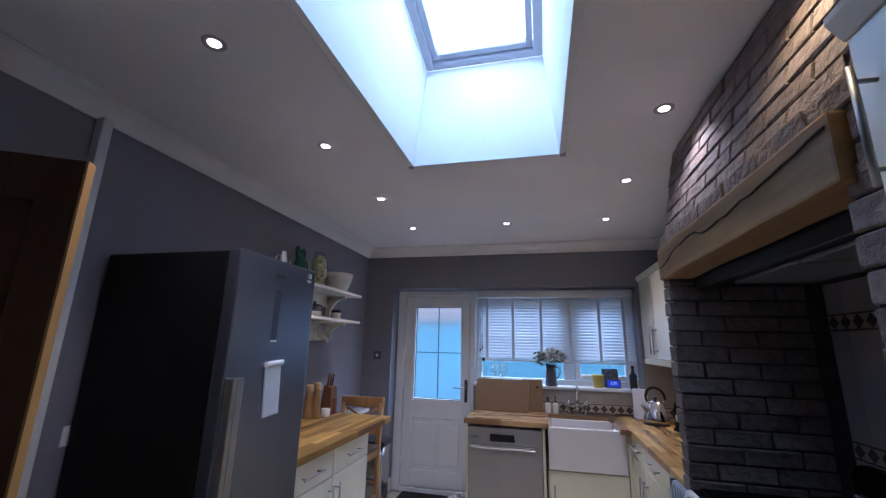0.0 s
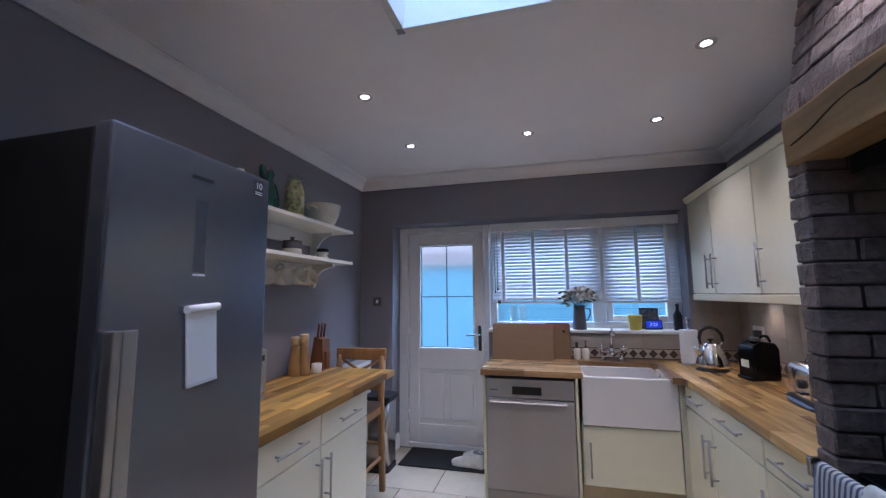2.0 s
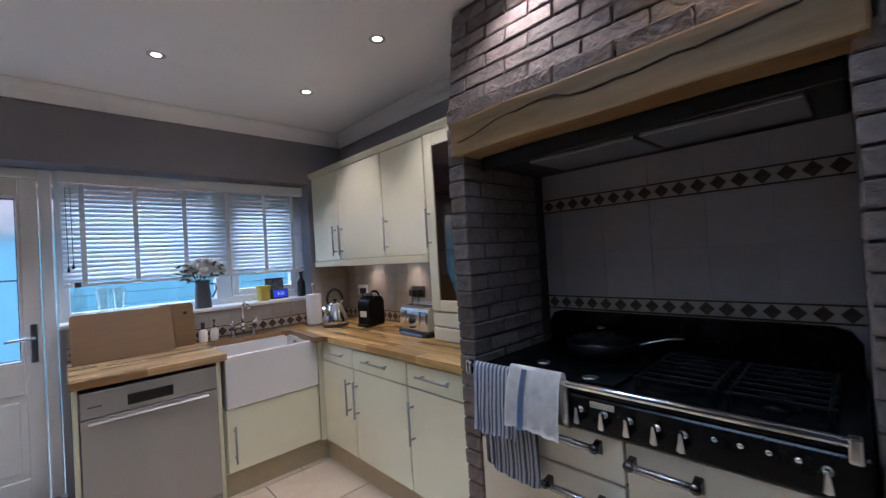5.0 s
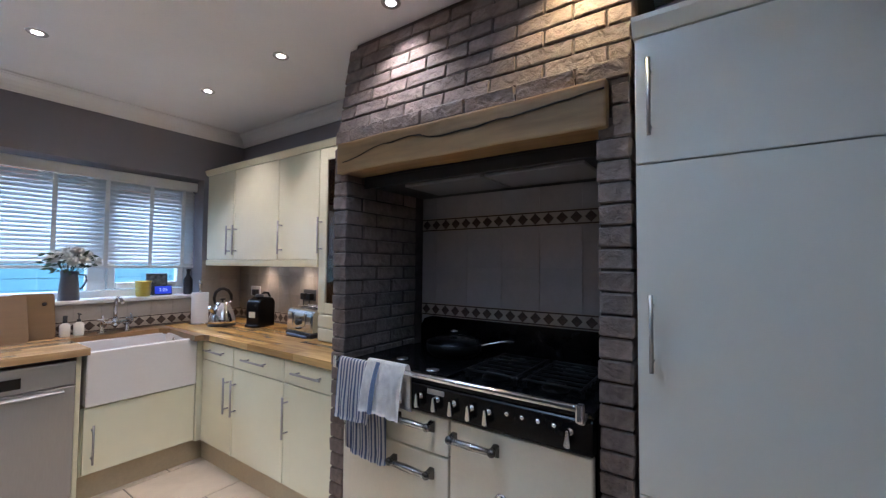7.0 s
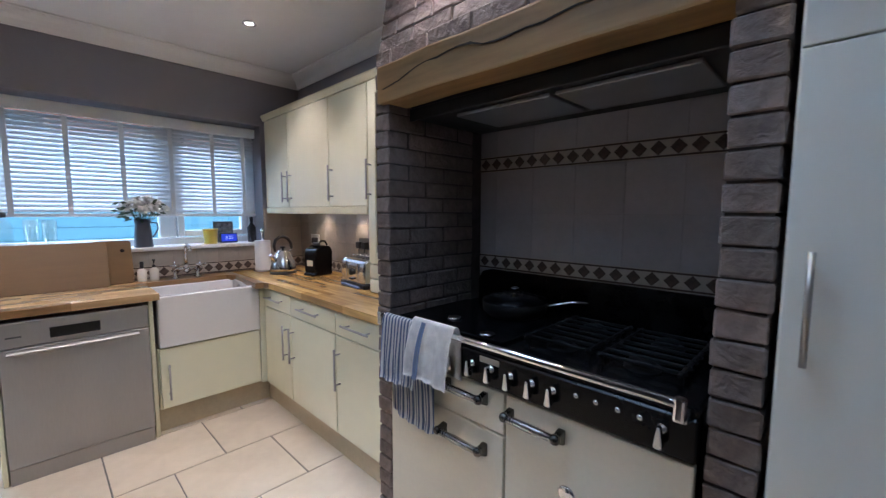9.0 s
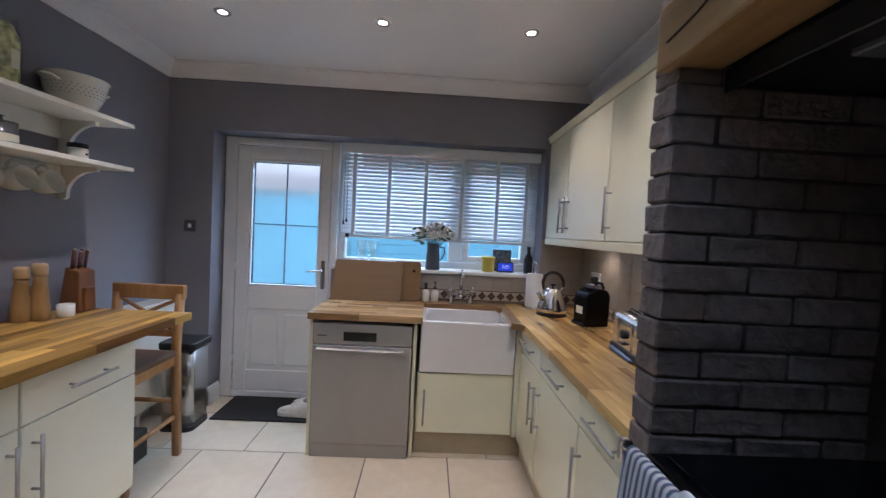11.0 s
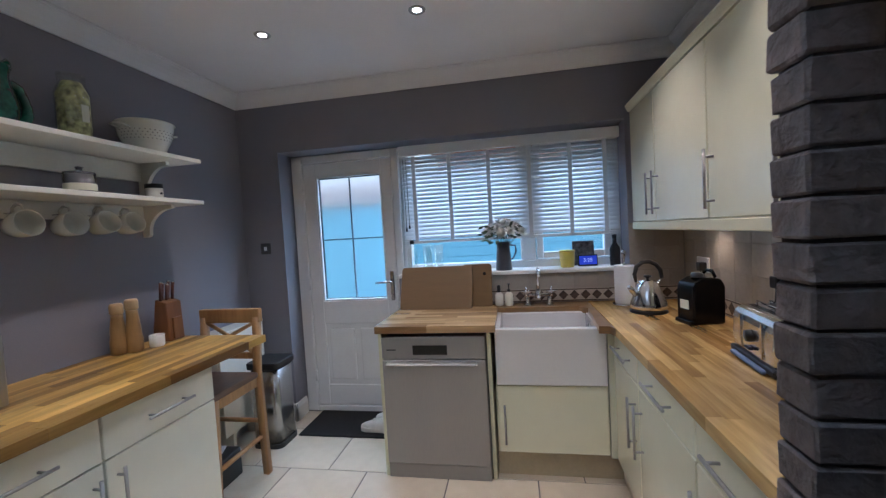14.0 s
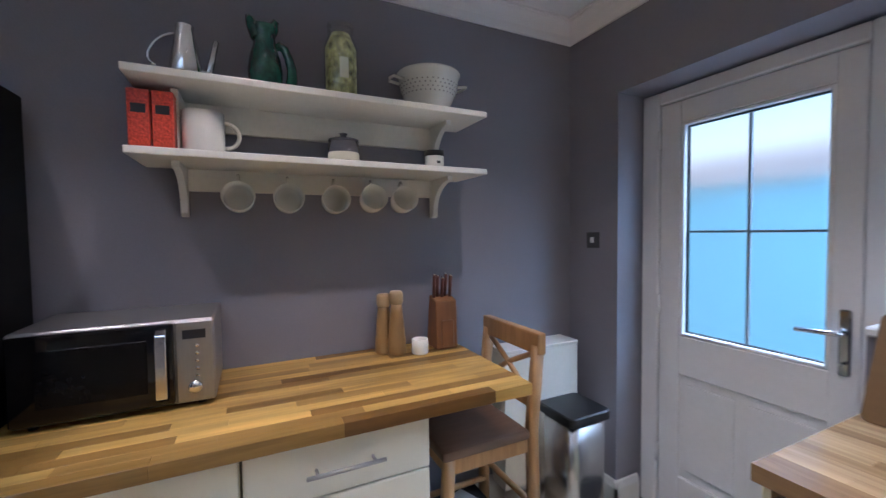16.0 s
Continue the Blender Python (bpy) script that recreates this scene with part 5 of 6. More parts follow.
for y in (2.403, 3.397):
    part("bracket", bracket(y, ZL - 0.025, 0.175, 0.20), M_SHELF, shelf)
    part("bracket", bracket(y, ZU - 0.025, ZU - ZL - 0.03, 0.19) if y > 3 else bm_box(XL + 0.001, y - 0.011, ZL + 0.001, XL + 0.17, y + 0.011, ZU - 0.025, 0.002), M_SHELF, shelf)
cup = lathe([(0.0, 0.0), (0.026, 0.0), (0.032, 0.006), (0.043, 0.04), (0.046, 0.085), (0.043, 0.085), (0.039, 0.04), (0.028, 0.009), (0.0, 0.006)], seg=26)
for y in (2.58, 2.75, 2.925, 3.08, 3.215):
    part("hook", tube([(XL + 0.02, y, 1.592), (XL + 0.05, y, 1.592), (XL + 0.058, y, 1.598), (XL + 0.058, y, 1.607)], 0.003, 8), M_CHROME, hook_rail)
    mg = thing("hanging_mug", (XL + 0.075, y, 1.545), "white china mug hanging from a shelf hook", "mug", "mugs on the hooks")
    mm = Matrix.Translation((XL + 0.05, y, 1.535)) @ Matrix.Rotation(radians(random.Random(int(y * 100)).uniform(72, 84)), 4, "Y") 
    part("cup_body", move(cup.copy(), mm), M_WHITE, mg)
    part("cup_handle", move(tube([(-0.036, 0, 0.02), (-0.062, 0, 0.025), (-0.072, 0, 0.045), (-0.062, 0, 0.066), (-0.042, 0, 0.07)], 0.0045, 8), mm), M_WHITE, mg)
    resize(mg, 1.22)
cup.free()

oil = thing("steel_pourer", (-1.58, 2.44, ZU), "polished conical steel pourer on the upper shelf", "pourer")
part("cone", lathe([(0.0, 0.0), (0.041, 0.0), (0.043, 0.006), (0.034, 0.07), (0.021, 0.14), (0.022, 0.146), (0.019, 0.150), (0.0, 0.147)], -1.58, 2.44, ZU, 24), M_POLISH, oil)
part("spout", tube([(-1.58, 2.468, ZU + 0.032), (-1.58, 2.490, ZU + 0.026), (-1.58, 2.496, ZU + 0.034), (-1.58, 2.515, ZU + 0.118)], [0.007, 0.008, 0.010, 0.007], 12), M_POLISH, oil)
part("ear", tube([(-1.58, 2.395 - 0.034 * math.sin(a_) + 0.022 * math.cos(a_), ZU + 0.078 + 0.045 * math.cos(a_)) for a_ in [i * math.pi / 10 for i in range(11)]], 0.003, 8), M_POLISH, oil)
resize(oil, 1.2)

fish = thing("glazed_jug", (-1.58, 2.69, ZU), "dark green glazed ceramic jug with a curled tail handle", "jug")
part("jug_body", move(lathe([(0.0, 0.0), (0.046, 0.0), (0.054, 0.008), (0.061, 0.035), (0.063, 0.07), (0.056, 0.11), (0.042, 0.15), (0.038, 0.175), (0.043, 0.200), (0.047, 0.212), (0.043, 0.214), (0.034, 0.18), (0.034, 0.15), (0.0, 0.14)], seg=26), Matrix.Translation((-1.60, 2.68, ZU)) @ Matrix.Diagonal((0.85, 1, 1, 1))), M_GREEN, fish)
part("lip", tube([(-1.60, 2.655, ZU + 0.175), (-1.60, 2.642, ZU + 0.205), (-1.60, 2.630, ZU + 0.226), (-1.60, 2.620, ZU + 0.240)], [0.024, 0.024, 0.018, 0.007], 14), M_GREEN, fish)
part("tail_handle", tube([(-1.60, 2.712, ZU + 0.145), (-1.60, 2.732, ZU + 0.158), (-1.60, 2.752, ZU + 0.148), (-1.60, 2.766, ZU + 0.120), (-1.60, 2.776, ZU + 0.085), (-1.60, 2.776, ZU + 0.050), (-1.60, 2.764, ZU + 0.024), (-1.60, 2.740, ZU + 0.015), (-1.60, 2.712, ZU + 0.016)], [0.012, 0.014, 0.016, 0.017, 0.019, 0.021, 0.021, 0.016, 0.013], 14), M_GREEN, fish)
part("fin", tube([(-1.60, 2.698, ZU + 0.185), (-1.60, 2.712, ZU + 0.212), (-1.60, 2.722, ZU + 0.230), (-1.60, 2.730, ZU + 0.225)], [0.020, 0.021, 0.015, 0.007], 14), M_GREEN, fish)
resize(fish, (1.0, 0.93, 1.10))

jar = thing("pasta_jar", (-1.60, 2.95, ZU), "tall glass jar filled with dried yellow pasta", "jar")
part("contents", lathe([(0.0, 0.003), (0.047, 0.003), (0.049, 0.03), (0.049, 0.16), (0.036, 0.19), (0.030, 0.205), (0.0, 0.207)], -1.60, 2.95, ZU, 24), M_PASTA, jar)
part("jar_glass", lathe([(0.0, 0.0), (0.050, 0.0), (0.053, 0.01), (0.053, 0.165), (0.040, 0.195), (0.038, 0.225), (0.041, 0.228)], -1.60, 2.95, ZU, 28), M_JARGL, jar)
part("label", bm_box(-1.5475, 2.935, ZU + 0.06, -1.546, 2.962, ZU + 0.12), M_LABEL, jar, "pale paper label")
part("lid", lathe([(0.042, 0.218), (0.042, 0.232), (0.0, 0.234)], -1.60, 2.95, ZU, 24), M_JARGL, jar)
resize(jar, (1.2, 1.2, 1.25))

col = thing("colander", (-1.625, 3.33, ZU), "cream enamel colander with two loop handles", "colander")
prof = [(0.0, 0.012), (0.055, 0.012), (0.058, 0.0), (0.066, 0.0), (0.070, 0.02), (0.098, 0.09), (0.106, 0.148), (0.112, 0.152), (0.110, 0.158), (0.100, 0.150), (0.092, 0.09), (0.062, 0.024), (0.0, 0.02)]
part("bowl", lathe(prof, -1.625, 3.33, ZU, 40), M_WHITE, col)
holes = []
for row, (rr, hh) in enumerate(((0.0905, 0.07), (0.0955, 0.083), (0.0995, 0.096), (0.1015, 0.109))):
    for k in range(36):
        a = 2 * math.pi * (k + 0.5 * (row % 2)) / 36
        if math.cos(a) > -0.3:
            holes.append(move(lathe([(0.0, 0.0012), (0.0026, 0.0008), (0.0026, -0.001)], seg=6), Matrix.Translation((-1.625 + rr * math.cos(a), 3.33 + rr * math.sin(a), ZU + hh)) @ Matrix.Rotation(a, 4, "Z") @ Matrix.Rotation(radians(80), 4, "Y")))
part("holes", join(*holes), M_HOLE, col, "rows of small dark holes")
for s in (-1, 1):
    part("loop_handle", tube([(-1.65, 3.33 + s * 0.10, ZU + 0.118), (-1.65, 3.33 + s * 0.135, ZU + 0.125), (-1.625, 3.33 + s * 0.14, ZU + 0.127), (-1.60, 3.33 + s * 0.135, ZU + 0.125), (-1.60, 3.33 + s * 0.10, ZU + 0.118)], 0.006, 8), M_WHITE, col)
resize(col, (1.24, 1.24, 1.08))

for yc, nm in ((2.315, 0), (2.378, 1)):
    tin = thing("tea_caddy", (-1.56, yc, ZL), "red patterned tea tin with a dark label", "tin", "tea tins on the shelf")
    part("tin_body", bm_box(-1.66, yc - 0.029, ZL, -1.535, yc + 0.029, ZL + 0.178, 0.004), M_RED, tin)
    part("tin_lid", bm_box(-1.661, yc - 0.030, ZL + 0.172, -1.534, yc + 0.030, ZL + 0.186, 0.004), M_RED, tin)
    part("label", bm_box(-1.535, yc - 0.019, ZL + 0.112, -1.5335, yc + 0.019, ZL + 0.140), M_INK, tin, "black label")

mug = thing("pint_mug", (-1.60, 2.482, ZL), "large plain cream mug on the lower shelf", "mug")
part("mug_body", lathe([(0.0, 0.0), (0.054, 0.0), (0.058, 0.006), (0.058, 0.142), (0.054, 0.142), (0.053, 0.01), (0.0, 0.008)], -1.60, 2.482, ZL, 30), M_WHITE, mug)
part("mug_handle", tube([(-1.60, 2.536 + 0.044 * math.sin(a_) ** 0.8, ZL + 0.072 + 0.042 * math.cos(a_)) for a_ in [i * math.pi / 10 for i in range(11)]], 0.007, 10), M_WHITE, mug)
resize(mug, (1.1, 1.1, 1.02))

cj = thing("candle_jar", (-1.61, 2.955, ZL), "smoked glass candle jar with a pale label and knobbed lid", "candle")
part("jar_body", lathe([(0.0, 0.0), (0.048, 0.0), (0.050, 0.004), (0.050, 0.075), (0.0, 0.076)], -1.61, 2.955, ZL, 28), M_GREYG, cj)
part("label", lathe([(0.0503, 0.012), (0.0508, 0.013), (0.0508, 0.038), (0.0503, 0.039)], -1.61, 2.955, ZL, 28), M_LABEL, cj, "cream label")
part("lid", lathe([(0.050, 0.076), (0.050, 0.083), (0.012, 0.09), (0.009, 0.097), (0.014, 0.104), (0.0, 0.108)], -1.61, 2.955, ZL, 24), M_GREYG, cj)
resize(cj, 1.18)
sj = thing("spice_jar", (-1.63, 3.355, ZL), "small white jar with a black lid", "jar")
part("jar_body", lathe([(0.0, 0.0), (0.031, 0.0), (0.033, 0.004), (0.033, 0.05), (0.0, 0.052)], -1.63, 3.355, ZL, 24), M_WHITE, sj)
part("lid", lathe([(0.034, 0.050), (0.034, 0.068), (0.0, 0.07)], -1.63, 3.355, ZL, 24), M_BLACKP, sj)
part("mark", bm_box(-1.5975, 3.350, ZL + 0.024, -1.5965, 3.362, ZL + 0.032), M_INK, sj)
resize(sj, 1.3)

# ---- on the west worktop ----
mw = thing("microwave_oven", (-1.58, 2.27, ZT), "silver microwave oven with a black glass door", "microwave")
MX, m0, m1, mz = -1.425, 2.03, 2.505, ZT + 0.012
part("casing", bm_box(XL + 0.02, m0, mz, MX, m1, mz + 0.255, 0.006), M_STEEL, mw, "silver steel casing")
part("door_glass", bm_box(MX - 0.004, m0 + 0.004, mz + 0.008, MX + 0.012, m1 - 0.105, mz + 0.247, 0.004), M_DARKGL, mw, "black glass door")
part("window_mesh", bm_box(MX + 0.0115, m0 + 0.06, mz + 0.05, MX + 0.0135, m1 - 0.17, mz + 0.205, 0.001), M_BLACK, mw)
part("handle", prism([(MX + 0.010, mz + 0.02), (MX + 0.036, mz + 0.035), (MX + 0.040, mz + 0.125), (MX + 0.036, mz + 0.22), (MX + 0.010, mz + 0.235), (MX + 0.010, mz + 0.215), (MX + 0.024, mz + 0.20), (MX + 0.026, mz + 0.125), (MX + 0.024, mz + 0.055), (MX + 0.010, mz + 0.04)], "y", m1 - 0.148, m1 - 0.120, 0.002), M_POLISH, mw, "curved silver handle")
pnl = part("control_panel", bm_box(MX - 0.004, m1 - 0.102, mz + 0.004, MX + 0.010, m1 - 0.001, mz + 0.251, 0.004), M_STEEL, mw)
part("display", bm_box(MX + 0.010, m1 - 0.082, mz + 0.198, MX + 0.0112, m1 - 0.022, mz + 0.225), M_INK, pnl, "dark display")
bt = mesh_of("button", move(lathe([(0.0055, 0.0), (0.0055, 0.003), (0.0, 0.0035)], seg=10), Matrix.Rotation(radians(90), 4, "Y")), M_POLISH)
for k in range(5):
    shared("button", bt, pnl, (MX + 0.010, m1 - 0.045, mz + 0.176 - k * 0.023))
part("dial", move(lathe([(0.019, 0.0), (0.018, 0.014), (0.0, 0.016)], seg=22), Matrix.Translation((MX + 0.010, m1 - 0.052, mz + 0.052)) @ Matrix.Rotation(radians(90), 4, "Y")), M_POLISH, pnl, "round silver dial")
foot = mesh_of("foot", lathe([(0.012, 0.0), (0.012, 0.013), (0.0, 0.013)], seg=12), M_BLACKP)
for x in (XL + 0.05, MX - 0.03):
    for y in (m0 + 0.04, m1 - 0.04):
        shared("foot", foot, mw, (x, y, ZT))

for x, y, h, f in ((-1.685, 3.128, 0.27, 0.0), (-1.642, 3.172, 0.285, 0.4)):
    ml = thing("pepper_mill", (x, y, ZT), "tall turned two-tone wooden mill on the worktop", "mill", "mills on the worktop")
    part("mill_base", lathe([(0.0, 0.0), (0.032, 0.0), (0.034, 0.006), (0.034, 0.07), (0.031, 0.08), (0.028, 0.14), (0.023, 0.19), (0.022, h - 0.06), (0.0, h - 0.06)], x, y, ZT, 22), M_MILL, ml)
    part("mill_top", lathe([(0.022, h - 0.058), (0.026, h - 0.05), (0.026, h - 0.012), (0.021, h), (0.0, h)], x, y, ZT, 22), M_MILLTOP, ml)
    resize(ml, (1.15, 1.15, 0.95))
kb = thing("knife_block", (-1.655, 3.405, ZT), "dark wooden knife block with five brown-handled knives", "knife block")
mk = Matrix.Translation((-1.655, 3.395, ZT)) 
part("block", move(prism([(-0.06, 0.0), (0.055, 0.0), (0.045, 0.215), (-0.025, 0.235)], "y", -0.052, 0.052, 0.004), mk), M_BLOCK, kb)
part("label_board", move(bm_box(0.053, -0.03, 0.01, 0.066, 0.03, 0.13, 0.004), mk), M_BLOCK, kb)
for k in range(5):
    yy = -0.04 + k * 0.02
    kn = part("knife_handle", move(tube([(0.0 - 0.01 * (k % 2), yy, 0.215), (0.012 - 0.01 * (k % 2), yy, 0.328 - 0.008 * (k % 3))], [0.0078, 0.0085], 10), mk), M_HAFT, kb, "red-brown knife handle")
    part("haft_cap", move(tube([(0.012 - 0.01 * (k % 2), yy, 0.328 - 0.008 * (k % 3)), (0.013 - 0.01 * (k % 2), yy, 0.337 - 0.008 * (k % 3))], 0.0087, 10), mk), M_POLISH, kn, "steel cap")
cp_ = thing("tea_light_cup", (-1.60, 3.262, ZT), "small white candle cup on the worktop", "candle")
part("cup", lathe([(0.0, 0.0), (0.034, 0.0), (0.036, 0.004), (0.036, 0.062), (0.032, 0.062), (0.031, 0.03), (0.0, 0.028)], -1.60, 3.262, ZT, 24), M_WHITE, cp_)
part("wax", lathe([(0.031, 0.03), (0.031, 0.046), (0.0, 0.047)], -1.60, 3.262, ZT, 20), M_LABEL, cp_)

# ---- bar chair, bins, mat and shoes ----
ch = thing("bar_chair", (-1.42, 3.4, 0), "honey pine bar chair with a crossed back at the worktop end", "chair")
cx0, cx1, cyb, cyf, SZ = -1.635, -1.235, 3.625, 3.215, 0.635
for x in (cx0 + 0.02, cx1 - 0.02):
    part("leg", tube([(x, cyf - 0.02, 0.0), (x, cyf + 0.01, SZ - 0.03)], 0.026, 4), M_CHAIR, ch)
    part("back_post", tube([(x + (0.015 if x > -1.4 else -0.015), cyb - 0.03, 0.0), (x, cyb - 0.035, SZ), (x, cyb, 1.0)], 0.026, 4), M_CHAIR, ch)
seat = bm_box(cx0, cyf - 0.02, SZ - 0.03, cx1, cyb - 0.055, SZ + 0.005, 0.012, 2)
part("seat", seat, M_SEAT, ch, "dark brown worn seat")
part("apron_rail", bm_box(cx0 + 0.03, cyf + 0.0, SZ - 0.085, cx1 - 0.03, cyf + 0.018, SZ - 0.031), M_CHAIR, ch)
for x in (cx0 + 0.012, cx1 - 0.03):
    part("apron_rail", bm_box(x, cyf + 0.02, SZ - 0.085, x + 0.018, cyb - 0.06, SZ - 0.031), M_CHAIR, ch)
toprail = bm_box(cx0 - 0.005, cyb - 0.022, 0.928, cx1 + 0.005, cyb + 0.018, 1.014, 0.008, 2)
part("top_rail", toprail, M_CHAIR, ch)
part("lower_back_rail", bm_box(cx0 + 0.03, cyb - 0.035, 0.71, cx1 - 0.03, cyb - 0.012, 0.75, 0.005), M_CHAIR, ch)
part("cross_slat", tube([(cx0 + 0.035, cyb - 0.022, 0.745), (-1.435, cyb - 0.010, 0.85), (cx1 - 0.035, cyb - 0.004, 0.93)], 0.012, 6), M_CHAIR, ch)
part("cross_slat", tube([(cx1 - 0.035, cyb - 0.024, 0.745), (-1.435, cyb - 0.012, 0.84), (cx0 + 0.035, cyb - 0.006, 0.93)], 0.012, 6), M_CHAIR, ch)
for x in (cx0 + 0.02, cx1 - 0.02):
    part("stretcher", tube([(x, cyf - 0.01, 0.235), (x, cyb - 0.035, 0.235)], 0.014, 6), M_CHAIR, ch)
part("stretcher", tube([(cx0 + 0.02, cyf - 0.008, 0.30), (cx1 - 0.02, cyf - 0.008, 0.30)], 0.014, 6), M_CHAIR, ch)
part("stretcher", tube([(cx0 + 0.02, cyb - 0.033, 0.33), (cx1 - 0.02, cyb - 0.033, 0.33)], 0.014, 6), M_CHAIR, ch)

bn = thing("pedal_bin", (-1.44, 3.935, 0), "brushed steel waste bin with a black lid", "bin")


def rounded(x0, y0, x1, y1, r, n=6):
    pts = []
    for cx_, cy_, a0 in ((x1 - r, y1 - r, 0), (x0 + r, y1 - r, 90), (x0 + r, y0 + r, 180), (x1 - r, y0 + r, 270)):
        for i in range(n + 1):
            a = radians(a0 + 90 * i / n)
            pts.append((cx_ + r * math.cos(a), cy_ + r * math.sin(a)))
    return pts


body = prism(rounded(-1.525, 3.85, -1.310, 4.075, 0.05), "z", 0.02, 0.545)
for f in body.faces:
    f.smooth = len(f.verts) == 4
part("bin_body", body, M_BINB, bn)
part("bin_base", prism(rounded(-1.53, 3.845, -1.305, 4.08, 0.05), "z", 0.0, 0.03), M_BLACKP, bn)
part("lid", prism(rounded(-1.535, 3.84, -1.300, 4.085, 0.03), "z", 0.546, 0.592, 0.006), M_BLACKP, bn, "black plastic lid")
wb = thing("panel_heater", (-1.68, 3.93, 0), "white enamel panel heater standing by the wall behind the bin", "heater")
part("front_panel", bm_box(-1.622, 3.70, 0.14, -1.600, 4.165, 0.815, 0.006, 2), M_WHITE, wb)
part("rear_panel", bm_box(XL + 0.022, 3.71, 0.16, XL + 0.045, 4.155, 0.80, 0.004), M_WHITE, wb)
for y in (3.70, 4.150):
    part("side_panel", bm_box(XL + 0.045, y, 0.14, -1.622, y + 0.015, 0.815, 0.003), M_WHITE, wb)
part("top_grille", bm_box(XL + 0.02, 3.697, 0.815, -1.597, 4.168, 0.832, 0.005, 2), M_WHITE, wb)
for y in (3.78, 4.07):
    part("foot", bm_box(XL + 0.03, y, 0.0, -1.61, y + 0.03, 0.16, 0.003), M_WHITE, wb)

cr = thing("shoe_box", (-1.50, 3.40, 0), "dark box with pale paper on the floor below the chair", "box")
part("box_body", bm_box(XL + 0.03, 3.25, 0.0, -1.40, 3.58, 0.17, 0.006), M_BLACKP, cr)
part("paper", move(bm_box(-0.10, -0.13, 0.0, 0.10, 0.13, 0.006, 0.002), Matrix.Translation((-1.53, 3.41, 0.172)) @ Matrix.Rotation(0.4, 4, "Z")), M_PAPER, cr)

dm = bm_box(-1.29, 4.03, 0.0, -0.50, 4.425, 0.012, 0.004)
tagged(part("door_mat", dm, M_MAT), "dark coir door mat before the back door", "door mat")


def shoe(mx, lab):
    s = thing("trainer", mx.translation, lab, "shoe", "shoes on the mat")
    out = [(0.0, -0.030), (0.03, -0.037), (0.10, -0.034), (0.16, -0.040), (0.22, -0.043), (0.26, -0.032), (0.278, 0.0), (0.26, 0.034), (0.22, 0.045), (0.16, 0.038), (0.10, 0.032), (0.03, 0.036), (0.0, 0.030), (-0.012, 0.0)]
    part("sole", move(prism(out, "z", 0.0, 0.026, 0.004), mx), M_SHOE, s)
    rings = [(0.0, 0.03, 0.085), (0.03, 0.034, 0.10), (0.07, 0.034, 0.088), (0.11, 0.032, 0.072), (0.16, 0.037, 0.062), (0.21, 0.040, 0.05), (0.25, 0.032, 0.038), (0.27, 0.012, 0.030)]
    bm = bmesh.new()
    rr = []
    for x, w, h in rings:
        rr.append([bm.verts.new((x, w * math.cos(a), 0.022 + (h - 0.022) * max(0, math.sin(a)) ** 0.7)) for a in [math.pi * k / 10 for k in range(11)]])
    for a, b in zip(rr, rr[1:]):
        for k in range(10):
            bm.faces.new((a[k], a[k + 1], b[k + 1], b[k])).smooth = True
    bm.faces.new(rr[0])
    bmesh.ops.recalc_face_normals(bm, faces=bm.faces[:])
    part("upper", move(bm, mx), M_SHOE, s)
    part("collar", move(tube([(0.012, -0.02, 0.092), (0.0, 0.0, 0.09), (0.012, 0.02, 0.092), (0.06, 0.018, 0.094), (0.08, 0.0, 0.09), (0.06, -0.018, 0.094), (0.012, -0.02, 0.092)], 0.007, 8), mx), M_SHOE2, s, "grey padded collar")
    for k in range(4):
        x = 0.10 + k * 0.022
        part("lace", move(tube([(x, -0.018, 0.072 - k * 0.004), (x + 0.004, 0.0, 0.078 - k * 0.004), (x, 0.018, 0.072 - k * 0.004)], 0.0035, 6), mx), M_SHOE, s)
    resize(s, (1.0, 1.0, 1.3))


shoe(Matrix.Translation((-0.575, 4.10, 0.012)) @ Matrix.Rotation(radians(172), 4, "Z"), "white running shoe on the dark mat")
shoe(Matrix.Translation((-0.515, 4.22, 0.012)) @ Matrix.Rotation(radians(166), 4, "Z"), "white running shoe lying beside its pair")

# ---- on the east worktop ----
kt = thing("kettle", (1.052, 3.875, ZT), "polished steel pyramid kettle with a black arched handle", "kettle")
kx, ky = 1.052, 3.875
part("power_base", lathe([(0.0, 0.0), (0.098, 0.0), (0.10, 0.008), (0.088, 0.018), (0.0, 0.018)], kx, ky, ZT, 32), M_BLACKP, kt)
part("kettle_body", lathe([(0.0, 0.02), (0.096, 0.02), (0.100, 0.03), (0.094, 0.06), (0.066, 0.135), (0.046, 0.172), (0.042, 0.176), (0.040, 0.18), (0.0, 0.186)], kx, ky, ZT, 36), M_POLISH, kt)
part("lid_knob", lathe([(0.0, 0.186), (0.008, 0.186), (0.010, 0.196), (0.022, 0.202), (0.020, 0.21), (0.0, 0.213)], kx, ky, ZT, 18), M_BLACKP, kt)
ca, sa = math.cos(radians(195)), math.sin(radians(195))
part("spout", tube([(kx + 0.07 * ca, ky + 0.07 * sa, ZT + 0.105), (kx + 0.10 * ca, ky + 0.10 * sa, ZT + 0.135), (kx + 0.115 * ca, ky + 0.115 * sa, ZT + 0.155)], [0.02, 0.015, 0.012], 12), M_POLISH, kt)
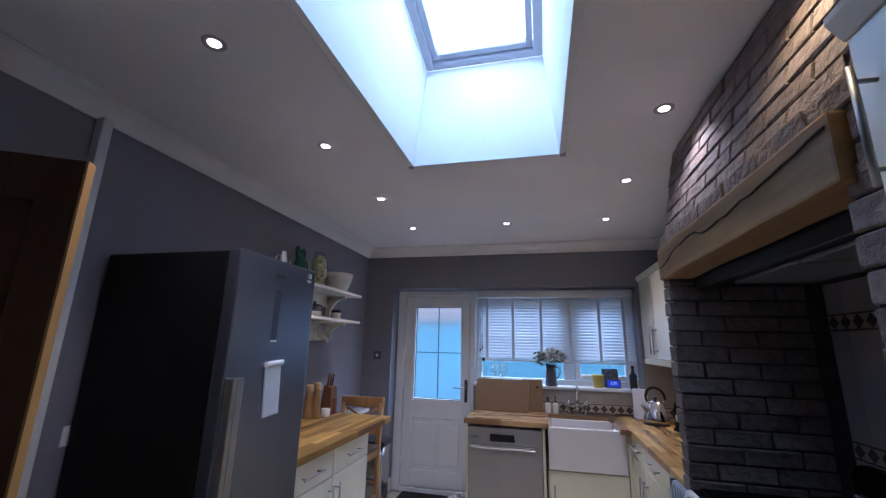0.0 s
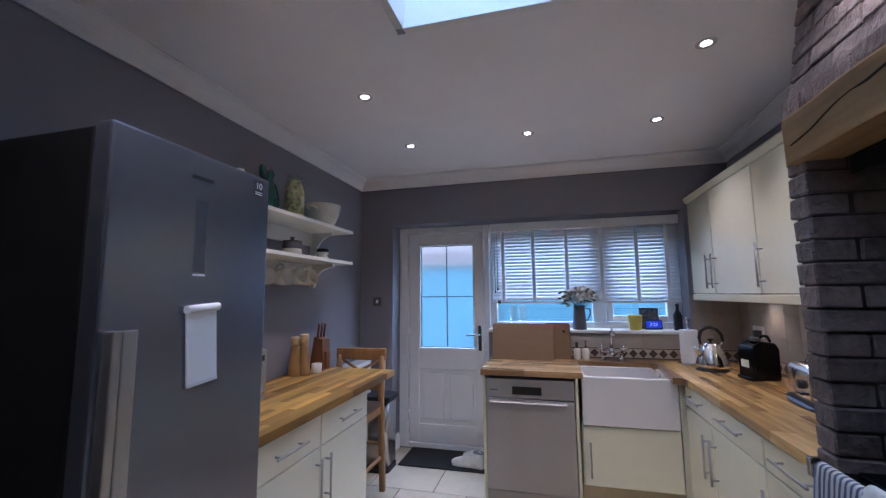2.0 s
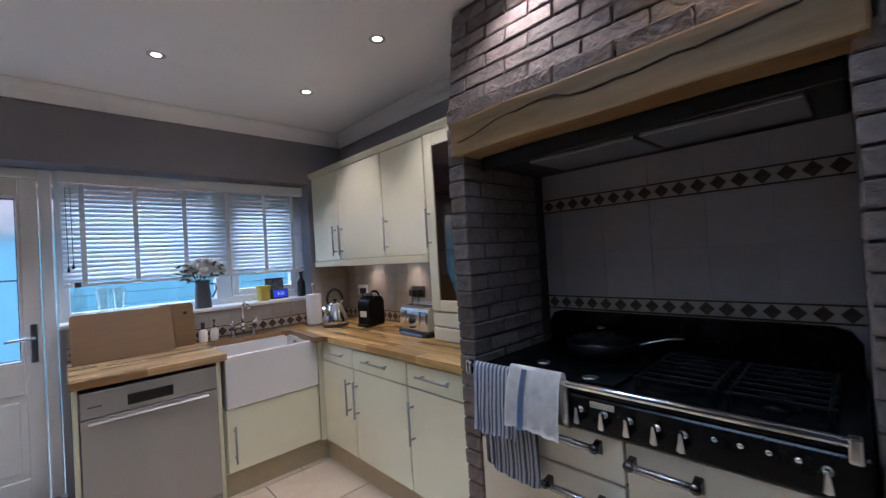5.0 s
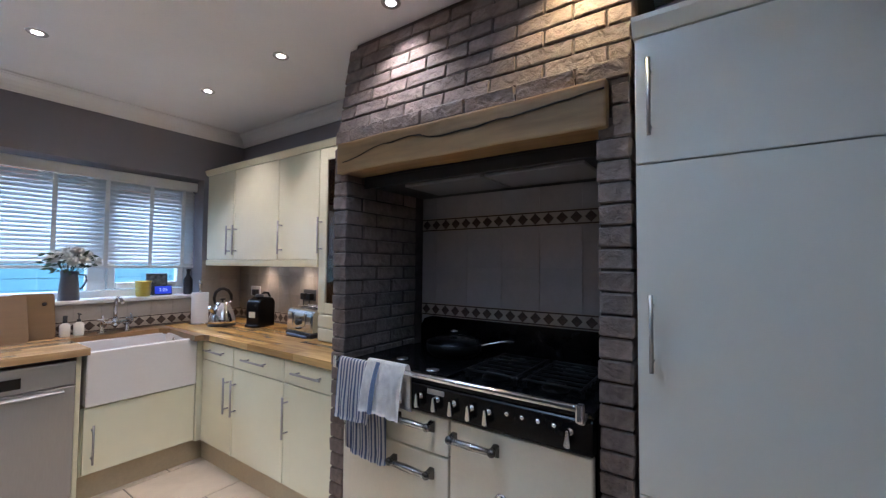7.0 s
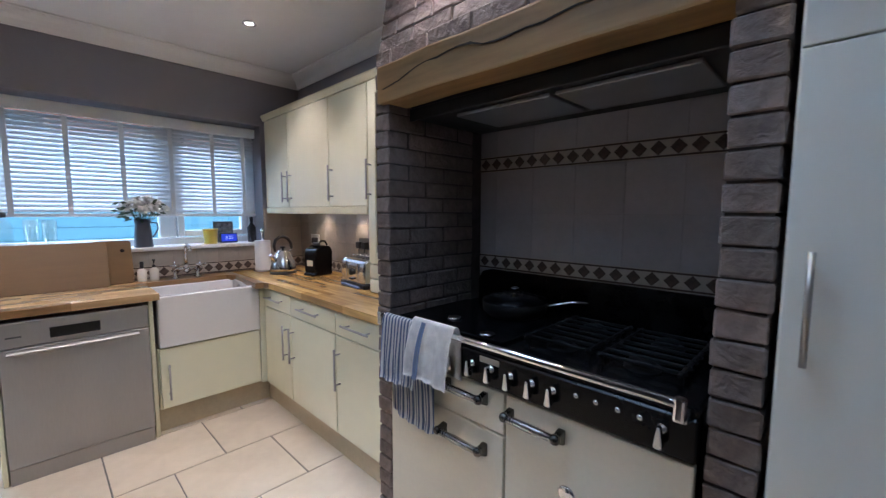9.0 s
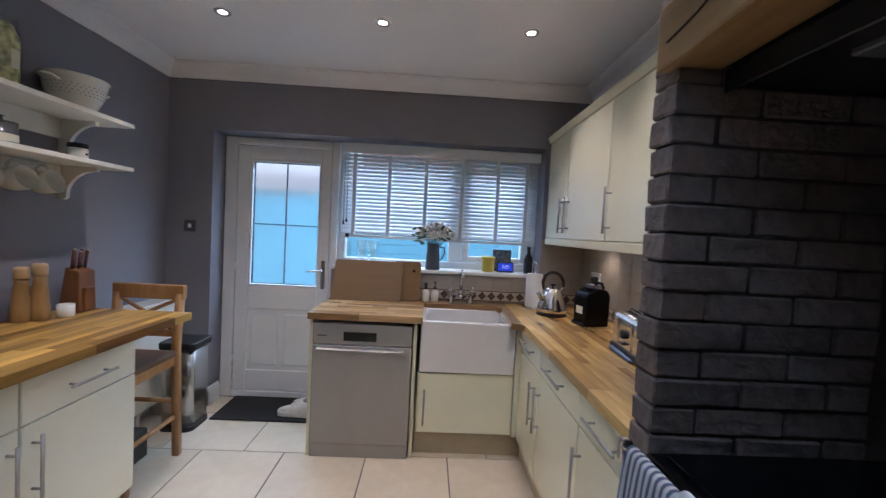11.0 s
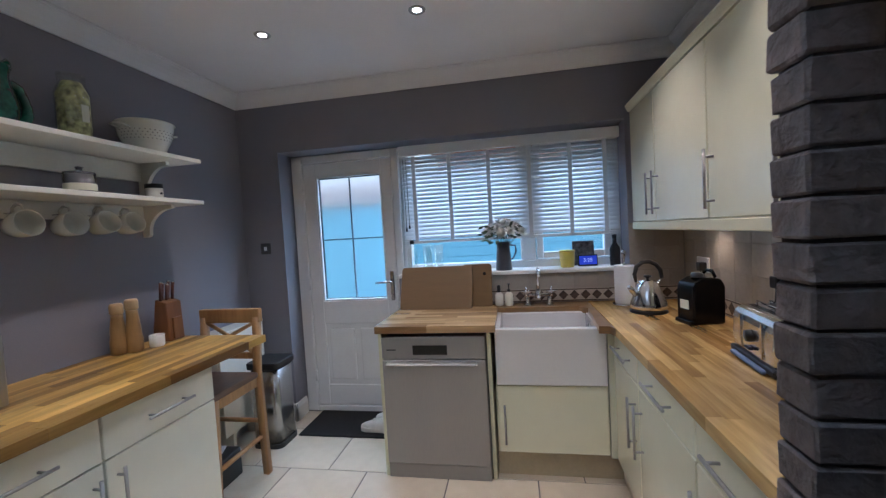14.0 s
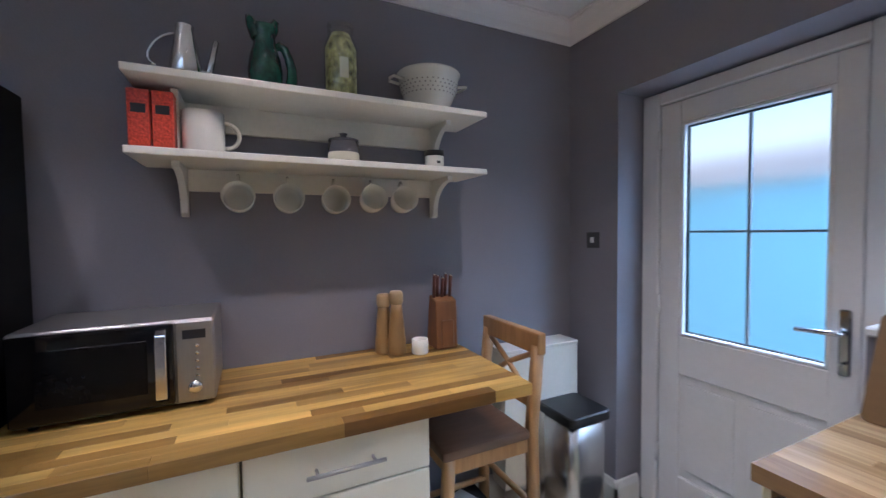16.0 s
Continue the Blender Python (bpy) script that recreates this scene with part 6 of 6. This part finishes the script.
part("arch_handle", tube([(kx + r_ * ca, ky + r_ * sa, ZT + h_) for r_, h_ in ((0.070, 0.175), (0.078, 0.22), (0.064, 0.262), (0.03, 0.285), (-0.01, 0.288), (-0.05, 0.27), (-0.078, 0.235), (-0.085, 0.19))], [0.008, 0.011, 0.012, 0.012, 0.012, 0.012, 0.012, 0.010], 10), M_BLACKP, kt)
part("handle_stay", tube([(kx + 0.045 * ca, ky + 0.045 * sa, ZT + 0.165), (kx + 0.072 * ca, ky + 0.072 * sa, ZT + 0.18)], 0.006, 8), M_POLISH, kt)
part("handle_stay", tube([(kx - 0.055 * ca, ky - 0.055 * sa, ZT + 0.155), (kx - 0.086 * ca, ky - 0.086 * sa, ZT + 0.195)], 0.006, 8), M_POLISH, kt)
resize(kt, 1.0)

cf = thing("coffee_machine", (1.215, 3.62, ZT), "black pod coffee machine with a pale label", "coffee machine")
mc = Matrix.Translation((1.215, 3.61, ZT)) @ Matrix.Rotation(radians(12), 4, "Z") @ Matrix.Diagonal((0.78, 1, 0.98, 1))
part("machine_body", move(prism([(-0.105, 0.0), (0.10, 0.0), (0.105, 0.19), (0.08, 0.225), (-0.02, 0.235), (-0.095, 0.205), (-0.105, 0.17)], "y", -0.068, 0.068, 0.010), mc), M_BLACK, cf)
part("lever", move(tube([(0.05, -0.05, 0.235), (0.06, -0.02, 0.262), (0.06, 0.02, 0.262), (0.05, 0.05, 0.235)], 0.009, 8), mc), M_BLACK, cf)
part("pod_cap", move(lathe([(0.034, 0.232), (0.034, 0.245), (0.026, 0.255), (0.0, 0.256)], -0.02, 0, 0, 20), mc), M_FELT, cf)
part("label", move(bm_box(-0.107, -0.03, 0.075, -0.1045, 0.035, 0.12), mc), M_LABEL, cf, "white paper label")
part("drip_tray", move(bm_box(-0.125, -0.06, 0.0, -0.104, 0.06, 0.022, 0.004), mc), M_BLACK, cf)
part("cable", tube([(1.28, 3.60, ZT + 0.006), (1.31, 3.66, ZT + 0.006), (1.345, 3.80, ZT + 0.02), (1.365, 3.90, ZT + 0.12), (1.372, 3.95, ZT + 0.22)], 0.0035, 6), M_BLACK, cf)

ts = thing("toaster", (1.222, 2.97, ZT), "polished four-slot toaster with a black base", "toaster")
mt_ = Matrix.Translation((1.224, 2.975, ZT)) @ Matrix.Rotation(radians(-6), 4, "Z")
part("base", move(bm_box(-0.118, -0.165, 0.004, 0.115, 0.165, 0.03, 0.006), mt_), M_BLACKP, ts)
part("shell", move(prism([(-0.11, 0.028), (0.108, 0.028), (0.111, 0.10), (0.108, 0.150), (0.101, 0.170), (0.088, 0.182), (0.07, 0.186), (-0.07, 0.186), (-0.088, 0.182), (-0.101, 0.170), (-0.109, 0.150), (-0.1125, 0.10)], "y", -0.158, 0.158, 0.010), mt_), M_POLISH, ts)
for yy in (-0.08, 0.08):
    part("end_band", move(bm_box(-0.116, yy - 0.004, 0.04, -0.110, yy + 0.004, 0.16), mt_), M_CHROME, ts)
for xx in (-0.055, -0.015, 0.025, 0.065):
    part("slot", move(bm_box(xx - 0.010, -0.13, 0.183, xx + 0.010, 0.13, 0.1862), mt_), M_BLACK, ts)
part("top_rack", move(join(*[tube([(xx, -0.14, 0.187), (xx, -0.135, 0.197), (xx, 0.135, 0.197), (xx, 0.14, 0.187)], 0.004, 6) for xx in (-0.036, 0.006, 0.046)]), mt_), M_CHROME, ts)
part("control_knob", move(lathe([(0.022, 0.0), (0.020, 0.016), (0.0, 0.018)], seg=20), mt_ @ Matrix.Translation((-0.112, 0.0, 0.10)) @ Matrix.Rotation(radians(-90), 4, "Y")), M_BLACKP, ts)
part("control_lever", move(bm_box(-0.128, -0.02, 0.052, -0.11, 0.02, 0.064, 0.004), mt_), M_BLACKP, ts)
# blue here paints the window's reflection along the toaster's chrome foot
part("crumb_tray", move(bm_box(-0.135, -0.12, 0.004, -0.117, 0.12, 0.018, 0.004), mt_), M_BLUE, ts, "crumb tray edge, coloured blue for the window's reflection")
for a in ((-0.09, -0.13), (-0.09, 0.13), (0.09, -0.13), (0.09, 0.13)):
    part("foot", move(lathe([(0.01, 0.0), (0.01, 0.006), (0.0, 0.006)], a[0], a[1], 0, 10), mt_), M_BLACKP, ts)

kr = thing("kitchen_roll", (0.985, 4.10, ZT), "white kitchen roll on a chrome stand", "kitchen roll")
part("paper_roll", lathe([(0.02, 0.012), (0.058, 0.012), (0.060, 0.02), (0.060, 0.245), (0.058, 0.25), (0.02, 0.25)], 0.985, 4.10, ZT, 30), M_PAPER, kr)
part("stand", join(lathe([(0.0, 0.0), (0.075, 0.0), (0.076, 0.008), (0.05, 0.012), (0.0, 0.012)], 0.985, 4.10, ZT, 28), lathe([(0.007, 0.012), (0.007, 0.29), (0.010, 0.30), (0.016, 0.315), (0.016, 0.33), (0.009, 0.343), (0.0, 0.345)], 0.985, 4.10, ZT, 16)), M_CHROME, kr, "chrome stand")

for x, y, h, mt2, lab in ((0.195, 4.175, 0.125, M_WHITE, "white soap bottle with a black cap"), (0.262, 4.165, 0.128, M_WHITE, "white pump soap bottle by the sink")):
    sb = thing("soap_bottle", (x, y, ZT), lab, "soap", "bottles behind the sink")
    part("bottle_body", lathe([(0.0, 0.0), (0.026, 0.0), (0.028, 0.004), (0.028, h - 0.05), (0.012, h - 0.035), (0.0, h - 0.034)], x, y, ZT, 20), mt2, sb)
    if h > 0.126:
        part("pump", join(lathe([(0.011, h - 0.036), (0.011, h - 0.02), (0.004, h - 0.018), (0.004, h + 0.012), (0.009, h + 0.014), (0.009, h + 0.022), (0.0, h + 0.022)], x, y, ZT, 14), tube([(x, y, ZT + h + 0.018), (x, y - 0.035, ZT + h + 0.014)], 0.004, 8)), M_BLACKP, sb, "black pump")
    else:
        part("cap", lathe([(0.012, h - 0.036), (0.012, h + 0.012), (0.0, h + 0.013)], x, y, ZT, 14), M_BLACKP, sb, "black cap")

for x0, x1, h, yb, lean, lab in ((-0.485, 0.018, 0.305, 4.085, 24, "large pale bamboo chopping board leaning by the window"), (-0.05, 0.150, 0.295, 4.15, 16, "smaller wooden board behind the large one")):
    bo = thing("chopping_board", ((x0 + x1) / 2, yb, ZT), lab, "chopping board", "boards by the window")
    mb = Matrix.Translation(((x0 + x1) / 2, yb, ZT + 0.001)) @ Matrix.Rotation(radians(-lean), 4, "X")
    w2 = (x1 - x0) / 2
    b_ = prism([(u, v + h / 2) for u, v in rounded(-w2, -h / 2, w2, h / 2, 0.018, 3)], "y", 0.0, 0.02, 0.002)
    part("board", move(b_, mb), M_BAMBOO, bo)
    if h < 0.3:
        part("hang_hole", move(lathe([(0.0, 0.001), (0.012, 0.001), (0.012, -0.002)], seg=16), mb @ Matrix.Translation((w2 - 0.05, 0.0, h - 0.07)) @ Matrix.Rotation(radians(90), 4, "X")), M_CRACK, bo)

# ---- on the window sill ----
ZS = 1.118
jg = thing("flower_jug", (0.235, 4.33, ZS), "grey enamel jug of white chrysanthemums on the sill", "vase")
jx, jy = 0.235, 4.305
part("jug_body", lathe([(0.0, 0.0), (0.056, 0.0), (0.058, 0.004), (0.050, 0.12), (0.045, 0.165), (0.050, 0.20), (0.047, 0.20), (0.042, 0.165), (0.0, 0.15)], jx, jy, ZS, 28), M_ENAMELJ, jg)
part("jug_handle", tube([(jx + 0.044, jy, ZS + 0.175), (jx + 0.085, jy, ZS + 0.17), (jx + 0.09, jy, ZS + 0.13), (jx + 0.07, jy, ZS + 0.085), (jx + 0.05, jy, ZS + 0.07)], 0.006, 8), M_ENAMELJ, jg)
rng = random.Random(8)
for k in range(17):
    a, rr = 2.4 * k, 0.135 * math.sqrt((k + 0.5) / 17)
    fx, fy = jx + rr * math.cos(a) + 0.012, jy - 0.025 + rr * math.sin(a) * 0.5
    fz_ = ZS + 0.335 - rr * rr * 4.5 + rng.uniform(-0.012, 0.012)
    part("stem", tube([(jx + rr * 0.2 * math.cos(a), jy, ZS + 0.16), (fx, fy, fz_)], 0.0022, 5), M_LEAF, jg)
    out_ = Vector((fx - jx, (fy - jy) * 1.5 - 0.03, 0.12)).normalized()
    turn = Vector((0, 0, 1)).rotation_difference(out_).to_matrix().to_4x4()
    size = rng.uniform(0.040, 0.052)
    bm = bmesh.new()
    for ring, (rp, tilt, n) in enumerate(((1.0, 5, 20), (0.95, 25, 18), (0.82, 45, 14), (0.6, 68, 9))):
        for i in range(n):
            aa = 2 * math.pi * i / n + ring * 0.3 + rng.uniform(-0.08, 0.08)
            t_ = radians(tilt + rng.uniform(-12, 12))
            d_ = Vector((math.cos(aa) * math.cos(t_), math.sin(aa) * math.cos(t_), math.sin(t_))) * size * rp * rng.uniform(0.88, 1.06)
            s_ = Vector((-math.sin(aa), math.cos(aa), 0)) * 0.0068
            lift = Vector((0, 0, 0.006))
            vs = [bm.verts.new(-s_ * 0.4), bm.verts.new(d_ * 0.6 - s_), bm.verts.new(d_ + lift), bm.verts.new(d_ * 0.6 + s_), bm.verts.new(s_ * 0.4)]
            bm.faces.new(vs)
    part("flower_head", move(bm, Matrix.Translation((fx, fy, fz_)) @ turn), M_PETAL, jg, "white flower head")
for k in range(70):
    a, rr = rng.uniform(0, 6.28), rng.uniform(0.04, 0.13)
    side = 0.012 if math.cos(a) < 0 else 0.0
    o_ = Vector((jx - side + rr * math.cos(a), jy - 0.03 + rr * math.sin(a) * 0.4, ZS + 0.20 + rng.uniform(0, 0.12)))
    d_ = Vector((math.cos(a), 0.5 * math.sin(a), rng.uniform(-0.7, 0.6))).normalized() * rng.uniform(0.03, 0.055)
    s_ = d_.cross(Vector((0, 1, 0.4))).normalized() * 0.010
    bm = bmesh.new()
    vs = [bm.verts.new(o_), bm.verts.new(o_ + d_ * 0.5 + s_), bm.verts.new(o_ + d_), bm.verts.new(o_ + d_ * 0.5 - s_)]
    bm.faces.new(vs)
    part("leaf", bm, M_LEAF, jg)

yp = thing("plant_pot", (0.675, 4.34, ZS), "small yellow glazed pot on the sill", "pot")
part("pot_body", lathe([(0.0, 0.0), (0.043, 0.0), (0.046, 0.004), (0.052, 0.105), (0.055, 0.108), (0.055, 0.118), (0.050, 0.118), (0.042, 0.01), (0.0, 0.008)], 0.672, 4.33, ZS, 26), M_YELLOW, yp)
ck = thing("alarm_clock", (0.81, 4.35, ZS), "small black digital clock with a blue lit screen", "clock")
mck = Matrix.Translation((0.812, 4.335, ZS)) @ Matrix.Rotation(radians(-8), 4, "X")
part("clock_body", move(bm_box(-0.066, 0.0, 0.002, 0.066, 0.045, 0.082, 0.008, 2), mck), M_BLACKP, ck)
scr = part("screen", move(bm_box(-0.058, -0.0012, 0.012, 0.058, 0.0005, 0.072), mck), M_SCREEN, ck, "blue lit screen")
writing("digits", "3:25", 0.036, mck @ Matrix.Translation((0, -0.0018, 0.042)) @ Euler((radians(90), 0, 0)).to_matrix().to_4x4(), M_DIGIT, scr)
pf = thing("picture_frame", (0.80, 4.41, ZS), "small dark picture frame behind the clock", "picture frame")
part("frame", move(bm_box(-0.075, 0.0, 0.0, 0.075, 0.012, 0.175, 0.003), Matrix.Translation((0.795, 4.405, ZS)) @ Matrix.Rotation(radians(-6), 4, "X")), M_ENAMELJ, pf)
part("picture", move(bm_box(-0.062, -0.002, 0.012, 0.062, 0.0, 0.163), Matrix.Translation((0.795, 4.405, ZS)) @ Matrix.Rotation(radians(-6), 4, "X")), M_PHOTO, pf)
bo2 = thing("oil_bottle", (0.985, 4.32, ZS), "dark glass bottle on the window sill", "bottle")
part("bottle_body", lathe([(0.0, 0.0), (0.032, 0.0), (0.034, 0.004), (0.034, 0.12), (0.014, 0.155), (0.012, 0.19), (0.0, 0.19)], 0.985, 4.32, ZS, 22), M_BOTTLE, bo2)
part("stopper", lathe([(0.013, 0.188), (0.015, 0.19), (0.015, 0.21), (0.0, 0.212)], 0.985, 4.32, ZS, 14), M_BLACKP, bo2)
wb2 = thing("water_bottle", (-0.43, 4.34, ZS), "clear plastic bottle with a dark cap on the sill", "bottle")
part("bottle_body", lathe([(0.0, 0.0), (0.036, 0.0), (0.038, 0.005), (0.038, 0.16), (0.016, 0.205), (0.014, 0.222)], -0.435, 4.33, ZS, 22), M_JARGL, wb2)
part("cap", lathe([(0.016, 0.215), (0.016, 0.245), (0.0, 0.246)], -0.435, 4.33, ZS, 14), M_BLACKP, wb2, "dark cap")
for x in (-0.32, -0.24):
    ju = thing("drinking_glass", (x, 4.34, ZS), "plain clear drinking glass on the sill", "glass", "glasses on the sill")
    part("glass_body", lathe([(0.0, 0.0), (0.030, 0.0), (0.036, 0.10), (0.038, 0.20), (0.0365, 0.20), (0.029, 0.006), (0.0, 0.005)], x, 4.34, ZS, 20), M_JARGL, ju)

# ---- sockets, switch and tiles ----
for y in (3.985, 3.24):
    so = thing("wall_socket", (XR, y, 1.14), "white double socket with a black plug" if y > 3.5 else "brushed steel double socket with two black plugs", "socket", "sockets over the east worktop")
    part("face_plate", bm_box(XR - 0.016, y - 0.073, 1.095, XR - 0.006, y + 0.073, 1.181, 0.004), M_UPVC if y > 3.5 else M_FELT, so)
    for dy in ((-0.035, 0.035) if y < 3.5 else (-0.035,)):
        pl = part("plug", bm_box(XR - 0.055, y + dy - 0.025, 1.105, XR - 0.016, y + dy + 0.025, 1.155, 0.008, 2), M_BLACKP, so, "black plug")
        part("flex", tube([(XR - 0.04, y + dy, 1.107), (XR - 0.045, y + dy, 1.05), (XR - 0.03, y + dy - 0.02, 0.96), (XR - 0.06, y + dy - 0.03, ZT + 0.008)], 0.004, 6), M_BLACKP, pl)
sw = thing("light_switch", (-1.585, YB, 1.36), "brushed steel light switch beside the back door", "switch")
part("face_plate", bm_box(-1.628, YB - 0.008, 1.318, -1.542, YB - 0.0005, 1.402, 0.003), M_FELT, sw)
part("rocker", bm_box(-1.597, YB - 0.013, 1.345, -1.573, YB - 0.007, 1.375, 0.002), M_UPVC, sw)
ww = thing("wall_socket", (XL, 1.43, 1.09), "small white switch beside the fridge", "switch")
part("face_plate", bm_box(XL + 0.0005, 1.40, 1.05, XL + 0.009, 1.455, 1.13, 0.003), M_UPVC, ww)

splash_e = thing("wall_tiles_east", (XR, 3.5, ZT), "beige wall tiles with a diamond border above the worktop", "wall tiles", kind="structure")
part("grout_bed", bm_box(XR - 0.0045, 2.76, ZT + 0.001, XR - 0.0002, YB - 0.006, 1.40), M_WGROUT, splash_e)
tile_border("border_tiles", "x", XR - 0.0005, 2.76, YB - 0.008, ZT + 0.002, 0.088, splash_e, 0.074)
tile_field(splash_e, "x", XR - 0.0005, 2.76, YB - 0.008, ZT + 0.09, 1.40, 0.15, M_WTILE)
splash_n = thing("wall_tiles_north", (0.3, YB, ZT), "beige wall tiles with a diamond border behind the sink", "wall tiles", kind="structure")
part("grout_bed", join(bm_box(-0.50, YB - 0.0045, ZT + 0.001, XR - 0.007, YB - 0.0002, 1.0885), bm_box(RX1 + 0.003, YB - 0.0045, 1.0885, XR - 0.007, YB - 0.0002, 1.40)), M_WGROUT, splash_n)
tile_border("border_tiles", "y", YB - 0.0005, -0.50, XR - 0.009, ZT + 0.002, 0.088, splash_n, 0.074)
tile_field(splash_n, "y", YB - 0.0005, -0.50, XR - 0.009, ZT + 0.09, 1.088, 0.15, M_WTILE)
tile_field(splash_n, "y", YB - 0.0005, RX1 + 0.004, XR - 0.009, 1.09, 1.40, 0.15, M_WTILE)

# ---- downlights ----
ring_me = mesh_of("trim_ring", lathe([(0.0225, 0.0), (0.0235, -0.0025), (0.032, -0.0045), (0.041, -0.004), (0.044, 0.0)], seg=28), M_STEEL)
lens_me = mesh_of("lamp_lens", lathe([(0.0, -0.002), (0.0225, -0.0015), (0.0225, 0.0)], seg=24), M_LAMP)
for x, y in ((-0.975, 3.465), (-0.11, 3.46), (0.71, 3.46), (-0.975, 2.68), (0.715, 2.64), (-0.965, 1.85), (0.72, 1.825), (-0.965, 1.06), (0.72, 1.02)):
    dl = thing("ceiling_downlight", (x, y, ZC), "small round chrome recessed ceiling spotlight, lit", "ceiling light", "downlights in the ceiling")
    shared("trim_ring", ring_me, dl, (x, y, ZC))
    shared("lamp_lens", lens_me, dl, (x, y, ZC))
    sp = new("downlight_spot", bpy.data.lights.new("downlight_spot", "SPOT"))
    sp.data.energy, sp.data.color = (SPOT_WATTS, (1.0, 0.93, 0.80) if x > 0.7 and y < 2.0 else (1.0, 0.885, 0.76)) if y > 1.5 or x < 0 else (SPOT_WATTS * 1.25, (1.0, 0.77, 0.36))
    sp.data.spot_size, sp.data.spot_blend, sp.data.shadow_soft_size = radians(98), 0.68, 0.03
    if x > 0.7 and y < 2.0:
        sp.data.spot_size, sp.data.spot_blend = radians(112), 0.95
        sp.data.energy *= 0.82
    sp.matrix_world = look((x, y, ZC - 0.012), (x, y, 0))
for y in (3.76, 3.24):
    pk = thing("cabinet_downlight", (1.30, y, 1.40), "small round steel light under the wall units, lit", "cabinet light", "lights under the wall units")
    part("trim_ring", lathe([(0.024, 0.004), (0.026, -0.008), (0.034, -0.008), (0.035, 0.004)], 1.30, y, 1.400, 24), M_STEEL, pk)
    part("lamp_lens", lathe([(0.0, -0.005), (0.024, -0.004), (0.024, 0.004)], 1.30, y, 1.400, 20), M_LAMP, pk)
    sp = new("cabinet_spot", bpy.data.lights.new("cabinet_spot", "SPOT"))
    sp.data.energy, sp.data.color = 2.1, (1.0, 0.76, 0.50)
    sp.data.spot_size, sp.data.spot_blend, sp.data.shadow_soft_size = radians(120), 0.8, 0.02
    sp.matrix_world = look((1.30, y, 1.388), (1.30, y, 0))

# ---- floor tiles ----
TP, TQ = 0.503, 0.483
_ft = {}
row = 0
y = 3.656 - TQ * 11
rng = random.Random(21)
while y < YB + 0.18:
    x = -0.624 - TP * 3 + (0.0 if (round((y - 3.656) / TQ)) % 2 else TP / 2)
    x -= TP
    while x < XR:
        a, b, c, d = max(x, XL), min(x + TP, XR), max(y, YN), min(y + TQ, YB + 0.17)
        if b - a > 0.02 and d - c > 0.02:
            key = (round(b - a, 2), round(d - c, 2), rng.randrange(2))
            if key not in _ft:
                w_, h_ = (b - a) / 2 - 0.0038, (d - c) / 2 - 0.0038
                bm = bm_box(-w_, -h_, -0.010, w_, h_, 0.0, 0.002)
                for v in bm.verts:
                    v.co.x += rng.uniform(-0.0012, 0.0012)
                    v.co.y += rng.uniform(-0.0012, 0.0012)
                _ft[key] = mesh_of("tile", bm, M_TILE)
            shared("tile", _ft[key], floor, ((a + b) / 2, (c + d) / 2, 0.0))
        x += TP
    y += TQ
